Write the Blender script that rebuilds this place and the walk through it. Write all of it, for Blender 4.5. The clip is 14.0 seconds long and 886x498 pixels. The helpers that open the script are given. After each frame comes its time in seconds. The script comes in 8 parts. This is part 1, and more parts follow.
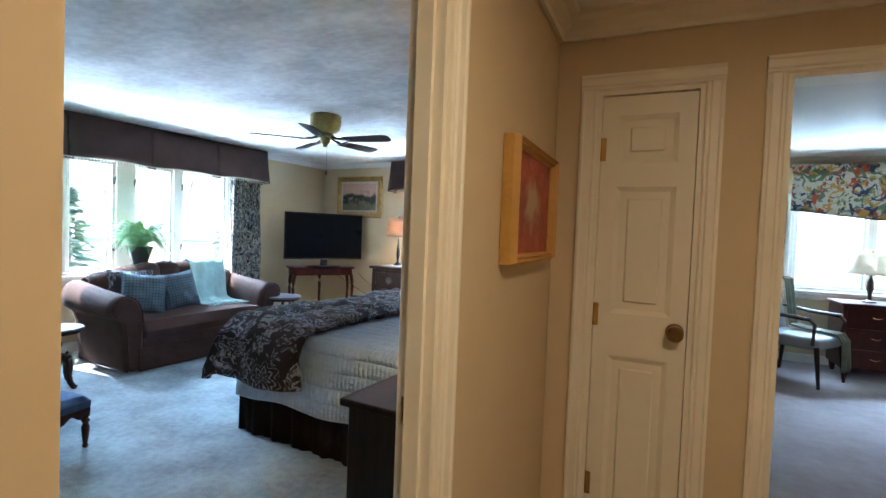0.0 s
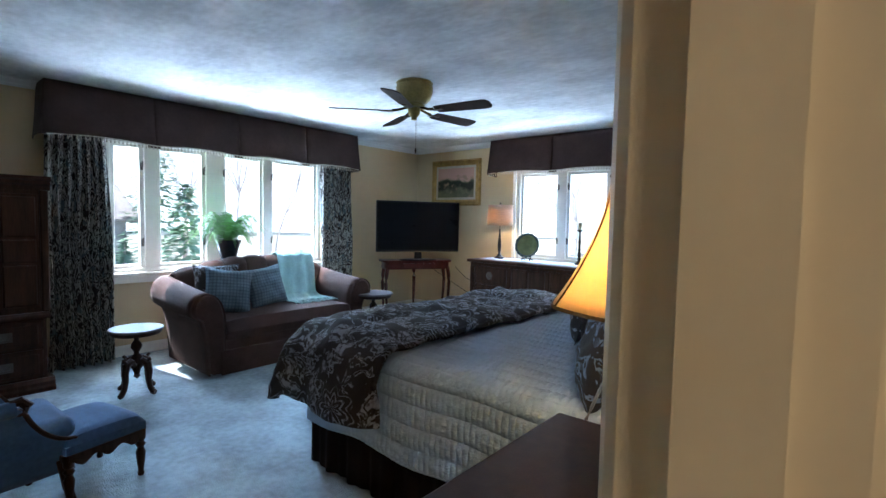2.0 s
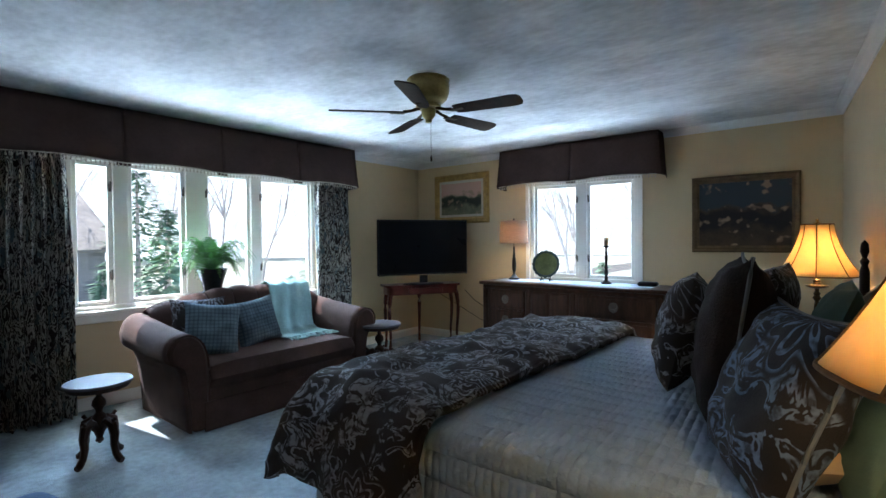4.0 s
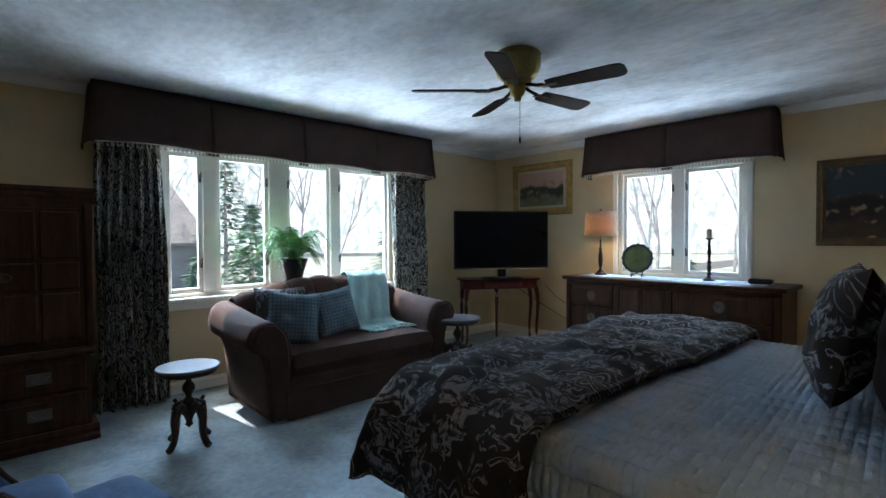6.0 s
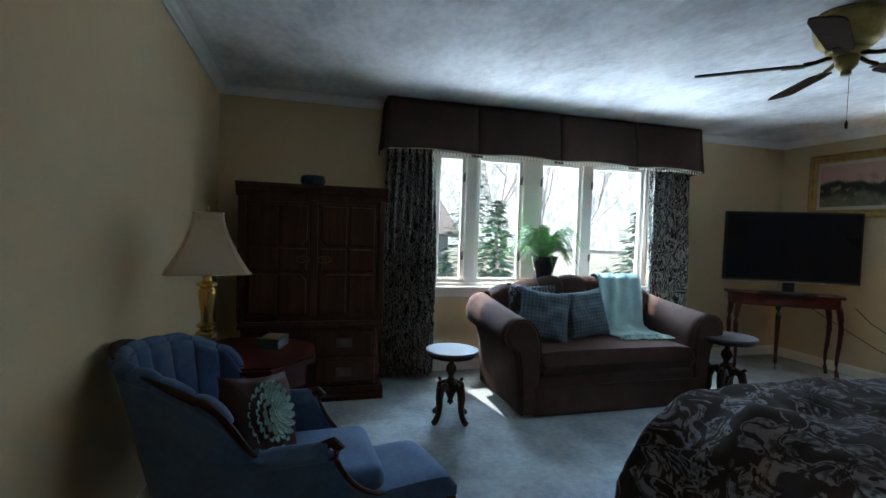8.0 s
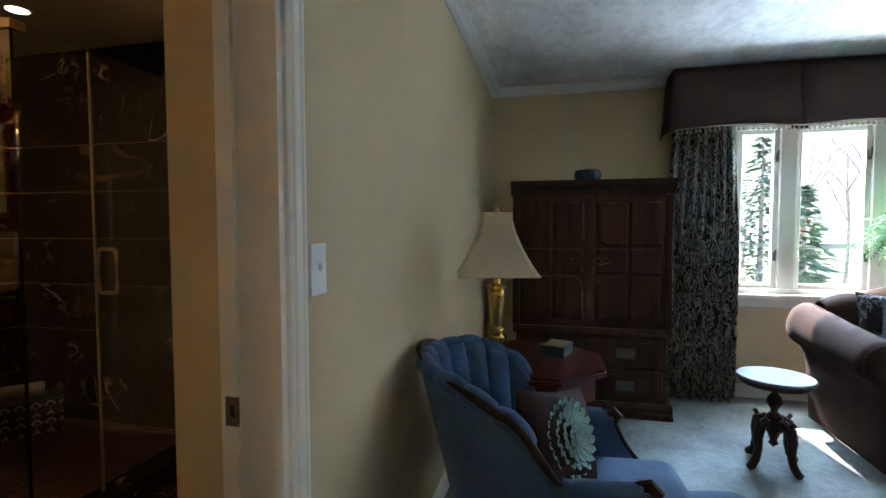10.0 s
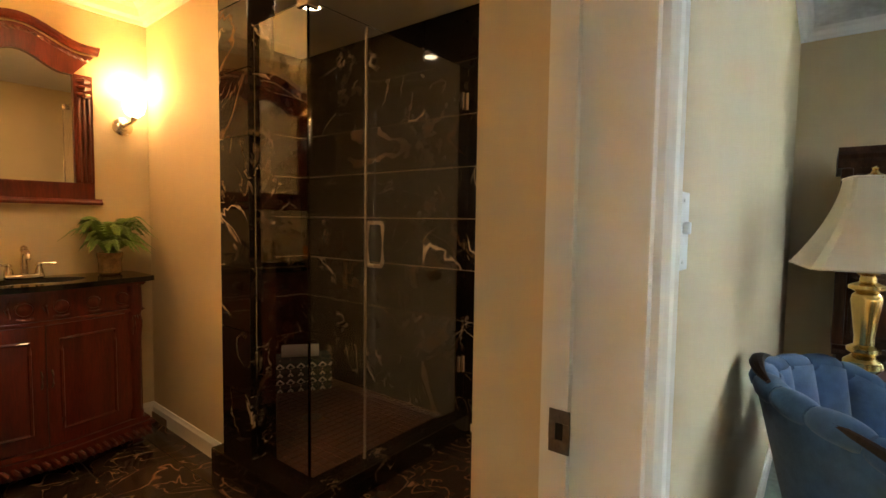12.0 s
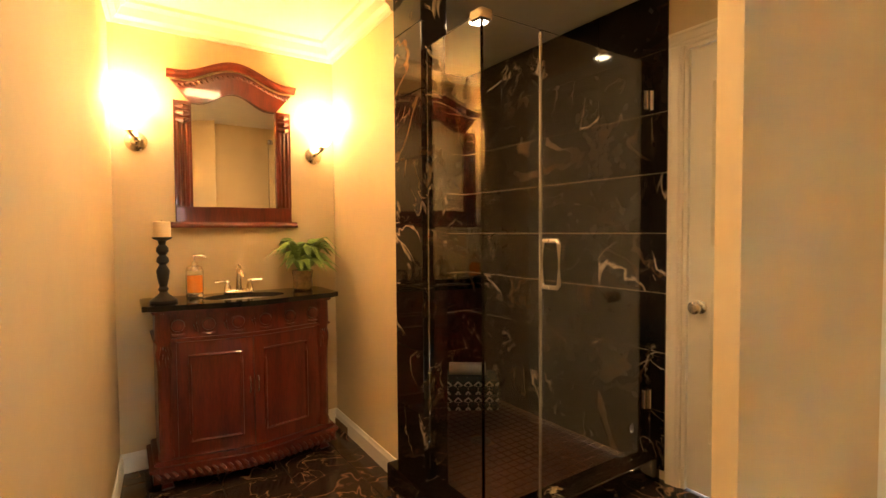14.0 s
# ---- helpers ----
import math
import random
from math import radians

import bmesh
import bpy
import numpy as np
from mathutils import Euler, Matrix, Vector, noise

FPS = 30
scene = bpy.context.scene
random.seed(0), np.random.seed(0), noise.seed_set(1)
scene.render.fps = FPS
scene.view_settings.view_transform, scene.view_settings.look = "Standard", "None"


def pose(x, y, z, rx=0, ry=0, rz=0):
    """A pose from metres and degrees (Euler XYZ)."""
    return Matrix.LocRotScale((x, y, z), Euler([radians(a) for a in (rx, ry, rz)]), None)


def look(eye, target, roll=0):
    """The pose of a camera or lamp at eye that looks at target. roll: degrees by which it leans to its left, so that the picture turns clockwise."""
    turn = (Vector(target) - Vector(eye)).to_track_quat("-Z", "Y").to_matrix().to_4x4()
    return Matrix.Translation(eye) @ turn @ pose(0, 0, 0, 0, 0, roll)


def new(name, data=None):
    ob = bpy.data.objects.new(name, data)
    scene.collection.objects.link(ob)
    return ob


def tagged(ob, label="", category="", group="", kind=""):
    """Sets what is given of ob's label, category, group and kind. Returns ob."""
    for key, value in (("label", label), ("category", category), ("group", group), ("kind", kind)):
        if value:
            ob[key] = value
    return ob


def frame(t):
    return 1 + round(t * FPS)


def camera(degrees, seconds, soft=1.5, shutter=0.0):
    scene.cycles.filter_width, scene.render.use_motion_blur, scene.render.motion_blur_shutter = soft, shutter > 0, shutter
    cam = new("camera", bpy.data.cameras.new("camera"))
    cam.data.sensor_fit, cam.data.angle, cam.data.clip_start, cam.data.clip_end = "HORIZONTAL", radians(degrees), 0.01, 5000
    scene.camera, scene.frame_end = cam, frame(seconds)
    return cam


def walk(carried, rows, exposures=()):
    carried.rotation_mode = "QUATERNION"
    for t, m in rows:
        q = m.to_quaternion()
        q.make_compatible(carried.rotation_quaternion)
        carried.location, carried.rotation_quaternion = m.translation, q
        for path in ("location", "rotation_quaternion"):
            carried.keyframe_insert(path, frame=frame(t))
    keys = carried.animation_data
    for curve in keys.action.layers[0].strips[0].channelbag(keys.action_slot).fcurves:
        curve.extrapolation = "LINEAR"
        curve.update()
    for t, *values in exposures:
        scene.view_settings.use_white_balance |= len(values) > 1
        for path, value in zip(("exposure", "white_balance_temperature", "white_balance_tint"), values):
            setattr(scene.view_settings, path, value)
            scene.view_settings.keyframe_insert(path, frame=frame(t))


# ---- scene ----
cam = camera(84.9, 14.0)
PATH = [
    (0, (1.109, 2.004, 1.378), (0.151, 3.757, 1.310), 2.2),
    (0.5, (0.988, 2.232, 1.371), (-0.137, 3.884, 1.306), 3.1),
    (1, (0.844, 2.418, 1.351), (-0.391, 3.989, 1.268), 3.3),
    (1.5, (0.736, 2.539, 1.350), (-0.547, 4.070, 1.240), 2.1),
    (2, (0.619, 2.652, 1.350), (-0.669, 4.178, 1.231), 1.2),
    (2.5, (0.436, 2.766, 1.350), (-0.841, 4.298, 1.234), 0.1),
    (5, (-0.074, 2.993, 1.298), (-1.331, 4.549, 1.312), -0.4),
    (5.5, (-0.132, 3.019, 1.279), (-1.474, 4.503, 1.265), -0.1),
    (6, (-0.17, 3.029, 1.283), (-1.629, 4.396, 1.237), -0.3),
    (6.5, (-0.197, 3.028, 1.298), (-1.796, 4.228, 1.235), -0.4),
    (7, (-0.215, 2.992, 1.327), (-1.942, 4.0, 1.259), 0.3),
    (7.5, (-0.255, 2.958, 1.319), (-2.09, 3.752, 1.257), 1.3),
    (8, (-0.295, 2.927, 1.315), (-2.216, 3.478, 1.235), 1.9),
    (10.5, (-0.616, 2.7, 1.292), (-2.5, 2.036, 1.201), -0.3),
    (11, (-0.678, 2.605, 1.253), (-2.487, 1.758, 1.159), 0.1),
    (11.5, (-0.743, 2.494, 1.22), (-2.449, 1.455, 1.112), 0.9),
    (12, (-0.775, 2.411, 1.217), (-2.347, 1.18, 1.097), 0.8),
    (12.5, (-0.743, 2.371, 1.227), (-2.187, 0.993, 1.104), -0.1),
    (13, (-0.781, 2.314, 1.216), (-2.094, 0.807, 1.122), -0.0),
    (13.5, (-0.803, 2.265, 1.235), (-2.008, 0.671, 1.15), -0.2),
    (14, (-0.819, 2.249, 1.243), (-1.927, 0.586, 1.169), -0.4),
]
walk(cam, [(t, look(eye, target, roll)) for t, eye, target, roll in PATH],
     [(0, 2.6, 5900, 12), (1.0, 2.3, 5800, 14), (2.0, 1.95, 5850, 14), (2.7, 1.7, 5900, 14), (5.0, 1.35, 6300, 12), (6.5, 1.05, 6400, 12), (8.0, 1.1, 6500, 12),
      (10.3, 2.2, 6500, 12), (11.0, 2.75, 6700, 12), (11.7, 3.1, 6900, 12), (12.6, 3.6, 7000, 12), (14.0, 4.1, 7000, 12)])

# ---- light and exposure ----
world = bpy.data.worlds.new("sky")
scene.world = world
world.use_nodes = True
_sky = world.node_tree.nodes.new("ShaderNodeTexSky")
_sky.sky_type = "NISHITA"
_sky.sun_disc = False
SUN_WAY = Vector((0.80, 0.12, -1.20))
_sky.sun_elevation = math.atan2(1.20, math.hypot(0.80, 0.12))
_sky.sun_rotation = math.atan2(-0.80, -0.12)
world.node_tree.links.new(_sky.outputs[0], world.node_tree.nodes["Background"].inputs[0])
world.node_tree.nodes["Background"].inputs[1].default_value = 0.15


def lamp(name, kind, energy, color, m, **kw):
    data = bpy.data.lights.new(name, kind)
    data.energy, data.color = energy, color
    for key, value in kw.items():
        if key == "angle":
            data.angle = value
        elif key == "size":
            data.size = value
        elif key == "size_y":
            data.shape, data.size_y = "RECTANGLE", value
        elif key == "radius":
            data.shadow_soft_size = value
        elif key == "spot":
            data.spot_size = value
    ob = new(name, data)
    ob.matrix_world = m
    return ob


lamp("sun", "SUN", 5.0, (1.0, 0.95, 0.86), look((0, 0, 0), SUN_WAY), angle=radians(0.5))
DAY = (0.50, 0.75, 1.0)
WARM = (1.0, 0.72, 0.38)
SKY_LIGHT, LAWN_LIGHT = 800, 250
lamp("window_light", "AREA", SKY_LIGHT, DAY, look((-7.5, 5.22, 4.0), (-3.6, 5.22, 0.9)), size=5.0, size_y=2.2)
lamp("window_light", "AREA", LAWN_LIGHT, (0.66, 0.84, 1.0), look((-6.2, 5.22, -0.3), (-3.0, 5.22, 2.2)), size=4.0, size_y=1.4)
lamp("window_light", "AREA", SKY_LIGHT * 0.35, DAY, look((-2.15, 11.0, 3.9), (-2.15, 7.2, 0.9)), size=2.6, size_y=2.0)
lamp("window_light", "AREA", LAWN_LIGHT * 0.4, (0.66, 0.84, 1.0), look((-2.15, 9.6, -0.2), (-2.15, 6.5, 2.2)), size=2.2, size_y=1.2)


# ---- plan ----
XA, YB, YD, CEIL, CROWN = -4.605, 8.19, 2.245, 2.42, 2.355
HC, BC = 2.245, 2.40
O_ = Vector((0.545, 2.873, 0))
HE, JU, HV = 1.085, 0.0, 0.082  # the hall's end wall and the bedroom doorway's north jamb, along the hall's axis; the hall face of its wall
DU = Vector((-0.0777, 0.9970, 0))
DV = Vector((0.9970, 0.0777, 0))
HALL_TURN = math.degrees(math.atan2(0.0777, 0.9970))


def hall(u, v, z=0.0):
    """A point by the hall's own axes: u along the bedroom's door wall, v across the hall."""
    p = O_ + DU * u + DV * v
    return Vector((p.x, p.y, z))


# ---- materials ----
def mat(name, color, rough=0.7, metal=0.0, var=0.12, scale=6.0, bump=0.0, bscale=60.0, stretch=(1, 1, 1), color2=None, alpha=1.0,
        sheen=0.0, coat=0.0, transmission=0.0, ior=1.45, emit=None, emit_power=0.0, world_space=False, rvar=0.0, sub=0.0):
    m = bpy.data.materials.new(name)
    m.use_nodes = True
    nt = m.node_tree
    n, l = nt.nodes, nt.links
    b = n["Principled BSDF"]
    b.inputs["Roughness"].default_value = rough
    b.inputs["Metallic"].default_value = metal
    b.inputs["Specular IOR Level"].default_value = 0.18 if rough > 0.79 else 0.5
    b.inputs["IOR"].default_value = ior
    b.inputs["Sheen Weight"].default_value = sheen
    b.inputs["Coat Weight"].default_value = coat
    b.inputs["Transmission Weight"].default_value = transmission
    if emit:
        b.inputs["Emission Color"].default_value = (*emit, 1)
        b.inputs["Emission Strength"].default_value = emit_power
    tc = n.new("ShaderNodeTexCoord")
    mp = n.new("ShaderNodeMapping")
    mp.inputs["Scale"].default_value = stretch
    src = tc.outputs["Object"]
    if world_space:
        geo = n.new("ShaderNodeNewGeometry")
        src = geo.outputs["Position"]
    l.new(src, mp.inputs[0])
    n1, n2 = n.new("ShaderNodeTexNoise"), n.new("ShaderNodeTexNoise")
    n1.inputs["Scale"].default_value, n2.inputs["Scale"].default_value = scale, scale * 7.3
    n1.inputs["Detail"].default_value, n2.inputs["Detail"].default_value = 4, 3
    for q in (n1, n2):
        l.new(mp.outputs[0], q.inputs["Vector"])
    mix = n.new("ShaderNodeMath")
    mix.operation = "MULTIPLY_ADD"
    mix.inputs[1].default_value = 0.35
    l.new(n2.outputs["Fac"], mix.inputs[0])
    add = n.new("ShaderNodeMath")
    add.operation = "MULTIPLY"
    add.inputs[1].default_value = 0.65
    l.new(n1.outputs["Fac"], add.inputs[0])
    l.new(add.outputs[0], mix.inputs[2])
    ramp = n.new("ShaderNodeValToRGB")
    c1 = [max(0, x * (1 - var)) for x in color]
    c2 = color2 if color2 else [min(1, x * (1 + var)) for x in color]
    ramp.color_ramp.elements[0].position, ramp.color_ramp.elements[1].position = 0.36, 0.64
    ramp.color_ramp.elements[0].color = (*c1, 1)
    ramp.color_ramp.elements[1].color = (*c2, 1)
    l.new(mix.outputs[0], ramp.inputs[0])
    l.new(ramp.outputs[0], b.inputs["Base Color"])
    if rvar:
        mr = n.new("ShaderNodeMapRange")
        mr.inputs["To Min"].default_value, mr.inputs["To Max"].default_value = rough - rvar, rough + rvar
        l.new(n1.outputs["Fac"], mr.inputs["Value"])
        l.new(mr.outputs[0], b.inputs["Roughness"])
    if bump:
        n3 = n.new("ShaderNodeTexNoise")
        n3.inputs["Scale"].default_value = bscale
        n3.inputs["Detail"].default_value = 3
        l.new(mp.outputs[0], n3.inputs["Vector"])
        bp = n.new("ShaderNodeBump")
        bp.inputs["Strength"].default_value = bump
        bp.inputs["Distance"].default_value = 0.01
        l.new(n3.outputs["Fac"], bp.inputs["Height"])
        l.new(bp.outputs[0], b.inputs["Normal"])
    return m


def nodes_of(m):
    return m.node_tree.nodes, m.node_tree.links, m.node_tree.nodes["Principled BSDF"]


def base_of(m):
    """The socket that now feeds the base colour."""
    return m.node_tree.nodes["Principled BSDF"].inputs["Base Color"].links[0].from_socket


def overlay(m, fac, color):
    """Lays a colour over the base where fac is high."""
    n, l, b = nodes_of(m)
    old = base_of(m)
    mx = n.new("ShaderNodeMix")
    mx.data_type = "RGBA"
    l.new(fac, mx.inputs["Factor"])
    l.new(old, mx.inputs[6])
    mx.inputs[7].default_value = (*color, 1)
    l.new(mx.outputs[2], b.inputs["Base Color"])


def texnode(m, kind, scale, stretch=(1, 1, 1), coord="Object", rot=(0, 0, 0), **kw):
    n, l, b = nodes_of(m)
    tc = n.new("ShaderNodeTexCoord")
    mp = n.new("ShaderNodeMapping")
    mp.inputs["Scale"].default_value = stretch
    mp.inputs["Rotation"].default_value = rot
    l.new(tc.outputs[coord], mp.inputs[0])
    t = n.new(kind)
    t.inputs["Scale"].default_value = scale
    l.new(mp.outputs[0], t.inputs["Vector"])
    return t


def ramped(m, socket, stops):
    n, l, b = nodes_of(m)
    r = n.new("ShaderNodeValToRGB")
    while len(r.color_ramp.elements) < len(stops):
        r.color_ramp.elements.new(0.5)
    for e, (p, c) in zip(r.color_ramp.elements, stops):
        e.position, e.color = p, ((c, c, c, 1) if isinstance(c, (int, float)) else (*c, 1))
    l.new(socket, r.inputs[0])
    return r.outputs[0]


PAINT = mat("tan_wall_paint", (0.60, 0.475, 0.295), 0.75, var=0.035, scale=1.3, bump=0.03, bscale=300, world_space=True)
TRIM = mat("cream_trim_paint", (0.78, 0.72, 0.58), 0.38, var=0.03, scale=3, bump=0.02, bscale=90)
WHITE = mat("white_trim_paint", (0.80, 0.78, 0.72), 0.4, var=0.03, scale=3, bump=0.02, bscale=90)
CEILM = mat("swirled_ceiling_plaster", (0.64, 0.655, 0.67), 0.9, var=0.22, scale=2.0, bump=0.9, bscale=4.2, stretch=(1.0, 1.6, 1), world_space=True)
CEILP = mat("plain_ceiling_paint", (0.74, 0.71, 0.64), 0.9, var=0.03, scale=2, bump=0.05, bscale=60, world_space=True)
CARPET = mat("grey_green_carpet", (0.285, 0.335, 0.355), 0.95, var=0.26, scale=3.4, bump=1.0, bscale=120, world_space=True)
DARKWOOD = mat("dark_walnut_wood", (0.030, 0.013, 0.007), 0.42, var=0.45, scale=5, bump=0.06, bscale=40, stretch=(5, 5, 0.6))
NIGHTW = mat("near_black_walnut", (0.016, 0.009, 0.006), 0.4, var=0.4, scale=5, bump=0.04, bscale=40, stretch=(5, 5, 0.6))
OAK = mat("dark_oak_wood", (0.050, 0.020, 0.010), 0.45, var=0.45, scale=4, bump=0.10, bscale=40, stretch=(6, 6, 0.6))
CHERRY = mat("cherry_wood", (0.105, 0.016, 0.008), 0.28, var=0.4, scale=4, bump=0.04, bscale=40, stretch=(5, 5, 0.7), coat=0.35)
MAHOG = mat("mahogany_wood", (0.055, 0.010, 0.007), 0.3, var=0.35, scale=5, bump=0.03, bscale=40, stretch=(3, 3, 1), coat=0.1)
BRASS = mat("polished_brass", (0.70, 0.48, 0.17), 0.22, 1.0, var=0.12, scale=9, rvar=0.06)
ABRASS = mat("antique_brass", (0.09, 0.062, 0.034), 0.36, 1.0, var=0.2, scale=9, rvar=0.06)
PEWTER = mat("dark_pewter_metal", (0.14, 0.12, 0.10), 0.4, 1.0, var=0.2, scale=12, rvar=0.08)
NICKEL = mat("brushed_nickel", (0.66, 0.58, 0.48), 0.25, 1.0, var=0.06, scale=20, rvar=0.05)
SATIN = mat("satin_nickel", (0.55, 0.47, 0.36), 0.42, 0.95, var=0.06, scale=20, rvar=0.05)
BLACKP = mat("black_plastic", (0.012, 0.012, 0.013), 0.35, var=0.2, scale=10)
SCREEN = mat("dark_screen_glass", (0.004, 0.004, 0.005), 0.28, var=0.1, scale=3, rvar=0.02)
BLACKM = mat("matt_black_metal", (0.014, 0.012, 0.011), 0.45, 0.3, var=0.2, scale=20, bump=0.1, bscale=90)
GLASS = mat("clear_glass", (1, 1, 1), 0.0, var=0.0, transmission=1.0, ior=1.45)
SOFAM = mat("brown_chenille", (0.060, 0.031, 0.024), 0.92, var=0.2, scale=7, bump=0.35, bscale=220, sheen=0.03)
TAUPE = mat("brown_valance_cloth", (0.060, 0.037, 0.032), 0.92, var=0.14, scale=5, bump=0.2, bscale=260)
BLUEV = mat("blue_velvet", (0.060, 0.115, 0.215), 0.85, var=0.2, scale=6, bump=0.15, bscale=240, sheen=0.12)
THROW = mat("pale_aqua_knit", (0.34, 0.50, 0.49), 0.95, var=0.12, scale=9, bump=0.8, bscale=90)
CREAMS = mat("cream_shade_cloth", (0.80, 0.72, 0.60), 0.8, var=0.04, scale=6, bump=0.1, bscale=250)
BROWNV = mat("dark_brown_satin", (0.020, 0.012, 0.011), 0.75, var=0.25, scale=8, bump=0.25, bscale=120)
SKIRTM = mat("dark_brown_bed_skirt", (0.014, 0.008, 0.0065), 0.95, var=0.2, scale=8, bump=0.2, bscale=160)
GREENP = mat("sage_green_pillowcase", (0.11, 0.17, 0.135), 0.85, var=0.1, scale=6, bump=0.15, bscale=160)
BEIGEP = mat("beige_pillowcase", (0.42, 0.31, 0.19), 0.85, var=0.08, scale=6, bump=0.15, bscale=160)
FERNB = mat("olive_fern_green", (0.15, 0.24, 0.05), 0.6, var=0.4, scale=14)
FERN = mat("fern_green", (0.08, 0.22, 0.04), 0.6, var=0.4, scale=14)
IVORY = mat("ivory_candle_wax", (0.72, 0.58, 0.38), 0.5, var=0.05, scale=8)
SOIL = mat("dark_soil", (0.03, 0.02, 0.014), 0.95, var=0.3, scale=30, bump=0.6, bscale=80)
PEBBLE = mat("grey_pot_glaze", (0.02, 0.024, 0.03), 0.25, var=0.2, scale=6)
ASPH = mat("grey_asphalt", (0.10, 0.10, 0.10), 0.9, var=0.2, scale=1, bump=0.3, bscale=30, world_space=True)
LAWN = mat("dry_spring_lawn", (0.27, 0.29, 0.25), 0.95, var=0.35, scale=0.8, bump=0.6, bscale=20, world_space=True)
CONIF = mat("conifer_needles", (0.15, 0.25, 0.17), 0.8, var=0.4, scale=5)
BARK = mat("grey_bark", (0.46, 0.43, 0.42), 0.9, var=0.3, scale=8, bump=0.4, bscale=30)
ROOFM = mat("grey_shingles", (0.22, 0.21, 0.20), 0.9, var=0.25, scale=6, bump=0.3, bscale=30)
SIDING = mat("grey_siding", (0.30, 0.30, 0.32), 0.8, var=0.1, scale=2)
MIRROR = mat("mirror_glass", (0.92, 0.92, 0.90), 0.0, 1.0, var=0.0)


for _m, _v in ((SCREEN, 0.08), (ABRASS, 0.5), (BLACKP, 0.2), (DARKWOOD, 0.25), (NIGHTW, 0.15), (OAK, 0.22), (MAHOG, 0.3), (BROWNV, 0.12)):
    _m.node_tree.nodes["Principled BSDF"].inputs["Specular IOR Level"].default_value = _v


# ---- mesh helpers ----
def put_box(bm, x0, x1, y0, y1, z0, z1, bevel=0.0, seg=1, m=None):
    x0, x1, y0, y1, z0, z1 = min(x0, x1), max(x0, x1), min(y0, y1), max(y0, y1), min(z0, z1), max(z0, z1)
    t = bmesh.new()
    bmesh.ops.create_cube(t, size=1.0)
    for v in t.verts:
        v.co = Vector(((x0 + x1) / 2 + v.co.x * (x1 - x0), (y0 + y1) / 2 + v.co.y * (y1 - y0), (z0 + z1) / 2 + v.co.z * (z1 - z0)))
    if bevel:
        bmesh.ops.bevel(t, geom=t.edges[:], offset=min(bevel, 0.45 * min(x1 - x0, y1 - y0, z1 - z0)), segments=seg, affect="EDGES", profile=0.5)
    if m is not None:
        t.transform(m)
    join(bm, t)
    return bm


def join(bm, t):
    tmp = bpy.data.meshes.new("tmp")
    t.to_mesh(tmp)
    t.free()
    bm.from_mesh(tmp)
    bpy.data.meshes.remove(tmp)


def put_lathe(bm, profile, cx=0, cy=0, seg=24, m=None, squeeze=(1, 1), square=False):
    """A turned body from (radius, height) pairs."""
    t = bmesh.new()
    rings = []
    for r, z in profile:
        ring = []
        for k in range(seg):
            a = 2 * math.pi * k / seg
            ring.append(t.verts.new((cx + r * squeeze[0] * math.cos(a), cy + r * squeeze[1] * math.sin(a), z)))
        rings.append(ring)
    for a, b in zip(rings, rings[1:]):
        for k in range(seg):
            t.faces.new((a[k], a[(k + 1) % seg], b[(k + 1) % seg], b[k]))
    if profile[0][0] > 0.0005:
        t.faces.new(rings[0][::-1])
    if profile[-1][0] > 0.0005:
        t.faces.new(rings[-1])
    bmesh.ops.recalc_face_normals(t, faces=t.faces[:])
    if m is not None:
        t.transform(m)
    join(bm, t)
    return bm


def put_tube(bm, pts, radii, seg=8, flat=1.0):
    """A round bar along points; radii is one number or one each."""
    pts = [Vector(p) for p in pts]
    if not hasattr(radii, "__len__"):
        radii = [radii] * len(pts)
    rings = []
    for i, p in enumerate(pts):
        d = (pts[min(i + 1, len(pts) - 1)] - pts[max(i - 1, 0)]).normalized()
        side = d.cross(Vector((0, 0, 1)))
        side = Vector((1, 0, 0)) if side.length < 0.05 else side.normalized()
        up = side.cross(d).normalized()
        rings.append([bm.verts.new(p + side * radii[i] * math.cos(2 * math.pi * k / seg) + up * radii[i] * flat * math.sin(2 * math.pi * k / seg)) for k in range(seg)])
    for a, b in zip(rings, rings[1:]):
        for k in range(seg):
            bm.faces.new((a[k], a[(k + 1) % seg], b[(k + 1) % seg], b[k]))
    bm.faces.new(rings[0][::-1])
    bm.faces.new(rings[-1])
    return bm


def put_prism(bm, outline, d0, d1, axis="y"):
    """An outline of (a, b) pairs drawn out along an axis from d0 to d1."""
    def at(a, b, d):
        return {"y": (a, d, b), "x": (d, a, b), "z": (a, b, d)}[axis]
    f = [bm.verts.new(at(a, b, d0)) for a, b in outline]
    g = [bm.verts.new(at(a, b, d1)) for a, b in outline]
    n = len(outline)
    bm.faces.new(f)
    bm.faces.new(g[::-1])
    for k in range(n):
        bm.faces.new((f[k], g[k], g[(k + 1) % n], f[(k + 1) % n]))
    return bm


def put_grid(bm, nx, ny, fn):
    """A sheet: fn(i, j) with i, j in 0..1 gives the point."""
    vs = [[bm.verts.new(fn(i / nx, j / ny)) for j in range(ny + 1)] for i in range(nx + 1)]
    for i in range(nx):
        for j in range(ny):
            bm.faces.new((vs[i][j], vs[i + 1][j], vs[i + 1][j + 1], vs[i][j + 1]))
    return vs


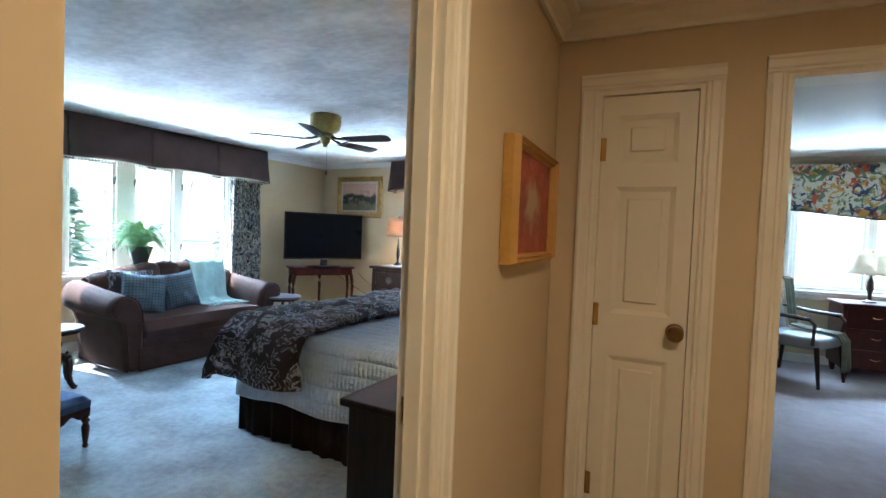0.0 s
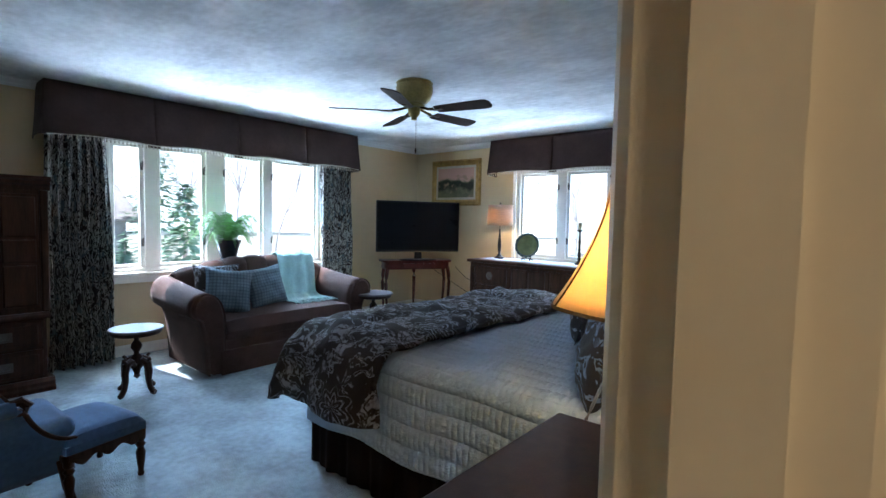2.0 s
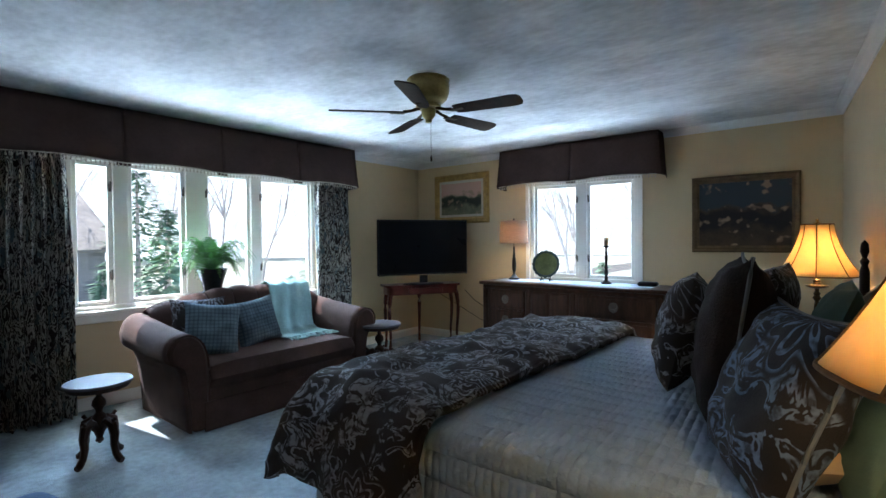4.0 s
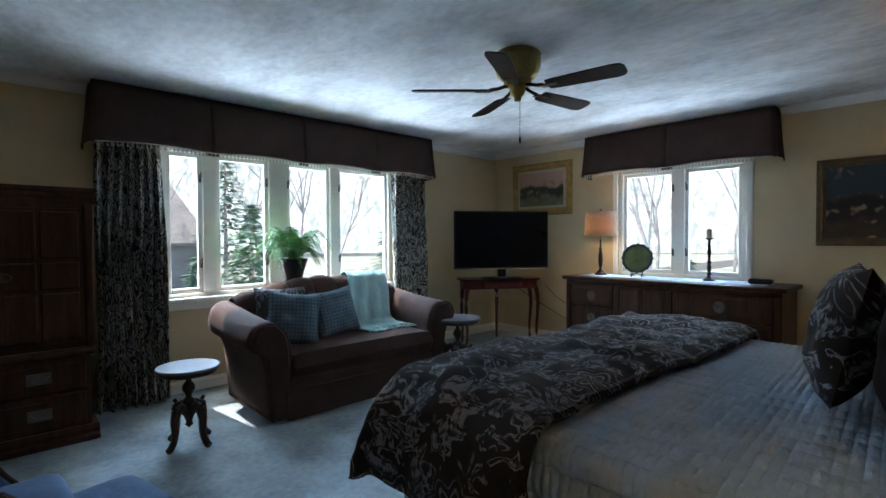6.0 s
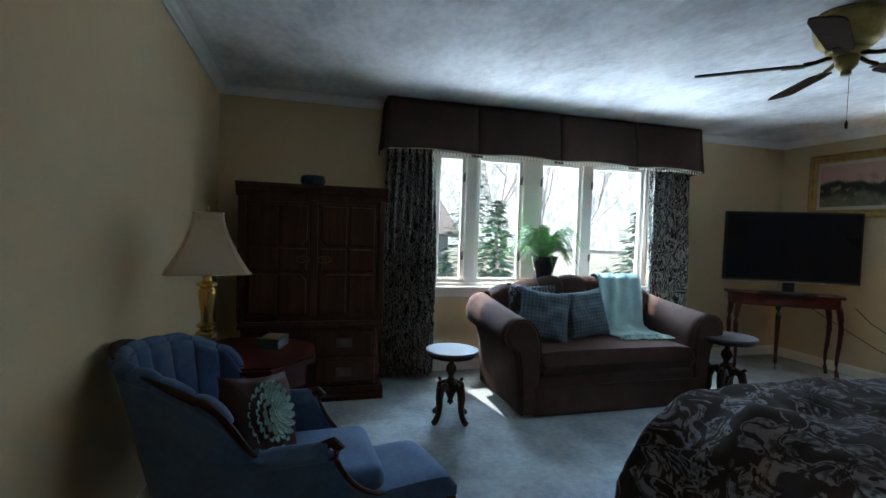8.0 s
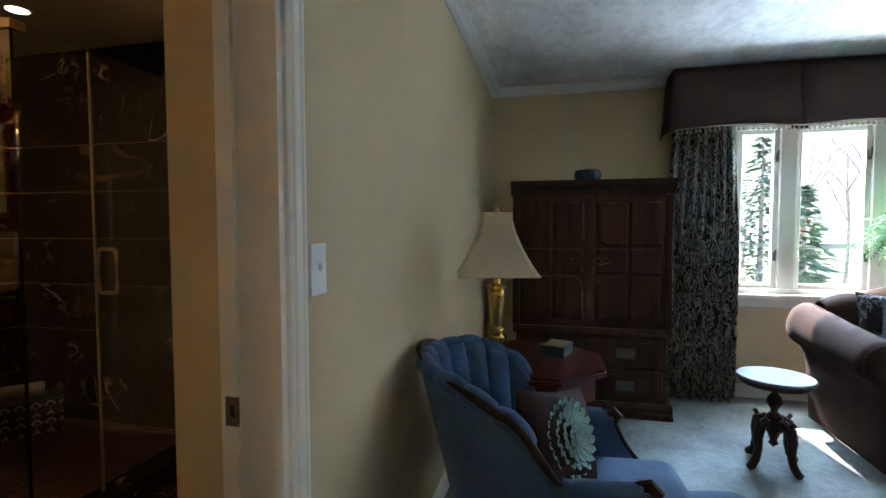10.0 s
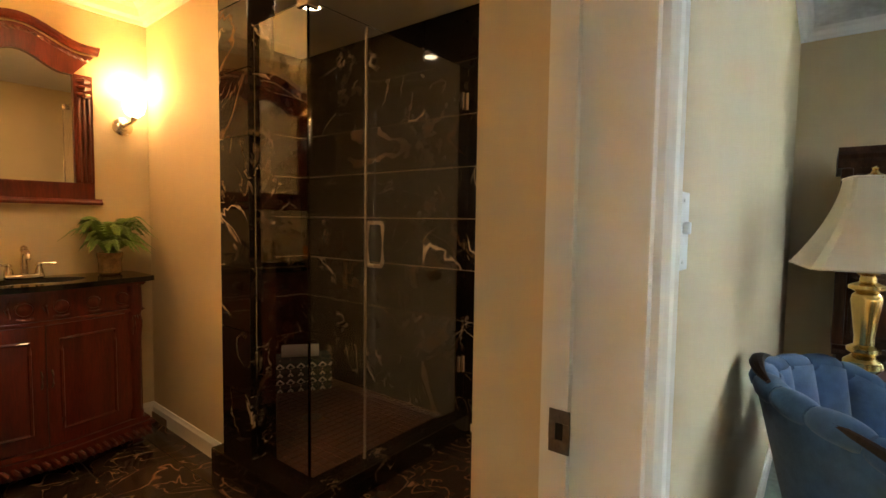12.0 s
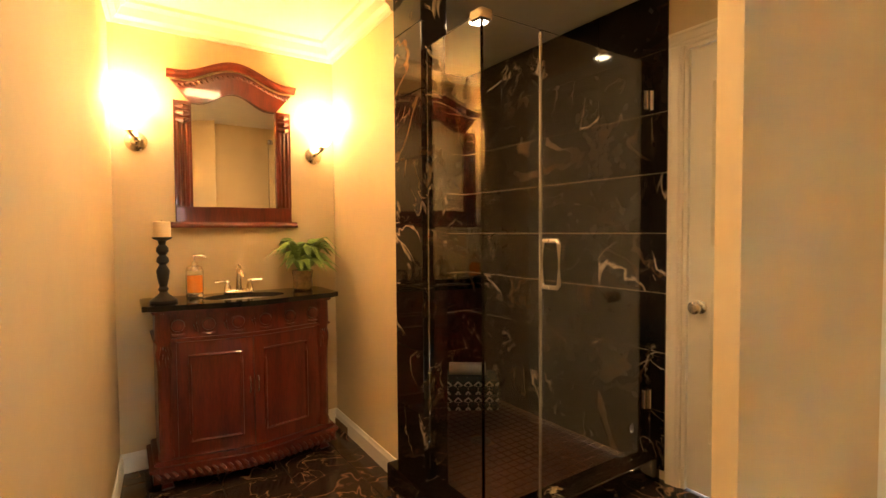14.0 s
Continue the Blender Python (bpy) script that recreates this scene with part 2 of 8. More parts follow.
def part(name, bm, material, parent=None, label="", smooth=False, at=None, kind="", solid=0.0):
    me = bpy.data.meshes.new(name)
    bmesh.ops.recalc_face_normals(bm, faces=bm.faces[:])
    if smooth:
        for f in bm.faces:
            f.smooth = True
        for e in bm.edges:
            if len(e.link_faces) == 2 and e.calc_face_angle(0) > radians(38):
                e.smooth = False
    bm.to_mesh(me)
    bm.free()
    me.materials.append(material)
    ob = new(name, me)
    if parent is not None:
        ob.parent = parent
    if at is not None:
        ob.matrix_local = at
    if solid:
        mod = ob.modifiers.new("solid", "SOLIDIFY")
        mod.thickness, mod.offset = solid, 0
    tagged(ob, label=label, kind=kind)
    return ob


def thing(name, m, label, category, group=""):
    ob = new(name)
    ob.empty_display_size = 0.1
    ob.matrix_world = m
    return tagged(ob, label, category, group)


def B():
    return bmesh.new()


def solo(name, bm, material, label, category, group="", at=None, smooth=False, solid=0.0):
    ob = part(name, bm, material, None, label, smooth, at, "", solid)
    return tagged(ob, category=category, group=group)


def structure(name, bm, material, at=None, smooth=False, parent=None, label=""):
    return part(name, bm, material, parent, label, smooth, at, "structure")


# ---- walls ----
def wall(name, p0, p1, thick, z1, openings=(), z0=0.0, material=None):
    """A wall whose room face runs from p0 to p1; its body lies to the left of that way. Openings: (s0, s1, z0, z1)."""
    p0, p1 = Vector((p0[0], p0[1], 0)), Vector((p1[0], p1[1], 0))
    length = (p1 - p0).length
    m = Matrix.Translation(p0) @ Matrix.Rotation(math.atan2(p1.y - p0.y, p1.x - p0.x), 4, "Z")
    bm = B()
    s = 0.0
    for a, b, lo, hi in sorted(openings):
        if a > s:
            put_box(bm, s, a, 0, thick, z0, z1)
        if lo > z0:
            put_box(bm, a, b, 0, thick, z0, lo)
        if hi < z1:
            put_box(bm, a, b, 0, thick, hi, z1)
        s = b
    if s < length:
        put_box(bm, s, length, 0, thick, z0, z1)
    structure(name, bm, material or PAINT, at=m)
    return m, length


CROWN_SHAPE = [(0, 0), (0.012, 0), (0.016, 0.012), (0.03, 0.022), (0.042, 0.045), (0.062, 0.055), (0.066, 0.066), (0, 0.066)]
BASE_SHAPE = [(0, 0), (0.014, 0), (0.014, 0.075), (0.009, 0.088), (0.006, 0.1), (0, 0.1)]


def moulding(name, p0, p1, side, z, shape, material, gaps=(), grow=1.0):
    """A moulding along the room face from p0 to p1, proud on the right of that way (side 1) or left (-1)."""
    p0, p1 = Vector((p0[0], p0[1], 0)), Vector((p1[0], p1[1], 0))
    length = (p1 - p0).length
    m = Matrix.Translation(p0) @ Matrix.Rotation(math.atan2(p1.y - p0.y, p1.x - p0.x), 4, "Z")
    bm = B()
    s = 0.0
    for a, b in list(gaps) + [(length, length)]:
        if a - s > 0.01:
            put_prism(bm, [(-side * (0.001 + y * grow), z + h * grow) for y, h in shape], s, a, "x")
        s = b
    structure(name, bm, material, at=m)


HB = [hall(-3.0, 0.0), hall(5.335, 0.0)]
# room faces: the wall's body lies left of the way p0 -> p1
wall("wall_west", (XA, YD), (XA, YB), 0.2, CEIL, [(4.05 - YD, 6.40 - YD, 0.79, 2.06)])
wall("wall_north", (XA - 0.2, YB), (0.235, YB), 0.2, CEIL, [(-2.80 - XA + 0.2, -1.53 - XA + 0.2, 0.86, 2.02)])
_c0 = hall(5.34, 0.0)
wall("wall_east", _c0, hall(-3.0, 0.0), HV, CEIL, [(5.34 - JU, 5.34 - JU + 0.86, 0.0, 2.02)])
DX = 0.545
wall("wall_south", (DX, YD), (XA - 0.2, YD), 0.27, CEIL, [(DX + 0.66, DX + 1.415, 0.0, 2.03)])
_bm = B()
put_box(_bm, DX, 0.70, 1.975, 2.075, 0, CEIL)
put_box(_bm, DX, 0.70, 2.076, YD - 0.001, 2.03, CEIL)
structure("wall_south_return", _bm, PAINT)
EX0 = DX
# bathroom
wall("wall_bath_back", (-0.70, -0.725), (-3.15, -0.725), 0.15, BC)
wall("wall_bath_entry", (-0.60, 1.975), (-0.79, -0.725), 0.12, BC)
wall("wall_bath_west", (-3.03, -0.725), (-3.03, 1.975), 0.12, BC, [(0.975 + 0.725, 1.62 + 0.725, 0, 2.096)])
wall("wall_vanity_side", (-1.965, -0.725), (-1.945, 0.15), 0.11, BC)
structure("wall_bath_corner", put_prism(B(), [(-1.416, 1.9745), (-1.66, 1.82), (-1.66, 1.9745)], 0, BC, "z"), PAINT)
# hall and the room beyond it
_he0, _he1 = hall(HE, HV + 0.002), hall(HE, 3.4)
wall("wall_hall_end", _he0, _he1, 0.12, CEIL, [(0.158, 0.533, 0, 1.955), (0.778, 1.558, 0, 1.965)])
wall("wall_hall_right", hall(HE, 1.9), hall(-3.0, 1.9), 0.12, HC)
wall("wall_hall_back", hall(-3.0, 1.9), hall(-3.0, HV), 0.12, HC)
wall("wall_room_far", hall(6.1, HV + 0.002), hall(6.1, 4.2), 0.15, CEIL, [(1.788, 3.388, 0.86, 2.0)])
wall("wall_room_left", hall(5.345, HV + 0.002), hall(6.1, HV + 0.002), 0.11, CEIL)
wall("wall_room_right", hall(6.1, 4.2), hall(HE + 0.12, 4.2), 0.12, CEIL)
wall("wall_room_near", hall(HE + 0.12, 4.2), hall(HE + 0.12, 3.4), 0.12, CEIL)


def slab(name, pts, z0, z1, material):
    bm = B()
    put_prism(bm, [(p[0], p[1]) for p in pts], z0, z1, "z")
    return structure(name, bm, material)


slab("floor", [(XA - 0.2, YD - 0.10), (DX - 0.02, YD - 0.10), (DX - 0.02, 1.97), (hall(-0.75, HV).x, 1.97), hall(5.5, HV)[:2], (XA - 0.2, YB + 0.2)], -0.12, 0, CARPET)
slab("floor_bath", [(-3.2, -0.9), (-0.4, -0.9), (-0.4, YD - 0.105), (-3.2, YD - 0.105)], -0.12, -0.008, mat("dark_grout", (0.05, 0.038, 0.03), 0.8, var=0.2))
slab("floor_hall", [hall(-3.2, HV - 0.03)[:2], hall(-3.2, 2.1)[:2], hall(HE + 0.02, 2.1)[:2], hall(HE + 0.02, HV - 0.03)[:2]], -0.12, -0.002, mat("hall_carpet", (0.28, 0.22, 0.19), 0.95, var=0.15, scale=2, bump=0.8, bscale=160, world_space=True))
slab("floor_room", [hall(HE + 0.004, HV + 0.002)[:2], hall(HE + 0.004, 4.4)[:2], hall(6.3, 4.4)[:2], hall(6.3, HV + 0.002)[:2]], -0.12, -0.004, mat("mauve_carpet", (0.30, 0.25, 0.25), 0.95, var=0.15, scale=1.6, bump=0.8, bscale=160, world_space=True))
slab("ceiling", [(XA - 0.2, YD - 0.06), (EX0 + 0.1, YD - 0.06), hall(5.6, HV)[:2], (XA - 0.2, YB + 0.2)], CEIL, CEIL + 0.12, CEILM)
slab("ceiling_bath", [(-3.2, -0.9), (-0.45, -0.9), (-0.45, YD - 0.07), (-3.2, YD - 0.07)], BC, BC + 0.12, CEILP)
slab("ceiling_hall", [hall(-3.2, HV + 0.002)[:2], hall(-3.2, 2.1)[:2], hall(HE, 2.1)[:2], hall(HE, HV + 0.002)[:2]], HC, HC + 0.12, CEILP)
slab("ceiling_room", [hall(HE + 0.004, HV + 0.002)[:2], hall(HE + 0.004, 4.4)[:2], hall(6.3, 4.4)[:2], hall(6.3, HV + 0.002)[:2]], CEIL, CEIL + 0.12, CEILP)

# crowns and baseboards
def crown(p0, p1, top, material=TRIM, gaps=(), grow=1.0):
    moulding("trim_crown", p0, p1, 1, top - 0.066 * grow, CROWN_SHAPE, material, gaps, grow)


def baseb(p0, p1, gaps=(), material=WHITE):
    moulding("baseboard", p0, p1, 1, 0.0, BASE_SHAPE, material, gaps)


CW = mat("white_crown_paint", (0.72, 0.73, 0.74), 0.45, var=0.03, scale=3)
crown((XA, YD), (XA, YB), CEIL, CW)
crown((XA, YB), (0.12, YB), CEIL, CW)
crown(_c0, hall(-0.62, 0), CEIL, CW)
crown((EX0, YD), (XA, YD), CEIL, CW)
baseb((XA, YD), (XA, YB))
baseb((XA, YB), (0.12, YB))
baseb(_c0, hall(JU + 0.06, 0))
baseb((-1.48, YD), (XA, YD))
crown((-0.79, -0.725), (-1.965, -0.725), BC, TRIM, grow=1.5)
crown((-1.965, -0.725), (-1.945, 0.15), BC, TRIM, grow=1.5)
crown((-0.60, 1.975), (-0.79, -0.725), BC, TRIM, grow=1.5)
baseb((-0.79, -0.725), (-1.96, -0.725))
baseb((-1.965, -0.725), (-1.945, 0.15))
baseb((-0.60, 1.975), (-0.79, -0.725))
crown(hall(-3, HV), _he0, HC, TRIM, grow=1.3)
crown(_he0, hall(HE, 1.9), HC, TRIM, grow=1.3)
baseb(hall(JU + 0.06, HV), _he0)
baseb(_he0, _he1, [(0.06, 0.60), (0.73, 1.65)])
crown(hall(6.1, HV + 0.002), hall(6.1, 4.2), CEIL, TRIM)
baseb(hall(6.1, HV + 0.002), hall(6.1, 4.2))


# a casing round an opening, in the plane of a wall face
CAS = [(0, 0), (0, 0.010), (0.006, 0.014), (0.014, 0.012), (0.020, 0.017), (0.044, 0.017), (0.050, 0.021), (0.060, 0.019), (0.062, 0)]


def casing(name, m, w, h, grow=1.0, material=TRIM, left=True, right=True):
    """m: the pose of the opening's lower left corner, x along the wall, -y out into the room."""
    bm = B()
    width = 0.062 * grow
    if left:
        put_prism(bm, [(-a * grow, -b) for a, b in CAS], 0, h, "z")
    if right:
        put_prism(bm, [(w + a * grow, -b) for a, b in CAS], 0, h, "z")
    t = B()
    put_prism(t, [(-b, h + a * grow) for a, b in CAS], -width if left else 0, w + (width if right else 0), "x")
    join(bm, t)
    structure(name, bm, material, at=m)


def lining(name, m, w, h, depth, material=TRIM, stop=0.5):
    """The jambs and head that line an opening, with a stop."""
    bm = B()
    put_box(bm, 0, 0.018, 0, depth, 0, h)
    put_box(bm, w - 0.018, w, 0, depth, 0, h)
    put_box(bm, 0.018, w - 0.018, 0, depth, h - 0.018, h)
    if stop:
        a, b = depth * stop - 0.018, depth * stop + 0.018
        put_box(bm, 0.018, 0.030, a, b, 0, h - 0.03)
        put_box(bm, w - 0.030, w - 0.018, a, b, 0, h - 0.03)
        put_box(bm, 0.018, w - 0.018, a, b, h - 0.03, h - 0.018)
    structure(name, bm, material, at=m)


def turn(p, deg, z=0.0):
    return Matrix.Translation((p[0], p[1], z)) @ Matrix.Rotation(radians(deg), 4, "Z")


A_U = 90 + HALL_TURN
A_V = HALL_TURN
casing("trim_casing", turn(hall(JU - 0.86, HV), A_U), 0.86, 2.02, 1.1)
casing("trim_casing", turn(hall(JU, 0), A_U + 180), 0.62, 2.02, 1.1, left=True, right=False)
lining("trim_jamb", turn(hall(JU, 0), A_U + 180), 0.86, 2.02, HV, stop=0.5)
# the bathroom's pocket door opening
casing("trim_casing", turn((-0.66, YD), 180), 0.755, 2.03, 0.9, WHITE)
lining("trim_jamb", turn((-0.66, YD), 180), 0.755, 2.03, 0.14, WHITE, stop=0.8)
# hall closet and the doorway beside it
casing("trim_casing", turn(hall(HE, 0.242), A_V), 0.375, 1.955, 1.0)
lining("trim_jamb", turn(hall(HE, 0.242), A_V), 0.375, 1.955, 0.12, stop=0)
casing("trim_casing", turn(hall(HE, 0.862), A_V), 0.78, 1.965, 1.0)
lining("trim_jamb", turn(hall(HE, 0.862), A_V), 0.78, 1.965, 0.12, stop=0)
# bathroom closet
casing("trim_casing", turn((-3.03, 0.975), 90), 0.645, 2.096, 1.15)
lining("trim_jamb", turn((-3.03, 0.975), 90), 0.645, 2.096, 0.12, stop=0)


def strike(m, label, material, w=0.045, h=0.09):
    bm = B()
    put_box(bm, -0.002, 0.002, -w / 2, w / 2, -h / 2, -0.02, 0.0008)
    put_box(bm, -0.002, 0.002, -w / 2, w / 2, 0.02, h / 2, 0.0008)
    put_box(bm, -0.002, 0.002, -w / 2, -0.012, -0.02, 0.02)
    put_box(bm, -0.002, 0.002, 0.012, w / 2, -0.02, 0.02)
    t = thing("strike_plate", m, label, "strike plate")
    part("plate", bm, material, t)
    bm = B()
    put_box(bm, -0.0018, 0.0, -0.012, 0.012, -0.02, 0.02)
    part("recess", bm, BLACKP, t)
    for z in (-0.034, 0.034):
        bm = B()
        put_lathe(bm, [(0.0, 0.0035), (0.004, 0.003), (0.005, 0.001)], seg=10, m=Matrix.Translation((0, 0, z)) @ Matrix.Rotation(radians(90), 4, "Y"))
        part("screw", bm, material, t)


strike(Matrix.Translation((-1.3845, 2.14, 0.93)) @ Matrix.Diagonal((1, 0.5, 0.6, 1)), "nickel pocket door strike plate let into the white jamb", PEWTER, 0.06, 0.10)
strike(turn(hall(JU - 0.022, 0.028), A_U + 180, 1.0), "small brass strike plate let into the bedroom door jamb", BRASS, 0.03, 0.06)


def panel_door(name, m, w, h, material, label, rows, hinge_left=True, knob=None, hinges=(), hinge_m=BRASS, knob_m=BRASS):
    """A panelled door leaf; rows: panels as (x0, x1, z0, z1)."""
    t = thing(name, m, label, "door")
    bm = B()
    xs = sorted({0.0, w} | {r[0] for r in rows} | {r[1] for r in rows})
    zs = sorted({0.0, h} | {r[2] for r in rows} | {r[3] for r in rows})
    for a, b in zip(xs, xs[1:]):
        for c, d in zip(zs, zs[1:]):
            if not any(r[0] <= a and b <= r[1] and r[2] <= c and d <= r[3] for r in rows):
                put_box(bm, a, b, 0, 0.035, c, d)
    leaf = part("leaf", bm, material, t)
    for x0, x1, z0, z1 in rows:
        bm = B()
        put_box(bm, x0, x1, 0.012, 0.024, z0, z1)
        e, f = 0.018, 0.045
        vs = [bm.verts.new(p) for p in ((x0, 0.002, z0), (x1, 0.002, z0), (x1, 0.002, z1), (x0, 0.002, z1),
                                        (x0 + e, 0.0115, z0 + e), (x1 - e, 0.0115, z0 + e), (x1 - e, 0.0115, z1 - e), (x0 + e, 0.0115, z1 - e))]
        for k in range(4):
            bm.faces.new((vs[k], vs[(k + 1) % 4], vs[4 + (k + 1) % 4], vs[4 + k]))
        t2 = B()
        put_box(t2, x0 + f, x1 - f, 0.003, 0.014, z0 + f, z1 - f, 0.009)
        join(bm, t2)
        part("panel", bm, material, leaf)
    if knob:
        kx, kz = knob
        bm = B()
        put_lathe(bm, [(0.032, 0), (0.032, 0.004), (0.027, 0.009), (0.011, 0.012), (0.010, 0.030), (0.022, 0.036), (0.030, 0.048), (0.029, 0.060), (0.020, 0.068), (0.0, 0.069)],
                  seg=24, m=Matrix.Translation((kx, 0, kz)) @ Matrix.Rotation(radians(90), 4, "X"))
        part("knob", bm, knob_m, leaf, smooth=True)
    for z in hinges:
        bm = B()
        put_lathe(bm, [(0.006, z - 0.045), (0.006, z + 0.045)], -0.006 if hinge_left else w + 0.006, -0.006, 10)
        put_lathe(bm, [(0.0045, z + 0.045), (0.0055, z + 0.05), (0.0, z + 0.055)], -0.006 if hinge_left else w + 0.006, -0.006, 10)
        put_box(bm, -0.012, 0.018, -0.002, 0.0, z - 0.045, z + 0.045)
        part("hinge", bm, hinge_m, t)
    return t


KNOBM = mat("worn_dark_brass", (0.32, 0.21, 0.09), 0.3, 1.0, var=0.3, scale=30, rvar=0.08)
DOORP = mat("cream_door_paint", (0.74, 0.68, 0.54), 0.4, var=0.03, scale=2, bump=0.03, bscale=60)
panel_door("closet_door", turn(hall(HE + 0.015, 0.262), A_V, 0.008), 0.335, 1.925, DOORP, "narrow cream painted three-panel closet door, closed",
           [(0.06, 0.275, 1.665, 1.85), (0.06, 0.275, 1.08, 1.575), (0.06, 0.275, 0.28, 0.91)], knob=(0.295, 1.03), hinges=(1.72, 1.07, 0.385), knob_m=KNOBM)
panel_door("closet_door", turn((-3.045, 0.997), 90, 0.008), 0.60, 2.066, DOORP, "cream painted bathroom closet door, closed",
           [(0.10, 0.50, 0.25, 0.95), (0.10, 0.50, 1.15, 1.90)], knob=(0.055, 0.875), knob_m=NICKEL)


# ---- windows ----
def window(name, m, w, h, mullions, sashes, depth=0.2, sill=True):
    """m: lower left corner on the room face, x along the wall, y outward. mullions: (x0, x1) posts; sashes: (x0, x1) glazed lights."""
    t = new(name)
    t.matrix_world = m
    tagged(t, kind="structure")
    bm = B()
    put_box(bm, 0, 0.045, 0.02, 0.13, 0, h, 0.003)
    put_box(bm, w - 0.045, w, 0.02, 0.13, 0, h, 0.003)
    put_box(bm, 0.045, w - 0.045, 0.02, 0.13, h - 0.045, h, 0.003)
    put_box(bm, 0.045, w - 0.045, 0.02, 0.13, 0, 0.035, 0.003)
    for a, b in mullions:
        put_box(bm, a, b, 0.025, 0.125, 0.035, h - 0.045, 0.003)
    part("window_frame", bm, WHITE, t, kind="structure")
    for a, b in sashes:
        bm = B()
        s = 0.038
        put_box(bm, a, a + s, 0.05, 0.09, 0.036, h - 0.046, 0.004)
        put_box(bm, b - s, b, 0.05, 0.09, 0.036, h - 0.046, 0.004)
        put_box(bm, a + s, b - s, 0.05, 0.09, 0.036, 0.036 + s, 0.004)
        put_box(bm, a + s, b - s, 0.05, 0.09, h - 0.046 - s, h - 0.046, 0.004)
        part("sash", bm, WHITE, t, kind="structure")
        bm = B()
        put_box(bm, a + s - 0.004, b - s + 0.004, 0.068, 0.072, 0.036 + s, h - 0.046 - s)
        g = part("pane", bm, GLASS, t, kind="structure")
        g.visible_shadow = False
        bm = B()
        side = a + 0.018 if (a + b) / 2 > w / 2 else b - 0.018
        for z in (0.22 * h, 0.80 * h):
            put_box(bm, side - 0.010, side + 0.010, 0.036, 0.05, z - 0.035, z + 0.035, 0.003)
            put_box(bm, side - 0.005, side + 0.005, 0.018, 0.036, z - 0.006, z + 0.05, 0.003)
        part("latch", bm, PEWTER, t)
    if sill:
        bm = B()
        put_box(bm, -0.05, w + 0.05, -0.05, 0.05, -0.035, 0.0, 0.006, 2)
        put_box(bm, -0.03, w + 0.03, -0.016, 0.0, -0.10, -0.036, 0.004)
        part("window_sill", bm, WHITE, t, kind="structure")
    for a in (-0.05, w):
        bm = B()
        put_box(bm, a, a + 0.05, -0.017, -0.001, 0.001, h, 0.004)
        part("window_casing", bm, WHITE, t, kind="structure")
    return t


WA = turn((XA, 4.05), 90, 0.79)
window("window_1", WA, 2.35, 1.27, [(0.33, 0.44), (0.915, 1.095), (1.565, 1.66)],
       [(0.045, 0.33), (0.44, 0.915), (1.095, 1.565), (1.66, 2.305)])
window("window_2", turn((-2.80, YB), 0, 0.86), 1.27, 1.16, [(0.60, 0.70)], [(0.045, 0.60), (0.70, 1.225)])
window("window_3", turn(hall(6.1, 1.90), A_V, 0.86), 1.60, 1.14, [(0.74, 0.80)], [(0.045, 0.74), (0.80, 1.555)])
lamp("window_light", "AREA", SKY_LIGHT * 0.5, DAY, look(hall(8.7, 2.6, 3.6), hall(5.3, 2.6, 0.8)), size=3.0, size_y=1.6)
lamp("window_light", "AREA", LAWN_LIGHT * 0.5, DAY, look(hall(7.5, 2.6, -0.1), hall(4.7, 2.6, 2.2)), size=2.4, size_y=1.0)



lamp("hall_light", "AREA", 3.3, (1.0, 0.76, 0.48), look(hall(-0.6, 1.0, HC - 0.03), hall(-0.6, 1.0, 0)), size=0.28)
lamp("bath_ceiling_light", "AREA", 1.3, (1.0, 0.66, 0.33), look((-1.4, 0.75, BC - 0.03), (-1.4, 0.75, 0)), size=0.25)


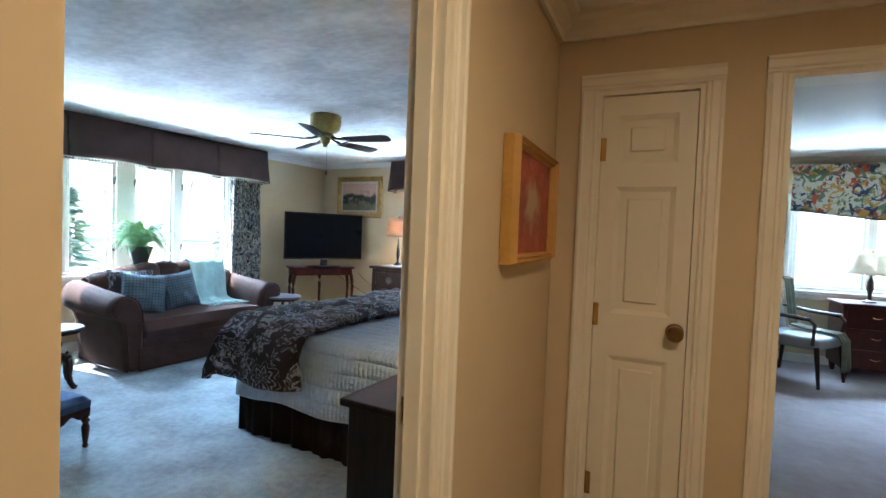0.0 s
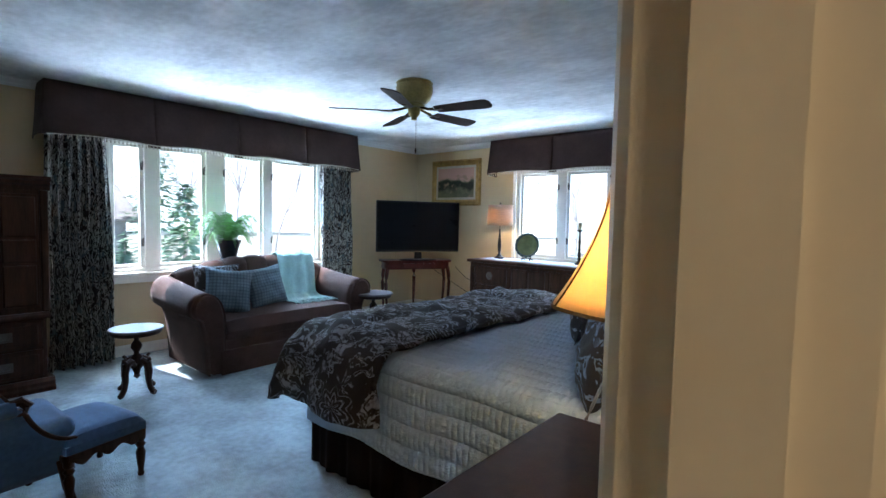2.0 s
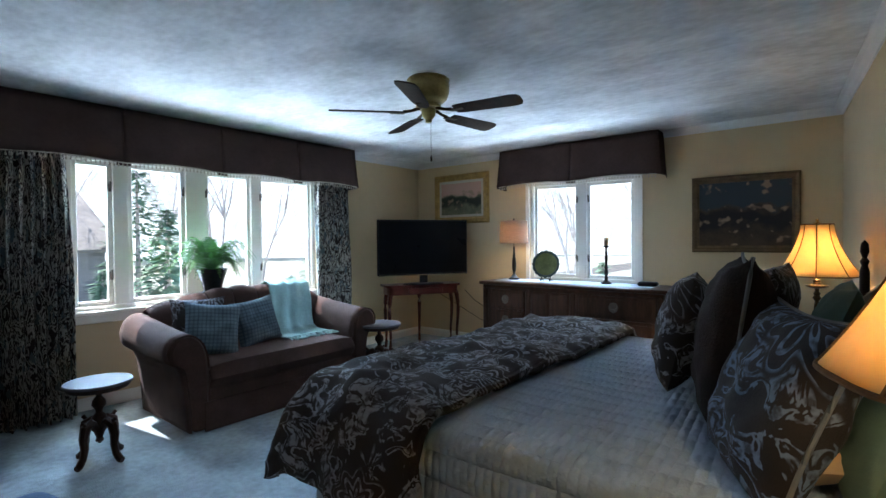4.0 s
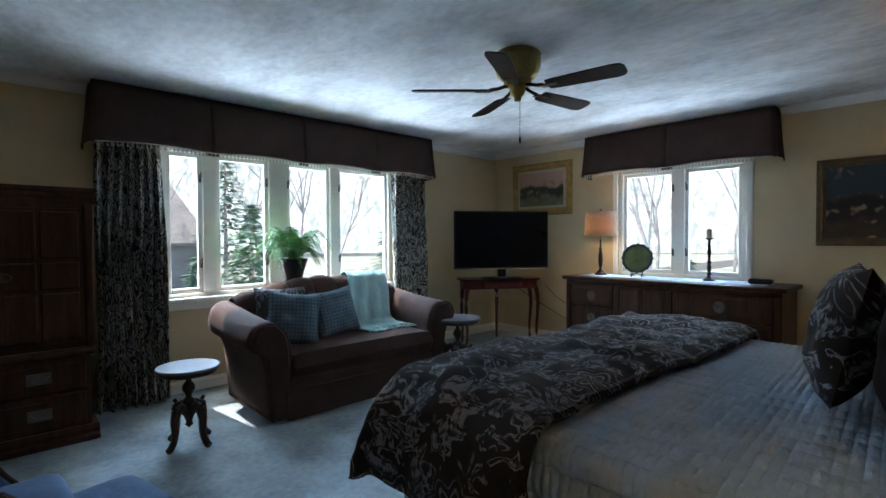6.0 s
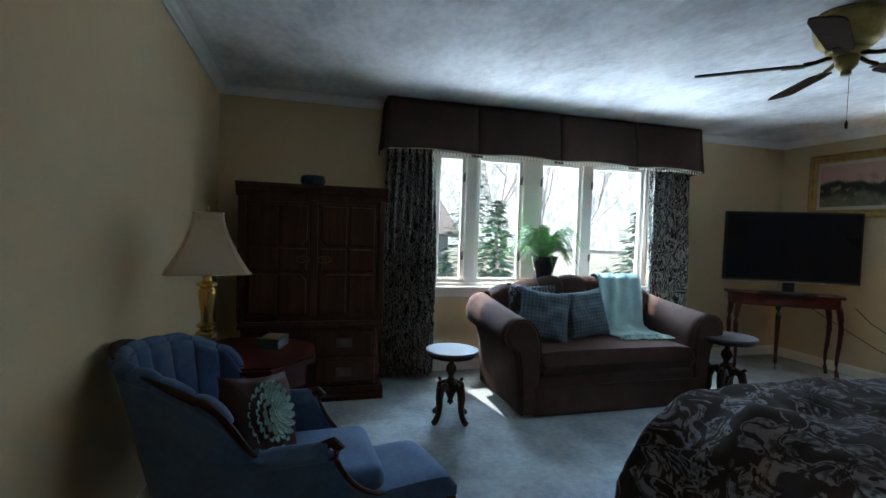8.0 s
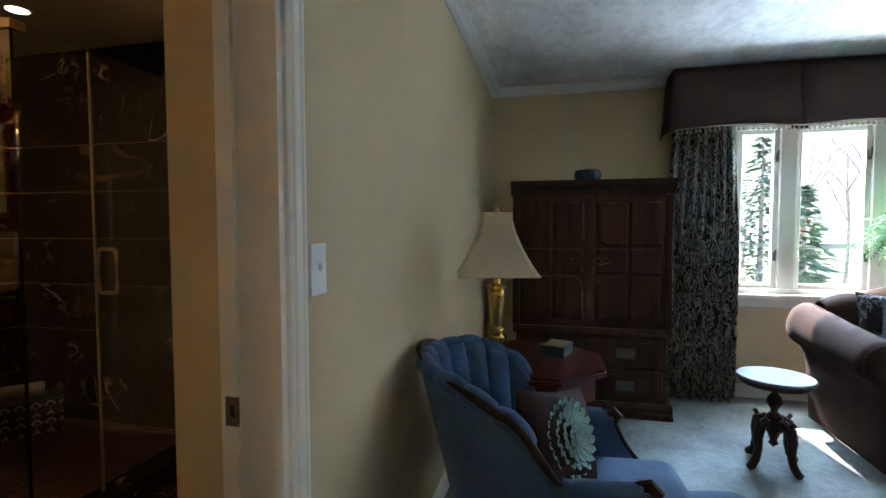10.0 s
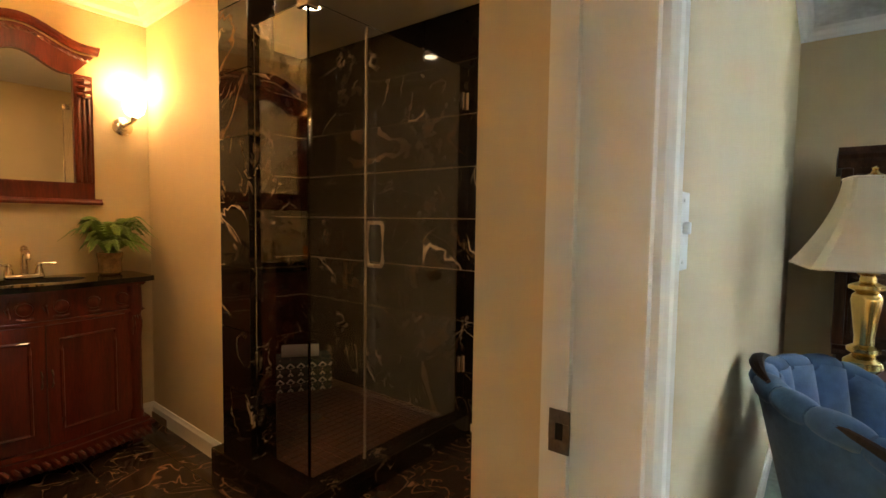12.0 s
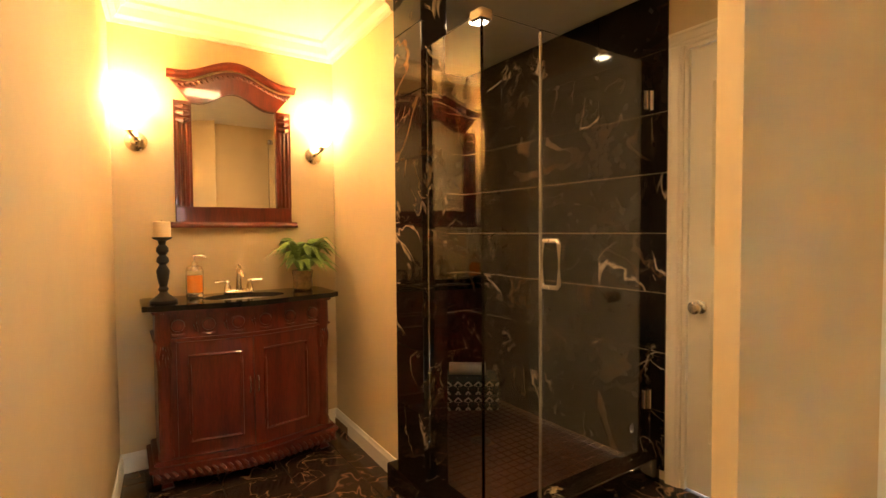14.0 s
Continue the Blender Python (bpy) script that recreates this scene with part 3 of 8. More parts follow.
# ---- patterned cloths ----
def damask(name, ground, figure, scale=5.0, rough=0.75):
    """A woven cloth of petalled medallions with leafy scrolls between them."""
    m = mat(name, ground, rough, var=0.2, scale=10, bump=0.2, bscale=200)
    n, l, b = nodes_of(m)

    def calc(op, x, y=None, z=None):
        q = n.new("ShaderNodeMath")
        q.operation = op
        for k, v in enumerate((x, y, z)):
            if v is None:
                continue
            if isinstance(v, (int, float)):
                q.inputs[k].default_value = v
            else:
                l.new(v, q.inputs[k])
        return q.outputs[0]
    v = texnode(m, "ShaderNodeTexVoronoi", scale * 0.62)
    v.inputs["Randomness"].default_value = 0.55
    way = n.new("ShaderNodeVectorMath")
    way.operation = "SUBTRACT"
    src = v.inputs["Vector"].links[0].from_socket
    l.new(src, way.inputs[0])
    l.new(v.outputs["Position"], way.inputs[1])
    sep = n.new("ShaderNodeSeparateXYZ")
    l.new(way.outputs[0], sep.inputs[0])
    ang = calc("ARCTAN2", calc("ADD", sep.outputs["Z"], sep.outputs["Y"]), sep.outputs["X"])
    r = v.outputs["Distance"]
    wob = texnode(m, "ShaderNodeTexNoise", scale * 2.2)
    bent = calc("ADD", r, calc("MULTIPLY", calc("SUBTRACT", wob.outputs["Fac"], 0.5), 0.10))
    petal = calc("MULTIPLY", calc("COSINE", calc("MULTIPLY", ang, 8.0)), 0.050)
    edge = calc("SUBTRACT", bent, petal)
    ring = calc("SINE", calc("MULTIPLY", edge, 52.0))
    inside = ramped(m, edge, [(0.0, 1), (0.37, 1), (0.40, 0)])
    flower = calc("MULTIPLY", inside, ramped(m, ring, [(0.30, 0), (0.45, 1)]))
    t = texnode(m, "ShaderNodeTexNoise", scale * 2.1)
    t.inputs["Detail"].default_value = 3.5
    t.inputs["Distortion"].default_value = 0.9
    scroll = ramped(m, t.outputs["Fac"], [(0.49, 0), (0.505, 1), (0.545, 1), (0.56, 0), (0.60, 0), (0.615, 1)])
    outside = ramped(m, edge, [(0.42, 0), (0.45, 1)])
    veins = texnode(m, "ShaderNodeTexNoise", scale * 7.0)
    both = calc("MAXIMUM", flower, calc("MULTIPLY", scroll, outside))
    both = calc("MULTIPLY", both, ramped(m, veins.outputs["Fac"], [(0.36, 0.2), (0.52, 1.0)]))
    overlay(m, both, figure)
    return m


DAMASK = damask("brown_and_silver_damask", (0.014, 0.008, 0.007), (0.22, 0.22, 0.25), 5.4)
DAMASKB = damask("brown_and_blue_grey_damask", (0.012, 0.008, 0.008), (0.13, 0.18, 0.27), 4.8)
CURTM = mat("printed_curtain_cloth", (0.035, 0.028, 0.026), 0.85, var=0.2, scale=8, bump=0.15, bscale=200)
_t = texnode(CURTM, "ShaderNodeTexNoise", 13, (1.0, 1.0, 0.42))
_t.inputs["Distortion"].default_value = 3.0
overlay(CURTM, ramped(CURTM, _t.outputs["Fac"], [(0.43, 0), (0.46, 1), (0.53, 1), (0.56, 0), (0.66, 0), (0.69, 1)]), (0.44, 0.43, 0.38))
_t = texnode(CURTM, "ShaderNodeTexNoise", 22, (1.0, 1.0, 0.5))
overlay(CURTM, ramped(CURTM, _t.outputs["Fac"], [(0.60, 0), (0.63, 1)]), (0.12, 0.15, 0.16))
PLAID = mat("blue_grey_plaid", (0.13, 0.175, 0.205), 0.85, var=0.15, scale=12, bump=0.25, bscale=260)
for _rot in ((1, 0, 0), (0, 0, 1)):
    _t = texnode(PLAID, "ShaderNodeTexWave", 5.5, (_rot[0], 0, _rot[2]), rot=(0, 0, 0))
    _t.bands_direction = "X" if _rot[0] else "Z"
    overlay(PLAID, ramped(PLAID, _t.outputs["Fac"], [(0.0, 0.65), (0.14, 0.0), (0.84, 0.0), (0.93, 0.4)]), (0.045, 0.068, 0.095))
QUILT = mat("blue_white_quilt_cotton", (0.39, 0.48, 0.59), 0.85, var=0.08, scale=5, bump=0.5, bscale=110)
MARBLE = mat("black_veined_marble", (0.011, 0.007, 0.005), 0.07, var=0.5, scale=3, world_space=True, rvar=0.02)
_n, _l, _b = nodes_of(MARBLE)
_b.inputs["Specular IOR Level"].default_value = 0.35
_geo = _n.new("ShaderNodeNewGeometry")
_inf = _n.new("ShaderNodeObjectInfo")
_off = _n.new("ShaderNodeVectorMath")
_off.operation = "MULTIPLY_ADD"
_off.inputs[1].default_value = (7.0, 3.0, 5.0)
_l.new(_inf.outputs["Random"], _off.inputs[0])
_l.new(_geo.outputs["Position"], _off.inputs[2])
for _sc, _w, _amt, _c in ((1.3, 0.007, 1.6, (0.60, 0.47, 0.32)), (2.5, 0.004, 2.0, (0.42, 0.31, 0.20)), (0.9, 0.010, 2.0, (0.12, 0.07, 0.035))):
    _t = _n.new("ShaderNodeTexNoise")
    _t.inputs["Scale"].default_value = _sc
    _t.inputs["Detail"].default_value = 5
    _t.inputs["Distortion"].default_value = _amt
    _l.new(_off.outputs[0], _t.inputs["Vector"])
    _m2 = _n.new("ShaderNodeTexNoise")
    _m2.inputs["Scale"].default_value = _sc * 1.7
    _l.new(_off.outputs[0], _m2.inputs["Vector"])
    _mask = ramped(MARBLE, _m2.outputs["Fac"], [(0.54, 0), (0.64, 1)])
    _line = ramped(MARBLE, _t.outputs["Fac"], [(0.5 - _w * 1.6, 0), (0.5, 1), (0.5 + _w * 1.6, 0)])
    _mm = _n.new("ShaderNodeMath")
    _mm.operation = "MULTIPLY"
    _l.new(_mask, _mm.inputs[0])
    _l.new(_line, _mm.inputs[1])
    overlay(MARBLE, _mm.outputs[0], _c)
TOPSTONE = mat("rose_grey_marble", (0.085, 0.075, 0.085), 0.42, var=0.18, scale=9, rvar=0.05)
GRANITE = mat("black_granite", (0.008, 0.0075, 0.0075), 0.10, var=0.6, scale=40)
GLOWSHADE = mat("lit_amber_shade_cloth", (0.84, 0.62, 0.34), 0.8, var=0.05, scale=6, bump=0.1, bscale=250)
LINEN = mat("lit_rust_linen_shade", (0.42, 0.30, 0.22), 0.85, var=0.12, scale=20, bump=0.3, bscale=120, stretch=(1, 1, 6))
for _m in (GLOWSHADE, LINEN, CREAMS):
    _n, _l, _b = nodes_of(_m)
    _tr = _n.new("ShaderNodeBsdfTranslucent")
    _l.new(base_of(_m), _tr.inputs[0])
    _ms = _n.new("ShaderNodeMixShader")
    _ms.inputs[0].default_value = 0.74 if _m is GLOWSHADE else 0.5
    _l.new(_b.outputs[0], _ms.inputs[1])
    _l.new(_tr.outputs[0], _ms.inputs[2])
    _l.new(_ms.outputs[0], _n["Material Output"].inputs[0])
RIBM = mat("dark_amber_braid", (0.16, 0.085, 0.025), 0.75, var=0.2, scale=60)
BULB = mat("glowing_bulb", (1, 0.8, 0.5), 0.5, emit=(1.0, 0.66, 0.30), emit_power=12)


def painting(name, sky, mid, dark, light):
    m = mat(name, mid, 0.5, var=0.3, scale=6, bump=0.15, bscale=60)
    n, l, b = nodes_of(m)
    tc = n.new("ShaderNodeTexCoord")
    sep = n.new("ShaderNodeSeparateXYZ")
    l.new(tc.outputs["Generated"], sep.inputs[0])
    t = texnode(m, "ShaderNodeTexNoise", 5)
    t.inputs["Detail"].default_value = 6
    ad = n.new("ShaderNodeMath")
    ad.operation = "MULTIPLY_ADD"
    ad.inputs[1].default_value = 0.7
    l.new(t.outputs["Fac"], ad.inputs[0])
    l.new(sep.outputs["Z"], ad.inputs[2])
    overlay(m, ramped(m, ad.outputs[0], [(0.92, 0), (1.02, 1)]), sky)
    overlay(m, ramped(m, ad.outputs[0], [(0.55, 0), (0.68, 1), (0.86, 1), (0.95, 0)]), dark)
    t2 = texnode(m, "ShaderNodeTexNoise", 9)
    overlay(m, ramped(m, t2.outputs["Fac"], [(0.60, 0), (0.68, 0.8)]), light)
    return m


# ---- small makers ----
def rounded_pillow(bm, w, h, t, m, corner=0.06, n=18, crumple=0.012, seed=0):
    """A filled pillow, w by h in x and z, t thick in y, with pulled-out corners."""
    tmp = B()
    for side in (1, -1):
        def fn(i, j):
            u, v = 2 * i - 1, 2 * j - 1
            pinch = 1 - 0.10 * (1 - abs(v) ** 2) * abs(u) ** 3
            pinch2 = 1 - 0.10 * (1 - abs(u) ** 2) * abs(v) ** 3
            body = max(0.0, (1 - abs(u) ** 2.6)) ** 0.5 * max(0.0, (1 - abs(v) ** 2.6)) ** 0.5
            wr = noise.noise(Vector((u * 3 + seed, v * 3, side))) * crumple * body
            return (u * w / 2 * pinch, side * (t / 2 * body) + wr, v * h / 2 * pinch2)
        put_grid(tmp, n, n, fn)
    bmesh.ops.remove_doubles(tmp, verts=tmp.verts[:], dist=0.0005)
    tmp.transform(m)
    join(bm, tmp)
    return bm


def pillow(name, m, w, h, t, material, label, seed=0, piping=None, base="pillow"):
    p = thing(base, m, label, "pillow")
    bm = B()
    rounded_pillow(bm, w, h, t, Matrix.Identity(4), seed=seed, crumple=0.02)
    part("cover", bm, material, p, smooth=True)
    if piping:
        bm = B()
        pts = []
        for k in range(49):
            a = k / 48 * 4
            s, f = int(a) % 4, a - int(a)
            u, v = [(-1 + 2 * f, -1), (1, -1 + 2 * f), (1 - 2 * f, 1), (-1, 1 - 2 * f)][s]
            pinch = 1 - 0.10 * (1 - abs(v) ** 2) * abs(u) ** 3
            pinch2 = 1 - 0.10 * (1 - abs(u) ** 2) * abs(v) ** 3
            pts.append((u * w / 2 * pinch, 0, v * h / 2 * pinch2))
        put_tube(bm, pts, 0.006, 6)
        part("piping", bm, piping, p, smooth=True)
    return p


def leg_curve(bm, p0, p1, out, r0, r1, seg=8):
    """A cabriole leg from the top p0 to the foot p1, bowing out."""
    p0, p1, out = Vector(p0), Vector(p1), Vector(out)
    pts, rad = [], []
    for k in range(11):
        f = k / 10
        pts.append(p0.lerp(p1, f) + out * (math.sin(f * math.pi) * 0.9 * (1 - f) - 0.35 * math.sin(f * math.pi) * f + 0.25 * f ** 4))
        rad.append(r0 * (1 - f) + r1 * f + (0.004 if k in (9, 10) else 0))
    put_tube(bm, pts, rad, seg)


GREYPIPE = mat("silver_piping", (0.13, 0.14, 0.15), 0.5, var=0.1)


# ---- bed ----
BX0, BX1, BY0, BY1, BT = -1.60, 0.36, 4.20, 6.16, 0.70


def skew(x, y):
    """The bed's head follows the slanted wall."""
    return x - 0.0916 * (y - BY0) * min(1.0, max(0.0, (x - BX0) / (BX1 - BX0)))


def skewed(bm):
    for v in bm.verts:
        v.co.x = skew(v.co.x, v.co.y)
    return bm


def build_bed():
    t = thing("bed", Matrix.Identity(4), "king bed with carved dark posts and a dark brown gathered skirt", "bed")
    bm = B()
    put_box(bm, BX0 + 0.04, BX1, BY0 + 0.03, BY1 - 0.03, 0.36, BT - 0.025, 0.06, 3)
    part("mattress", skewed(bm), BEIGEP, t)
    bm = B()
    put_box(bm, BX0 + 0.05, BX1, BY0 + 0.05, BY1 - 0.05, 0.10, 0.36)
    part("box_spring", skewed(bm), SKIRTM, t)
    bm = B()
    path = [(BX1, BY0), (BX0, BY0), (BX0, BY1), (BX1, BY1)]
    run = []
    for a, b in zip(path, path[1:]):
        for k in range(150):
            f = k / 150
            run.append((a[0] + (b[0] - a[0]) * f, a[1] + (b[1] - a[1]) * f, (b[1] - a[1]) / 1.96, -(b[0] - a[0]) / 1.96, f))
    n = len(run) - 1

    def skirt(i, j):
        x, y, nx, ny, f = run[round(i * n)]
        w = 0.010 * math.sin(i * n * 0.42) + 0.006 * math.sin(i * n * 0.97)
        d = (w + 0.004) * (0.3 + 0.9 * (1 - j))
        return (x - nx * d, y - ny * d, 0.004 + 0.40 * j)
    put_grid(bm, n, 4, skirt)
    part("bed_skirt", skewed(bm), SKIRTM, t, smooth=True, solid=0.004)
    hx = BX1 + 0.012
    for y in (BY0 - 0.03, BY1 + 0.03):
        bm = B()
        put_lathe(bm, [(0.026, 0), (0.026, 0.25), (0.020, 0.28), (0.026, 0.32), (0.025, 0.74), (0.017, 0.77), (0.025, 0.82), (0.014, 0.88), (0.022, 1.00), (0.021, 1.16), (0.013, 1.19),
                       (0.020, 1.21), (0.010, 1.23), (0.019, 1.26), (0.016, 1.30), (0.0, 1.32)], hx - 0.0916 * (y - BY0), y, 16)
        part("post", bm, NIGHTW, t, smooth=True)
    bm = B()
    pts = [(BY0, 0.35), (BY1, 0.35)] + [(BY1 + (BY0 - BY1) * k / 24, 1.00 + 0.16 * math.sin(math.pi * k / 24)) for k in range(25)]
    put_prism(bm, pts, hx - 0.015, hx + 0.015, "x")
    part("headboard", skewed(bm), NIGHTW, t)
    bm = B()
    put_tube(bm, [(hx, BY0 + (BY1 - BY0) * k / 24, 1.01 + 0.16 * math.sin(math.pi * k / 24)) for k in range(25)], 0.022, 8)
    part("top_rail", skewed(bm), DARKWOOD, t, smooth=True)


def drape_profile(s, half, top, drop, r=0.05):
    """Across a bed: s from -1 to 1; returns the sideways place and height of a cloth that hangs over both edges."""
    total = half + drop
    d = abs(s) * total
    sg = 1 if s > 0 else -1
    if d < half - r:
        return sg * d, top
    a = (d - (half - r)) / r
    if a < math.pi / 2:
        return sg * (half - r + r * math.sin(a)), top - r * (1 - math.cos(a))
    return sg * half, top - r - (d - (half - r) - r * math.pi / 2)


def build_quilt():
    cy, half = (BY0 + BY1) / 2, (BY1 - BY0) / 2 + 0.012
    bm = B()
    nx, ny = 380, 300

    def fn(i, j):
        x = BX0 - 0.01 + i * (BX1 - 0.015 - BX0)
        y, z = drape_profile(2 * j - 1, half, BT, 0.42)
        s = (2 * j - 1) * (half + 0.42)
        rib = abs(math.sin(x * math.pi / 0.030)) ** 0.7
        blk = abs(math.sin(s * math.pi / 0.095)) ** 0.5
        h = 0.009 * rib * (0.25 + 0.75 * blk) - 0.009 * (1 - blk) + 0.006 * noise.noise(Vector((x * 22, s * 60, 0))) * blk + 0.008 * noise.noise(Vector((x * 3, s * 3, 4)))
        if z < BT - 0.04:
            f = min(1.0, (BT - z) / 0.35)
            return (x, cy + y + (1 if y > 0 else -1) * (h + f * (0.02 + 0.008 * math.sin(x * 9 + 2 * math.sin(x * 4)))), z + 0.012 * math.sin(x * 9) * f)
        return (x, cy + y, z + h)
    put_grid(bm, nx, ny, fn)
    t = thing("quilt", Matrix.Identity(4), "pale blue-white ribbed cotton quilt spread over the king bed", "quilt")
    part("cloth", skewed(bm), QUILT, t, smooth=True, solid=0.006)
    for e in (0.0, 1.0):
        bm = B()
        put_tube(bm, [fn(k / 120, e) for k in range(121)], 0.006, 6)
        part("hem", skewed(bm), QUILT, t, smooth=True)


def build_runner():
    cy, half = (BY0 + BY1) / 2, (BY1 - BY0) / 2 + 0.05
    wide, drop = 0.62, 0.30
    t = thing("folded_duvet", Matrix.Identity(4), "puffy brown and silver damask duvet folded across the bed's foot", "duvet")

    def cloth(i, j, lift=0.0):
        s = 2 * j - 1
        y, z = drape_profile(s, half, BT + 0.045, drop, 0.10)
        arc = s * (half + drop)
        puff = 0.060 * max(0.0, 1 - abs(2 * i - 1) ** 4) ** 0.5 + lift
        lump = 0.034 * noise.noise(Vector((i * 4, arc * 4.2, 0))) + 0.018 * noise.noise(Vector((i * 9, arc * 10, 3)))
        down = min(1.0, max(0.0, (BT + 0.02 - z) / 0.25))
        x = BX0 - 0.34 + i * (wide + 0.34) + 0.03 * math.sin(arc * 2.2)
        if x < BX0 - 0.04:
            d = BX0 - 0.04 - x
            x = BX0 - 0.04 - 0.13 * (1 - math.exp(-d * 5)) - 0.02 * down
            z -= d * 0.85 * (1 - 0.8 * down)
        if abs(y) > half - 0.02:
            y += (1 if y > 0 else -1) * (down * (0.05 + 0.035 * math.sin(i * 8 + 1)) + puff + lump)
            return (x, cy + y, z)
        return (x, cy + y, z + puff * 0.7 + lump)
    bm = B()
    put_grid(bm, 70, 160, cloth)
    body = part("cover", bm, DAMASK, t, smooth=True, solid=0.02)
    bm = B()
    put_tube(bm, [cloth(1.0, k / 90) for k in range(91)], 0.020, 7)
    put_tube(bm, [cloth(0.0, k / 90) for k in range(91)], 0.014, 7)
    part("rolled_edge", bm, DAMASK, t, smooth=True)
    bm = B()
    put_tube(bm, [cloth(0.62 + 0.03 * math.sin(k * 0.2), k / 90, 0.004) for k in range(4, 87)], 0.004, 6)
    part("seam_piping", bm, GREYPIPE, t, smooth=True)


# ---- lamps ----
def bell_profile(r0, r1, z0, z1, n=9, curve=1.8):
    return [(r1 + (r0 - r1) * (1 - k / n) ** curve, z0 + (z1 - z0) * k / n) for k in range(n + 1)]


def shade(parent, profile, material, seg=48, trim=None, ribs=0, square=False):
    bm = B()
    rings = []
    for r, z in profile:
        ring = []
        for k in range(seg):
            a = 2 * math.pi * (k + 0.5) / seg
            q = 1.0
            if square:
                q = 1 / max(abs(math.cos(a)), abs(math.sin(a))) * 0.93
            elif ribs:
                q = 1 - 0.035 * abs(math.sin(a * ribs / 2)) ** 2
            ring.append(bm.verts.new((r * q * math.cos(a), r * q * math.sin(a), z)))
        rings.append(ring)
    for a, b in zip(rings, rings[1:]):
        for k in range(seg):
            bm.faces.new((a[k], a[(k + 1) % seg], b[(k + 1) % seg], b[k]))
    s = part("shade", bm, material, parent, smooth=not square, solid=0.002)
    if trim:
        for idx, nm in ((0, "lower_trim"), (-1, "upper_trim")):
            bm = B()
            r, z = profile[idx]
            pts = []
            for k in range(seg + 1):
                a = 2 * math.pi * (k + 0.5) / seg
                q = (1 / max(abs(math.cos(a)), abs(math.sin(a))) * 0.93) if square else (1 - 0.035 * abs(math.sin(a * ribs / 2)) ** 2 if ribs else 1)
                pts.append((r * q * math.cos(a), r * q * math.sin(a), z))
            put_tube(bm, pts, 0.0045, 6)
            part(nm, bm, trim, s)
        if ribs:
            for k in range(ribs):
                a = 2 * math.pi * k / ribs
                bm = B()
                put_tube(bm, [(r * 1.0 * math.cos(a), r * math.sin(a), z) for r, z in profile], 0.0034, 6)
                part("rib", bm, trim, s)
    return s


def table_lamp(m, profile, sh, base_m, shade_m, label, power=0.0, trim=None, ribs=0, square=False, seg=20, cap=BRASS, color=WARM):
    t = thing("table_lamp", m, label, "lamp")
    bm = B()
    put_lathe(bm, profile, 0, 0, seg)
    part("base", bm, base_m, t, smooth=True)
    top = sh[-1][1]
    bm = B()
    put_tube(bm, [(0, 0, profile[-1][1] - 0.01), (0, 0, top + 0.005)], 0.004, 6)
    for a in range(3):
        put_tube(bm, [(0, 0, top - 0.01), (sh[-1][0] * math.cos(a * 2.094), sh[-1][0] * math.sin(a * 2.094), top - 0.003)], 0.0018, 5)
    part("stem", bm, cap, t)
    bm = B()
    put_lathe(bm, [(0.010, top + 0.004), (0.024, top + 0.008), (0.012, top + 0.013), (0.006, top + 0.022), (0.009, top + 0.028), (0.0, top + 0.034)], seg=14)
    part("finial", bm, cap, t, smooth=True)
    shade(t, sh, shade_m, trim=trim, ribs=ribs, square=square)
    bm = B()
    zb = (sh[0][1] + top) / 2 + 0.01
    put_lathe(bm, [(0.012, zb - 0.05), (0.014, zb - 0.03), (0.028, zb), (0.026, zb + 0.02), (0.0, zb + 0.035)], seg=12)
    part("bulb", bm, BULB if power else IVORY, t, smooth=True)
    if power:
        for dz in (-0.075,):
            p = m @ Vector((0, 0, zb + dz))
            lamp("lamp_light", "POINT", power, color, Matrix.Translation(p), radius=0.03)
    return t


NSZ = 0.75


def nightstand(m, w, d, h):
    t = thing("nightstand", m, "dark walnut nightstand with two drawers beside the bed", "nightstand", "nightstands by the bed")
    bm = B()
    put_box(bm, -d / 2, d / 2, -w / 2, w / 2, h - 0.03, h, 0.008, 2)
    part("top", bm, NIGHTW, t)
    bm = B()
    put_box(bm, -d / 2 + 0.03, d / 2 - 0.01, -w / 2 + 0.02, w / 2 - 0.02, 0.07, h - 0.03, 0.004)
    part("body", bm, NIGHTW, t)
    for z in (0.12, 0.40):
        bm = B()
        put_box(bm, -d / 2 + 0.015, -d / 2 + 0.03, -w / 2 + 0.05, w / 2 - 0.05, z, z + 0.22, 0.005)
        dr = part("drawer", bm, NIGHTW, t)
        bm = B()
        put_tube(bm, [(-d / 2 + 0.014, -0.05, z + 0.11), (-d / 2 - 0.01, -0.03, z + 0.10), (-d / 2 - 0.01, 0.03, z + 0.10), (-d / 2 + 0.014, 0.05, z + 0.11)], 0.005, 6)
        part("handle", bm, ABRASS, dr)
    bm = B()
    put_box(bm, -d / 2 + 0.01, d / 2, -w / 2, w / 2, 0, 0.07, 0.01, 1)
    part("plinth", bm, NIGHTW, t)


build_bed()
build_quilt()
build_runner()
nightstand(Matrix.Translation((0.185, 3.72, 0)), 0.66, 0.50, NSZ)
nightstand(Matrix.Translation((-0.03, 6.66, 0)), 0.66, 0.50, 0.70)
TURNED = [(0.075, 0), (0.078, 0.012), (0.060, 0.022), (0.030, 0.035), (0.014, 0.05), (0.024, 0.065), (0.012, 0.08), (0.014, 0.10), (0.019, 0.16), (0.014, 0.22), (0.010, 0.25), (0.024, 0.27),
          (0.013, 0.285), (0.020, 0.295), (0.010, 0.31), (0.012, 0.325), (0.040, 0.330), (0.060, 0.340), (0.058, 0.346), (0.024, 0.352), (0.018, 0.365), (0.022, 0.375), (0.012, 0.385), (0.012, 0.40)]
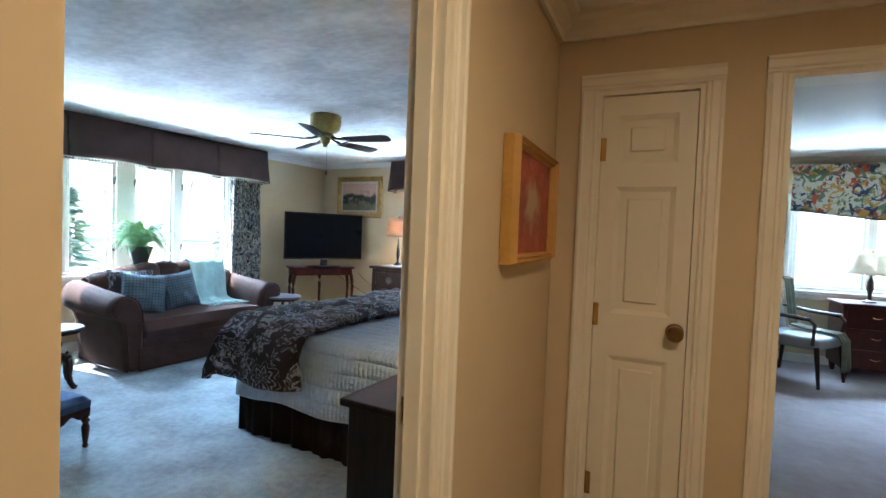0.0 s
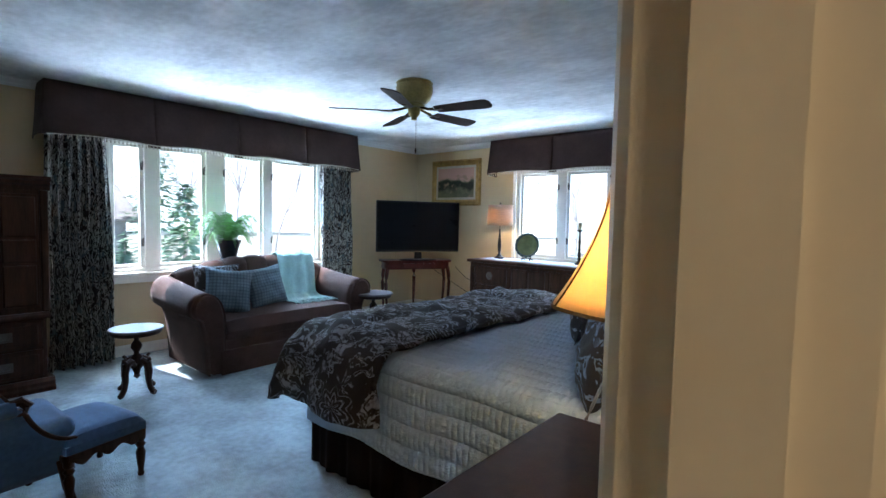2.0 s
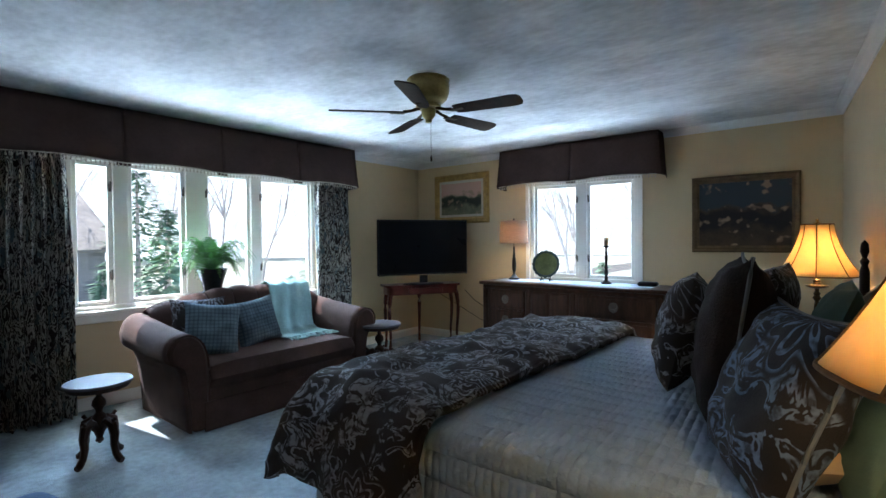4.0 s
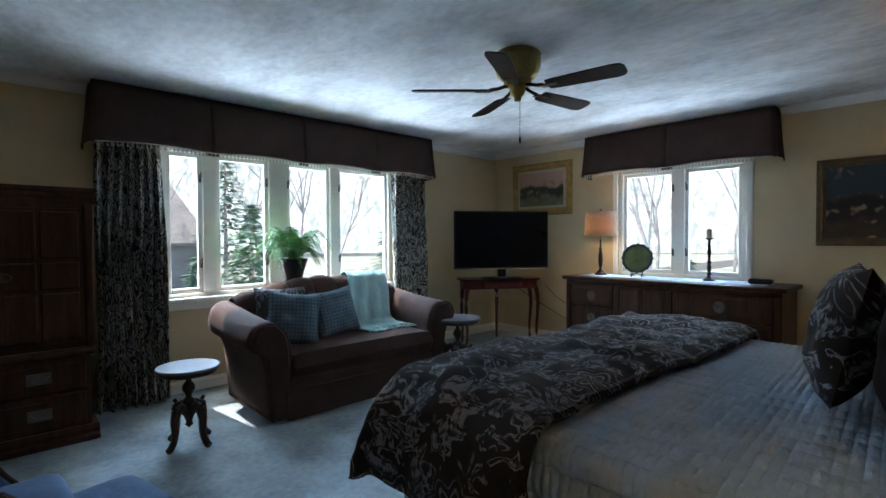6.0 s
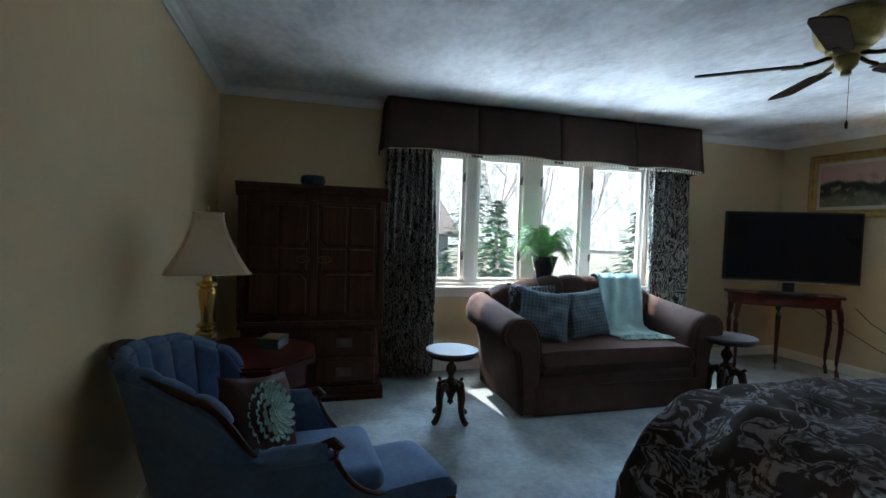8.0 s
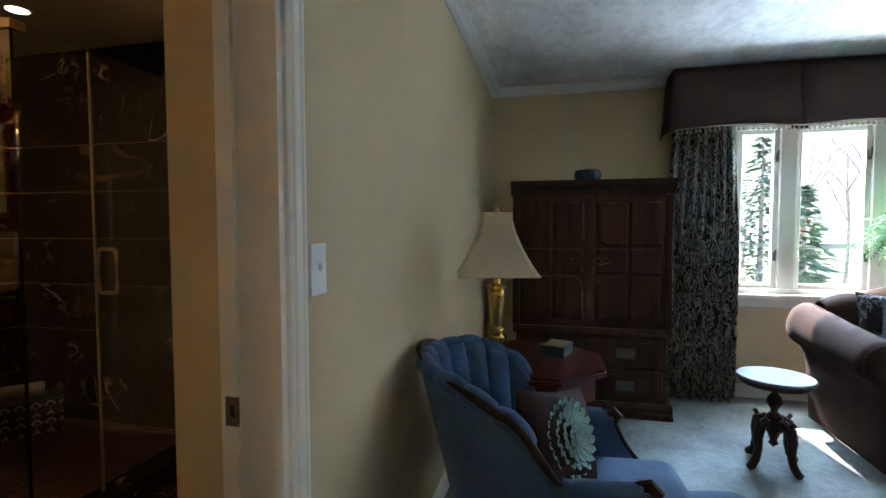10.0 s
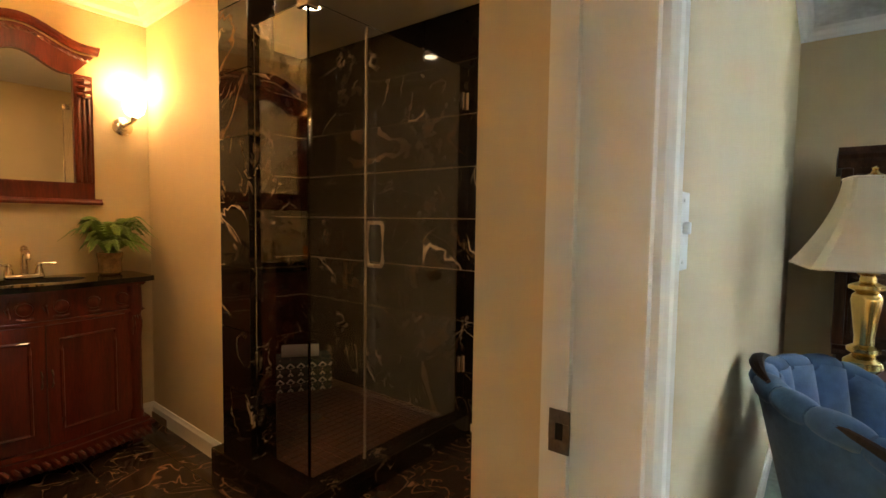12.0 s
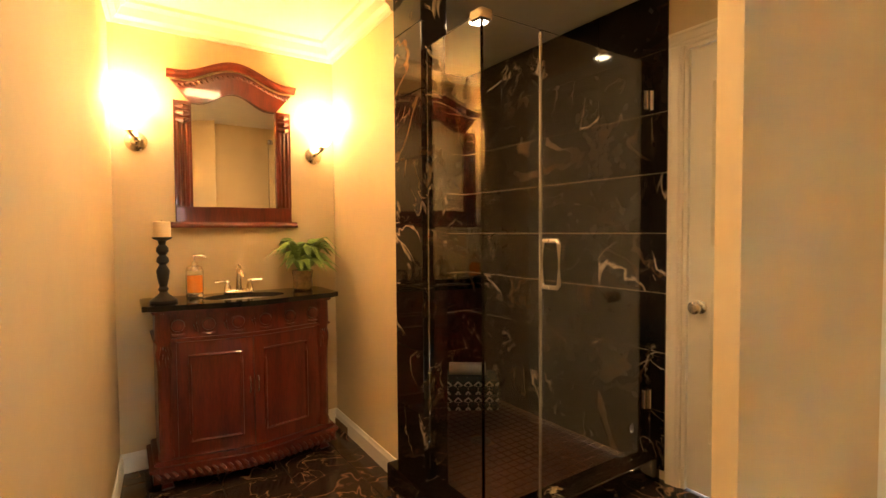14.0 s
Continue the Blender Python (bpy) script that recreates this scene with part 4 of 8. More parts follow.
SH1 = bell_profile(0.208, 0.080, 0.405, 0.712, 10, 1.7)
table_lamp(Matrix.Translation((0.252, 3.81, NSZ)), TURNED, SH1, ABRASS, GLOWSHADE, "lit bedside lamp with an amber bell shade and turned brass base", 2.7, RIBM, 8, color=(1.0, 0.77, 0.44))
table_lamp(Matrix.Translation((-0.01, 6.63, 0.70)), TURNED, SH1, ABRASS, GLOWSHADE, "lit bedside lamp with an amber bell shade on the far nightstand", 3.3, RIBM, 8)
def upright(x, y, z, yaw, lean):
    """A pose for a pillow that faces yaw (degrees from -y) and leans back."""
    return Matrix.Translation((x, y, z)) @ Matrix.Rotation(radians(yaw), 4, "Z") @ Matrix.Rotation(radians(lean), 4, "X")


pillow("pillow", upright(-0.44, 5.22, BT + 0.25, -80, -12), 0.46, 0.48, 0.20, DAMASK, "dark brown damask pillow standing on the bed", 1)
pillow("pillow", upright(-0.20, 4.84, BT + 0.29, -80, -8), 0.52, 0.58, 0.22, BROWNV, "large dark brown velvet pillow with silver piping, standing on the bed", 2, GREYPIPE)
pillow("pillow", upright(-0.05, 4.46, BT + 0.22, -66, -22), 0.50, 0.50, 0.20, DAMASKB, "brown and blue-grey damask pillow propped on the bed", 3, GREYPIPE)
pillow("pillow", upright(-0.18, 5.72, BT + 0.27, -92, -14), 0.62, 0.50, 0.20, DAMASK, "brown damask sham against the headboard", 4)
pillow("pillow", upright(0.18, 4.56, BT + 0.22, -90, -20), 0.60, 0.46, 0.16, GREENP, "sage green pillow against the headboard", 5)
pillow("pillow", upright(0.06, 5.66, BT + 0.22, -90, -20), 0.66, 0.46, 0.16, GREENP, "sage green pillow behind a brown sham", 6)
pillow("pillow", Matrix.Translation((0.09, 4.62, BT + 0.10)) @ Matrix.Rotation(radians(90), 4, "Z") @ Matrix.Rotation(radians(78), 4, "X"), 0.60, 0.42, 0.13, BEIGEP, "beige pillow lying under the propped pillows", 7)


# ---- sofa ----
def build_sofa():
    t = thing("sofa", Matrix.Translation((-3.80, 5.22, 0)), "brown camelback sofa with rolled flaring arms and a tufted back", "sofa")
    L, D = 0.80, 0.45
    bm = B()
    put_box(bm, -D + 0.05, D - 0.02, -L + 0.03, L - 0.03, 0.012, 0.30, 0.03, 2)
    part("base", bm, SOFAM, t, smooth=True)
    bm = B()
    put_box(bm, D - 0.019, D - 0.004, -L + 0.10, L - 0.10, 0.008, 0.215, 0.004)
    put_tube(bm, [(D - 0.006, -L + 0.10, 0.215), (D - 0.006, L - 0.10, 0.215)], 0.005, 6)
    part("skirt", bm, SOFAM, t)

    def cushion(i, j):
        y = (2 * i - 1) * (L - 0.14)
        f = j * 4
        edge = 0.020 * (1 - abs(2 * i - 1) ** 8)
        pts = [(-D + 0.20, 0.30), (D - 0.03, 0.30), (D + 0.005, 0.37), (D - 0.035, 0.445 + edge), (-D + 0.20, 0.455 + edge)]
        k = min(3, int(f))
        p, q = pts[k], pts[k + 1]
        g = f - k
        return (p[0] + (q[0] - p[0]) * g, y, p[1] + (q[1] - p[1]) * g + (0.008 * math.sin(i * math.pi) * math.sin(g * math.pi) if k == 3 else 0))
    bm = B()
    put_grid(bm, 40, 24, cushion)
    part("seat_cushion", bm, SOFAM, t, smooth=True, solid=0.01)
    bm = B()
    for x, z in ((D - 0.028, 0.30), (D - 0.032, 0.452)):
        put_tube(bm, [(x, -L + 0.15, z), (x, L - 0.15, z)], 0.006, 6)
    part("cushion_piping", bm, SOFAM, t, smooth=True)

    # back: deep vertical flutes that spread into a humped, rolled top
    def back(i, j):
        y = (2 * i - 1) * (L - 0.02)
        top = 0.76 + 0.115 * math.cos(min(1.0, abs(y) / (L * 0.98)) * math.pi / 2) ** 1.1
        lobes = abs(math.sin(i * math.pi * 7)) ** 0.6
        if j < 0.6:
            g = j / 0.6
            x = -D + 0.225 - 0.03 * g
            z = 0.36 + (top - 0.04 - 0.36) * g
            tuft = 0.045 * lobes * min(1, g * 1.6) * (1 - 0.45 * math.exp(-((g - 0.62) / 0.10) ** 2))
            return (x + tuft, y, z)
        g = (j - 0.6) / 0.4 * math.pi * 1.15
        r = 0.085 + 0.028 * lobes
        return (-D + 0.110 + r * math.cos(g), y, top - 0.04 + r * math.sin(g) * 0.95)
    bm = B()
    put_grid(bm, 168, 30, back)
    part("backrest", bm, SOFAM, t, smooth=True, solid=0.02)
    bm = B()
    put_box(bm, -D, -D + 0.17, -L + 0.03, L - 0.03, 0.03, 0.72, 0.04, 2)
    part("back_frame", bm, SOFAM, t, smooth=True)
    for k in range(6):
        for z in (0.55, 0.70):
            bm = B()
            put_lathe(bm, [(0.0, 0.010), (0.010, 0.007), (0.014, 0.0)], seg=10, m=Matrix.Translation((-D + 0.222, -L + 0.02 + (2 * L - 0.04) * (k + 1) / 7, z)) @ Matrix.Rotation(radians(90), 4, "Y"))
            part("button", bm, SOFAM, t)
    # arms: each a thick scroll that rolls outwards, its front tapering down to the floor
    for sg in (-1, 1):
        def section(i):
            """The arm's outline across the sofa (out from the middle, up), and its place from back (0) to front (1)."""
            x = -D + 0.04 + i * (2 * D - 0.07)
            rise = 0.075 * (1 - i) ** 1.5
            return x, rise
        prof = [(-0.150, 0.02), (-0.150, 0.40), (-0.135, 0.58), (-0.095, 0.69), (-0.02, 0.755), (0.07, 0.765), (0.145, 0.725), (0.180, 0.65), (0.165, 0.575), (0.115, 0.535), (0.070, 0.50), (0.045, 0.40), (0.020, 0.22), (0.005, 0.02)]

        def arm(i, j):
            x, rise = section(i)
            k = j * (len(prof) - 1)
            q = min(len(prof) - 2, int(k))
            f = k - q
            a0, a1 = prof[max(0, q - 1)], prof[q]
            b0, b1 = prof[q + 1], prof[min(len(prof) - 1, q + 2)]
            def spl(c):
                return 0.5 * (2 * a1[c] + (b0[c] - a0[c]) * f + (2 * a0[c] - 5 * a1[c] + 4 * b0[c] - b1[c]) * f * f + (3 * a1[c] - a0[c] - 3 * b0[c] + b1[c]) * f ** 3)
            dy, z = spl(0), spl(1)
            if z > 0.45:
                z = 0.45 + (z - 0.45) * (0.86 + rise / 0.30)
            swell = 1 + 0.05 * math.sin(i * math.pi)
            return (x, sg * (L + dy * swell * 0.86 - 0.015), z - (0.02 if z > 0.45 else 0.0))
        bm = B()
        put_grid(bm, 12, 52, arm)
        a_ = part("arm", bm, SOFAM, t, smooth=True, solid=0.012)
        bm = B()
        pts = [(arm(1, k / 40)[1], arm(1, k / 40)[2]) for k in range(41)]
        xf = section(1)[0]
        vs0 = [bm.verts.new((xf - 0.002, y, z)) for y, z in pts]
        ins = [(y + (sg * (L - 0.02) - y) * 0.22, z + (0.46 - z) * 0.06) for y, z in pts]
        vs1 = [bm.verts.new((xf + 0.022, y, z)) for y, z in ins]
        for p, q in zip(range(40), range(1, 41)):
            bm.faces.new((vs0[p], vs0[q], vs1[q], vs1[p]) if sg > 0 else (vs0[q], vs0[p], vs1[p], vs1[q]))
        bm.faces.new(vs1 if sg > 0 else vs1[::-1])
        part("arm_front", bm, SOFAM, a_, smooth=False)
        bm = B()
        put_tube(bm, [(xf + 0.006, y, z) for y, z in pts], 0.006, 6)
        part("piping", bm, SOFAM, a_, smooth=True)
    return t


build_sofa()
pillow("pillow", Matrix.Translation((-3.69, 4.74, 0.665)) @ Matrix.Rotation(radians(74), 4, "Z") @ Matrix.Rotation(radians(7), 4, "Y") @ Matrix.Rotation(radians(-16), 4, "X"), 0.42, 0.42, 0.15, PLAID, "blue-grey plaid pillow on the brown sofa", 11)
pillow("pillow", Matrix.Translation((-3.76, 5.15, 0.665)) @ Matrix.Rotation(radians(96), 4, "Z") @ Matrix.Rotation(radians(-6), 4, "Y") @ Matrix.Rotation(radians(-16), 4, "X"), 0.42, 0.40, 0.15, PLAID, "blue-grey plaid pillow leaning on the sofa back", 12)
pillow("pillow", Matrix.Translation((-3.88, 4.72, 0.70)) @ Matrix.Rotation(radians(70), 4, "Z") @ Matrix.Rotation(radians(-10), 4, "X"), 0.40, 0.40, 0.15, DAMASK, "dark damask pillow behind the plaid pillows", 13)


def build_throw():
    t = thing("throw_blanket", Matrix.Identity(4), "pale aqua knitted throw hanging over the sofa back", "blanket")
    path = [(-4.22, 0.55), (-4.23, 0.80), (-4.20, 0.92), (-4.12, 0.955), (-4.04, 0.92), (-3.98, 0.78), (-3.95, 0.62), (-3.90, 0.52), (-3.82, 0.485), (-3.66, 0.488)]
    bm = B()

    def fn(i, j):
        k = i * (len(path) - 1)
        a, f = path[min(int(k), len(path) - 2)], k - min(int(k), len(path) - 2)
        b = path[min(int(k), len(path) - 2) + 1]
        y = 5.42 + 0.40 * j + 0.03 * math.sin(i * 5) + (j - 0.5) * 0.06 * i
        w = 0.010 * math.sin(j * 19 + i * 3) + 0.008 * noise.noise(Vector((i * 6, j * 6, 0)))
        return (a[0] + (b[0] - a[0]) * f + w + 0.012, y, a[1] + (b[1] - a[1]) * f + w * 0.6 + 0.012)
    put_grid(bm, 50, 40, fn)
    part("cloth", bm, THROW, t, smooth=True, solid=0.010)
    rnd = random.Random(4)
    bm = B()
    for k in range(46):
        y = 5.40 + 0.45 * k / 45
        pts = [(-3.67, y, 0.497), (-3.62, y + rnd.uniform(-0.02, 0.02), 0.492 + rnd.uniform(0, 0.015)), (-3.57 + rnd.uniform(-0.02, 0.02), y + rnd.uniform(-0.03, 0.03), 0.488)]
        put_tube(bm, pts, 0.005, 5)
    part("fringe", bm, THROW, t, kind="stuff")


build_throw()


# ---- window dressing ----
BEADM = mat("cream_bead_trim", (0.50, 0.46, 0.38), 0.8, var=0.2, scale=60)


def valance(m, w, drop, depth, splits, label):
    """m: lower left corner of the front face, x along the window, y towards the wall."""
    t = thing("valance", m, label, "valance")
    edges = [0.0] + list(splits) + [w]
    for a, b in zip(edges, edges[1:]):
        bm = B()

        def fn(i, j):
            x = a + (b - a) * i
            flare = 0.030 * (1 - j) ** 1.5
            swag = 0.020 * math.sin(math.pi * i) * (1 - j) ** 2
            edge = 0.012 * ((1 - min(1, i * 14)) + (1 - min(1, (1 - i) * 14)))
            xo = (-0.03 * (1 - j) if a == 0 and i == 0 else 0) + (0.03 * (1 - j) if b == w and i == 1 else 0)
            return (x + xo, -flare + edge - 0.004 * math.sin(i * 9) * (1 - j), drop * j + swag - 0.0)
        put_grid(bm, 28, 8, fn)
        part("panel", bm, TAUPE, t, smooth=True, solid=0.006)
    for s in splits:
        bm = B()
        put_box(bm, s - 0.05, s + 0.05, 0.012, 0.018, -0.012, drop)
        part("pleat", bm, TAUPE, t)
    for x, sg in ((0, -1), (w, 1)):
        bm = B()

        def side(i, j):
            return (x + sg * (0.03 * (1 - j) + 0.025 * math.sin(i * math.pi) * (1 - j)), -0.03 * (1 - j) ** 1.5 * (1 - i) + depth * i, drop * j - 0.02 * (1 - j) * i)
        put_grid(bm, 10, 6, side)
        part("return", bm, TAUPE, t, smooth=True, solid=0.006)
    bm = B()
    put_box(bm, 0.0, w, 0.006, depth, drop - 0.02, drop)
    part("board", bm, TAUPE, t)
    bm = B()
    n = int(w / 0.030)
    for k in range(n):
        x = (k + 0.5) * w / n
        a, b = [(p, q) for p, q in zip(edges, edges[1:]) if p <= x <= q][0]
        z = 0.020 * math.sin(math.pi * (x - a) / (b - a))
        put_lathe(bm, [(0.003, z), (0.003, z - 0.012), (0.008, z - 0.020), (0.006, z - 0.030), (0.0, z - 0.033)], x, -0.030, 6)
    put_tube(bm, [(w * k / 60, -0.033, 0.004 + 0.020 * math.sin(math.pi * ((w * k / 60) - [p for p, q in zip(edges, edges[1:]) if p <= w * k / 60 + 1e-6 <= q + 1e-3][-1]) / max(0.1, (edges[1] - edges[0])))) for k in range(61)], 0.005, 5)
    part("bead_fringe", bm, BEADM, t, kind="stuff")
    return t


valance(turn((-4.31, 3.575), 90, 1.965), 3.165, 0.44, 0.28, [0.79, 1.59, 2.40], "long brown box-pleated valance with bead fringe over the wide window")
valance(turn((-3.085, 7.975), 0, 1.965), 1.81, 0.44, 0.20, [0.90], "brown box-pleated valance with a bead fringe over the small window")


def curtain(y0, y1, label, x=-4.46, folds=7, spill=0.0):
    t = thing("curtain", Matrix.Translation((x, (y0 + y1) / 2, 0)), label, "curtain", "curtains at the wide window")
    w = (y1 - y0)
    bm = B()

    def fn(i, j):
        wide = 1 + spill * (1 - j) ** 1.5
        amp = 0.045 + 0.02 * (1 - j)
        ph = i * folds * 2 * math.pi
        return (amp * math.sin(ph + 0.6 * math.sin(j * 5)) + 0.012 * noise.noise(Vector((i * 9, j * 4, 1))) + 0.05 * (1 - j) * spill,
                (i - 0.5) * w * wide + spill * 0.12 * (1 - j) * w + 0.012 * math.sin(ph * 2) + 0.01 * math.sin(j * 7 + i * 4), 0.015 + 2.22 * j)
    put_grid(bm, 150, 30, fn)
    part("cloth", bm, CURTM, t, smooth=True, solid=0.004)
    bm = B()
    put_tube(bm, [(0, -w * 0.55, 2.25), (0, w * 0.55, 2.25)], 0.012, 8)
    part("rod", bm, PEWTER, t)


curtain(3.60, 4.03, "dark printed curtain with pale branches, gathered beside the armoire", spill=0.14)
curtain(6.29, 6.77, "dark printed curtain with pale branches, gathered near the corner", spill=0.02)


# ---- armoire ----
def build_armoire():
    t = thing("armoire", Matrix.Translation((-3.99, 2.47, 0)), "tall dark oak armoire with panelled doors and a brass escutcheon, closed", "armoire")
    W, D, H = 1.05, 0.56, 1.61
    bm = B()
    put_box(bm, -D, -0.022, 0.025, W - 0.025, 0.09, H - 0.09)
    body = part("body", bm, OAK, t)
    bm = B()
    put_prism(bm, [(-D, H - 0.1), (-0.02, H - 0.1), (-0.012, H - 0.07), (0.006, H - 0.055), (0.012, H - 0.035), (0.032, H - 0.022), (0.036, H), (-D, H)], -0.015, W + 0.015, "y")
    part("cornice", bm, OAK, t)
    bm = B()
    put_prism(bm, [(-D, 0), (0.034, 0), (0.034, 0.03), (0.018, 0.045), (0.018, 0.07), (0.0, 0.095), (-D, 0.095)], -0.012, W + 0.012, "y")
    part("plinth", bm, OAK, t)
    bm = B()
    put_prism(bm, [(-D, 0.55), (0.006, 0.55), (0.018, 0.565), (0.018, 0.58), (0.0, 0.60), (-D, 0.60)], 0.005, W - 0.005, "y")
    part("waist_moulding", bm, OAK, t)
    # doors with six raised panels each
    for side in (0, 1):
        y0, y1 = (0.06, W / 2 - 0.03) if side == 0 else (W / 2 + 0.03, W - 0.06)
        bm = B()
        put_box(bm, -0.020, -0.004, y0, y1, 0.635, H - 0.13, 0.004)
        d = part("door", bm, OAK, t)
        cw = (y1 - y0 - 0.045) / 2
        rows = [(0.655, 0.955), (0.975, 1.145), (1.165, H - 0.15)]
        for c in (0, 1):
            for r, (a, b) in enumerate(rows):
                bm = B()
                ya = y0 + 0.015 + c * (cw + 0.015)
                inner = (c == 1) if side == 0 else (c == 0)
                cut = 0.045 if (inner and r != 1) else 0.006
                z_lo, z_hi = a, b
                pts = [(ya, z_lo), (ya + cw, z_lo), (ya + cw, z_hi), (ya, z_hi)]
                if inner and r == 0:
                    pts = [(ya, z_lo), (ya + cw, z_lo), (ya + cw, z_hi - (cut if side == 0 else 0)), (ya + cw - (cut if side == 0 else 0), z_hi), (ya + (cut if side else 0), z_hi), (ya, z_hi - (cut if side else 0))]
                if inner and r == 2:
                    pts = [(ya + (cut if side else 0), z_lo), (ya + cw - (cut if side == 0 else 0), z_lo), (ya + cw, z_lo + (cut if side == 0 else 0)), (ya + cw, z_hi), (ya, z_hi), (ya, z_lo + (cut if side else 0))]
                clean = []
                for p in pts:
                    if not clean or (abs(p[0] - clean[-1][0]) + abs(p[1] - clean[-1][1])) > 1e-4:
                        clean.append(p)
                if abs(clean[0][0] - clean[-1][0]) + abs(clean[0][1] - clean[-1][1]) < 1e-4:
                    clean.pop()
                put_prism(bm, clean, -0.004, 0.010, "x")
                bmesh.ops.bevel(bm, geom=[e for e in bm.edges if all(v.co.x > 0.005 for v in e.verts)], offset=0.009, segments=1, affect="EDGES")
                part("panel", bm, OAK, d)
        bm = B()
        yc = W / 2 - 0.075 if side == 0 else W / 2 + 0.075
        put_tube(bm, [(0.018, yc + 0.05 * math.cos(a), 1.06 + 0.024 * math.sin(a)) for a in [2 * math.pi * k / 20 for k in range(21)]], 0.0055, 6)
        put_box(bm, -0.002, 0.012, yc - 0.016, yc + 0.016, 1.045, 1.075, 0.004)
        part("escutcheon", bm, ABRASS, d)
    bm = B()
    put_box(bm, -0.020, 0.006, W / 2 - 0.03, W / 2 + 0.03, 0.635, H - 0.11, 0.006)
    part("centre_stile", bm, OAK, t)
    for y in (0.0, W - 0.05):
        bm = B()
        put_box(bm, -0.03, 0.004, y, y + 0.05, 0.60, H - 0.1, 0.01, 2)
        part("pilaster", bm, OAK, t)
    for z0, z1 in ((0.11, 0.32), (0.335, 0.54)):
        bm = B()
        put_box(bm, -0.02, 0.002, 0.05, W - 0.05, z0, z1, 0.008)
        dr = part("drawer", bm, OAK, t)
        for ya, yb in ((0.08, W / 2 - 0.03), (W / 2 + 0.03, W - 0.08)):
            bm = B()
            put_box(bm, 0.002, 0.011, ya, yb, z0 + 0.03, z1 - 0.03, 0.008)
            part("panel", bm, OAK, dr)
            bm = B()
            yc, zc = (ya + yb) / 2, (z0 + z1) / 2
            put_box(bm, 0.011, 0.014, yc - 0.06, yc + 0.06, zc - 0.035, zc + 0.035, 0.004)
            put_tube(bm, [(0.014, yc - 0.045, zc + 0.012), (0.035, yc - 0.03, zc - 0.014), (0.035, yc + 0.03, zc - 0.014), (0.014, yc + 0.045, zc + 0.012)], 0.005, 6)
            part("handle", bm, PEWTER, dr)


build_armoire()
BOWLM = mat("dark_blue_glazed_bowl", (0.015, 0.035, 0.06), 0.2, var=0.4, scale=20)
bm = B()
put_lathe(bm, [(0.05, 0), (0.085, 0.015), (0.095, 0.045), (0.085, 0.078), (0.078, 0.082), (0.075, 0.075), (0.085, 0.045), (0.05, 0.02), (0, 0.018)], seg=28)
solo("bowl", bm, BOWLM, "small dark blue glazed bowl on top of the armoire", "bowl", at=Matrix.Translation((-4.15, 2.98, 1.61)), smooth=True)


# ---- dresser ----
def build_dresser():
    t = thing("dresser", Matrix.Translation((-3.09, 7.56, 0)), "long dark oak dresser with panelled doors and carved pulls", "dresser")
    W, D, H = 1.99, 0.54, 0.87
    bm = B()
    put_box(bm, 0.02, W - 0.02, 0.024, D, 0.08, H - 0.04)
    part("body", bm, OAK, t)
    bm = B()
    put_box(bm, -0.02, W + 0.02, -0.02, D, H - 0.038, H, 0.012, 2)
    part("top", bm, OAK, t)
    bm = B()
    put_prism(bm, [(-0.015, 0), (D, 0), (D, 0.085), (0.01, 0.085), (-0.002, 0.06), (-0.015, 0.05)], 0.0, W, "x")
    part("plinth", bm, OAK, t)
    bm = B()
    put_box(bm, 0.02, W - 0.02, 0.006, 0.024, H - 0.075, H - 0.04, 0.006)
    part("frieze", bm, OAK, t)
    for x in (0.02, 0.565, 1.075, W - 0.075):
        bm = B()
        put_box(bm, x, x + 0.055, 0.002, 0.024, 0.09, H - 0.08, 0.008)
        part("pilaster", bm, OAK, t)

    def pull(x, z, parent):
        bm = B()
        pts = [(x - 0.05, z), (x - 0.03, z + 0.04), (x, z + 0.05), (x + 0.03, z + 0.04), (x + 0.05, z), (x + 0.03, z - 0.04), (x, z - 0.055), (x - 0.03, z - 0.04)]
        put_prism(bm, pts, -0.004, 0.0, "y")
        put_tube(bm, [(x - 0.035, -0.006, z + 0.012), (x - 0.022, -0.024, z - 0.02), (x + 0.022, -0.024, z - 0.02), (x + 0.035, -0.006, z + 0.012)], 0.005, 6)
        part("handle", bm, PEWTER, parent)
    for x0, x1 in ((0.085, 0.555), (1.14, 1.905)):
        for z0, z1 in ((0.10, 0.33), (0.345, 0.56), (0.575, 0.785)):
            bm = B()
            put_box(bm, x0, x1, 0.004, 0.022, z0, z1, 0.006)
            dr = part("drawer", bm, OAK, t)
            bm = B()
            put_box(bm, x0 + 0.03, x1 - 0.03, -0.003, 0.004, z0 + 0.03, z1 - 0.03, 0.006)
            part("panel", bm, OAK, dr)
            pull((x0 + x1) / 2, (z0 + z1) / 2, dr)
    for x0, x1 in ((0.625, 0.845), (0.855, 1.07)):
        bm = B()
        put_box(bm, x0, x1, 0.004, 0.022, 0.10, 0.785, 0.006)
        dr = part("door", bm, OAK, t)
        for a, b in ((0.12, 0.42), (0.45, 0.765)):
            bm = B()
            put_box(bm, x0 + 0.02, x1 - 0.02, -0.006, 0.004, a, b, 0.010)
            part("panel", bm, OAK, dr)


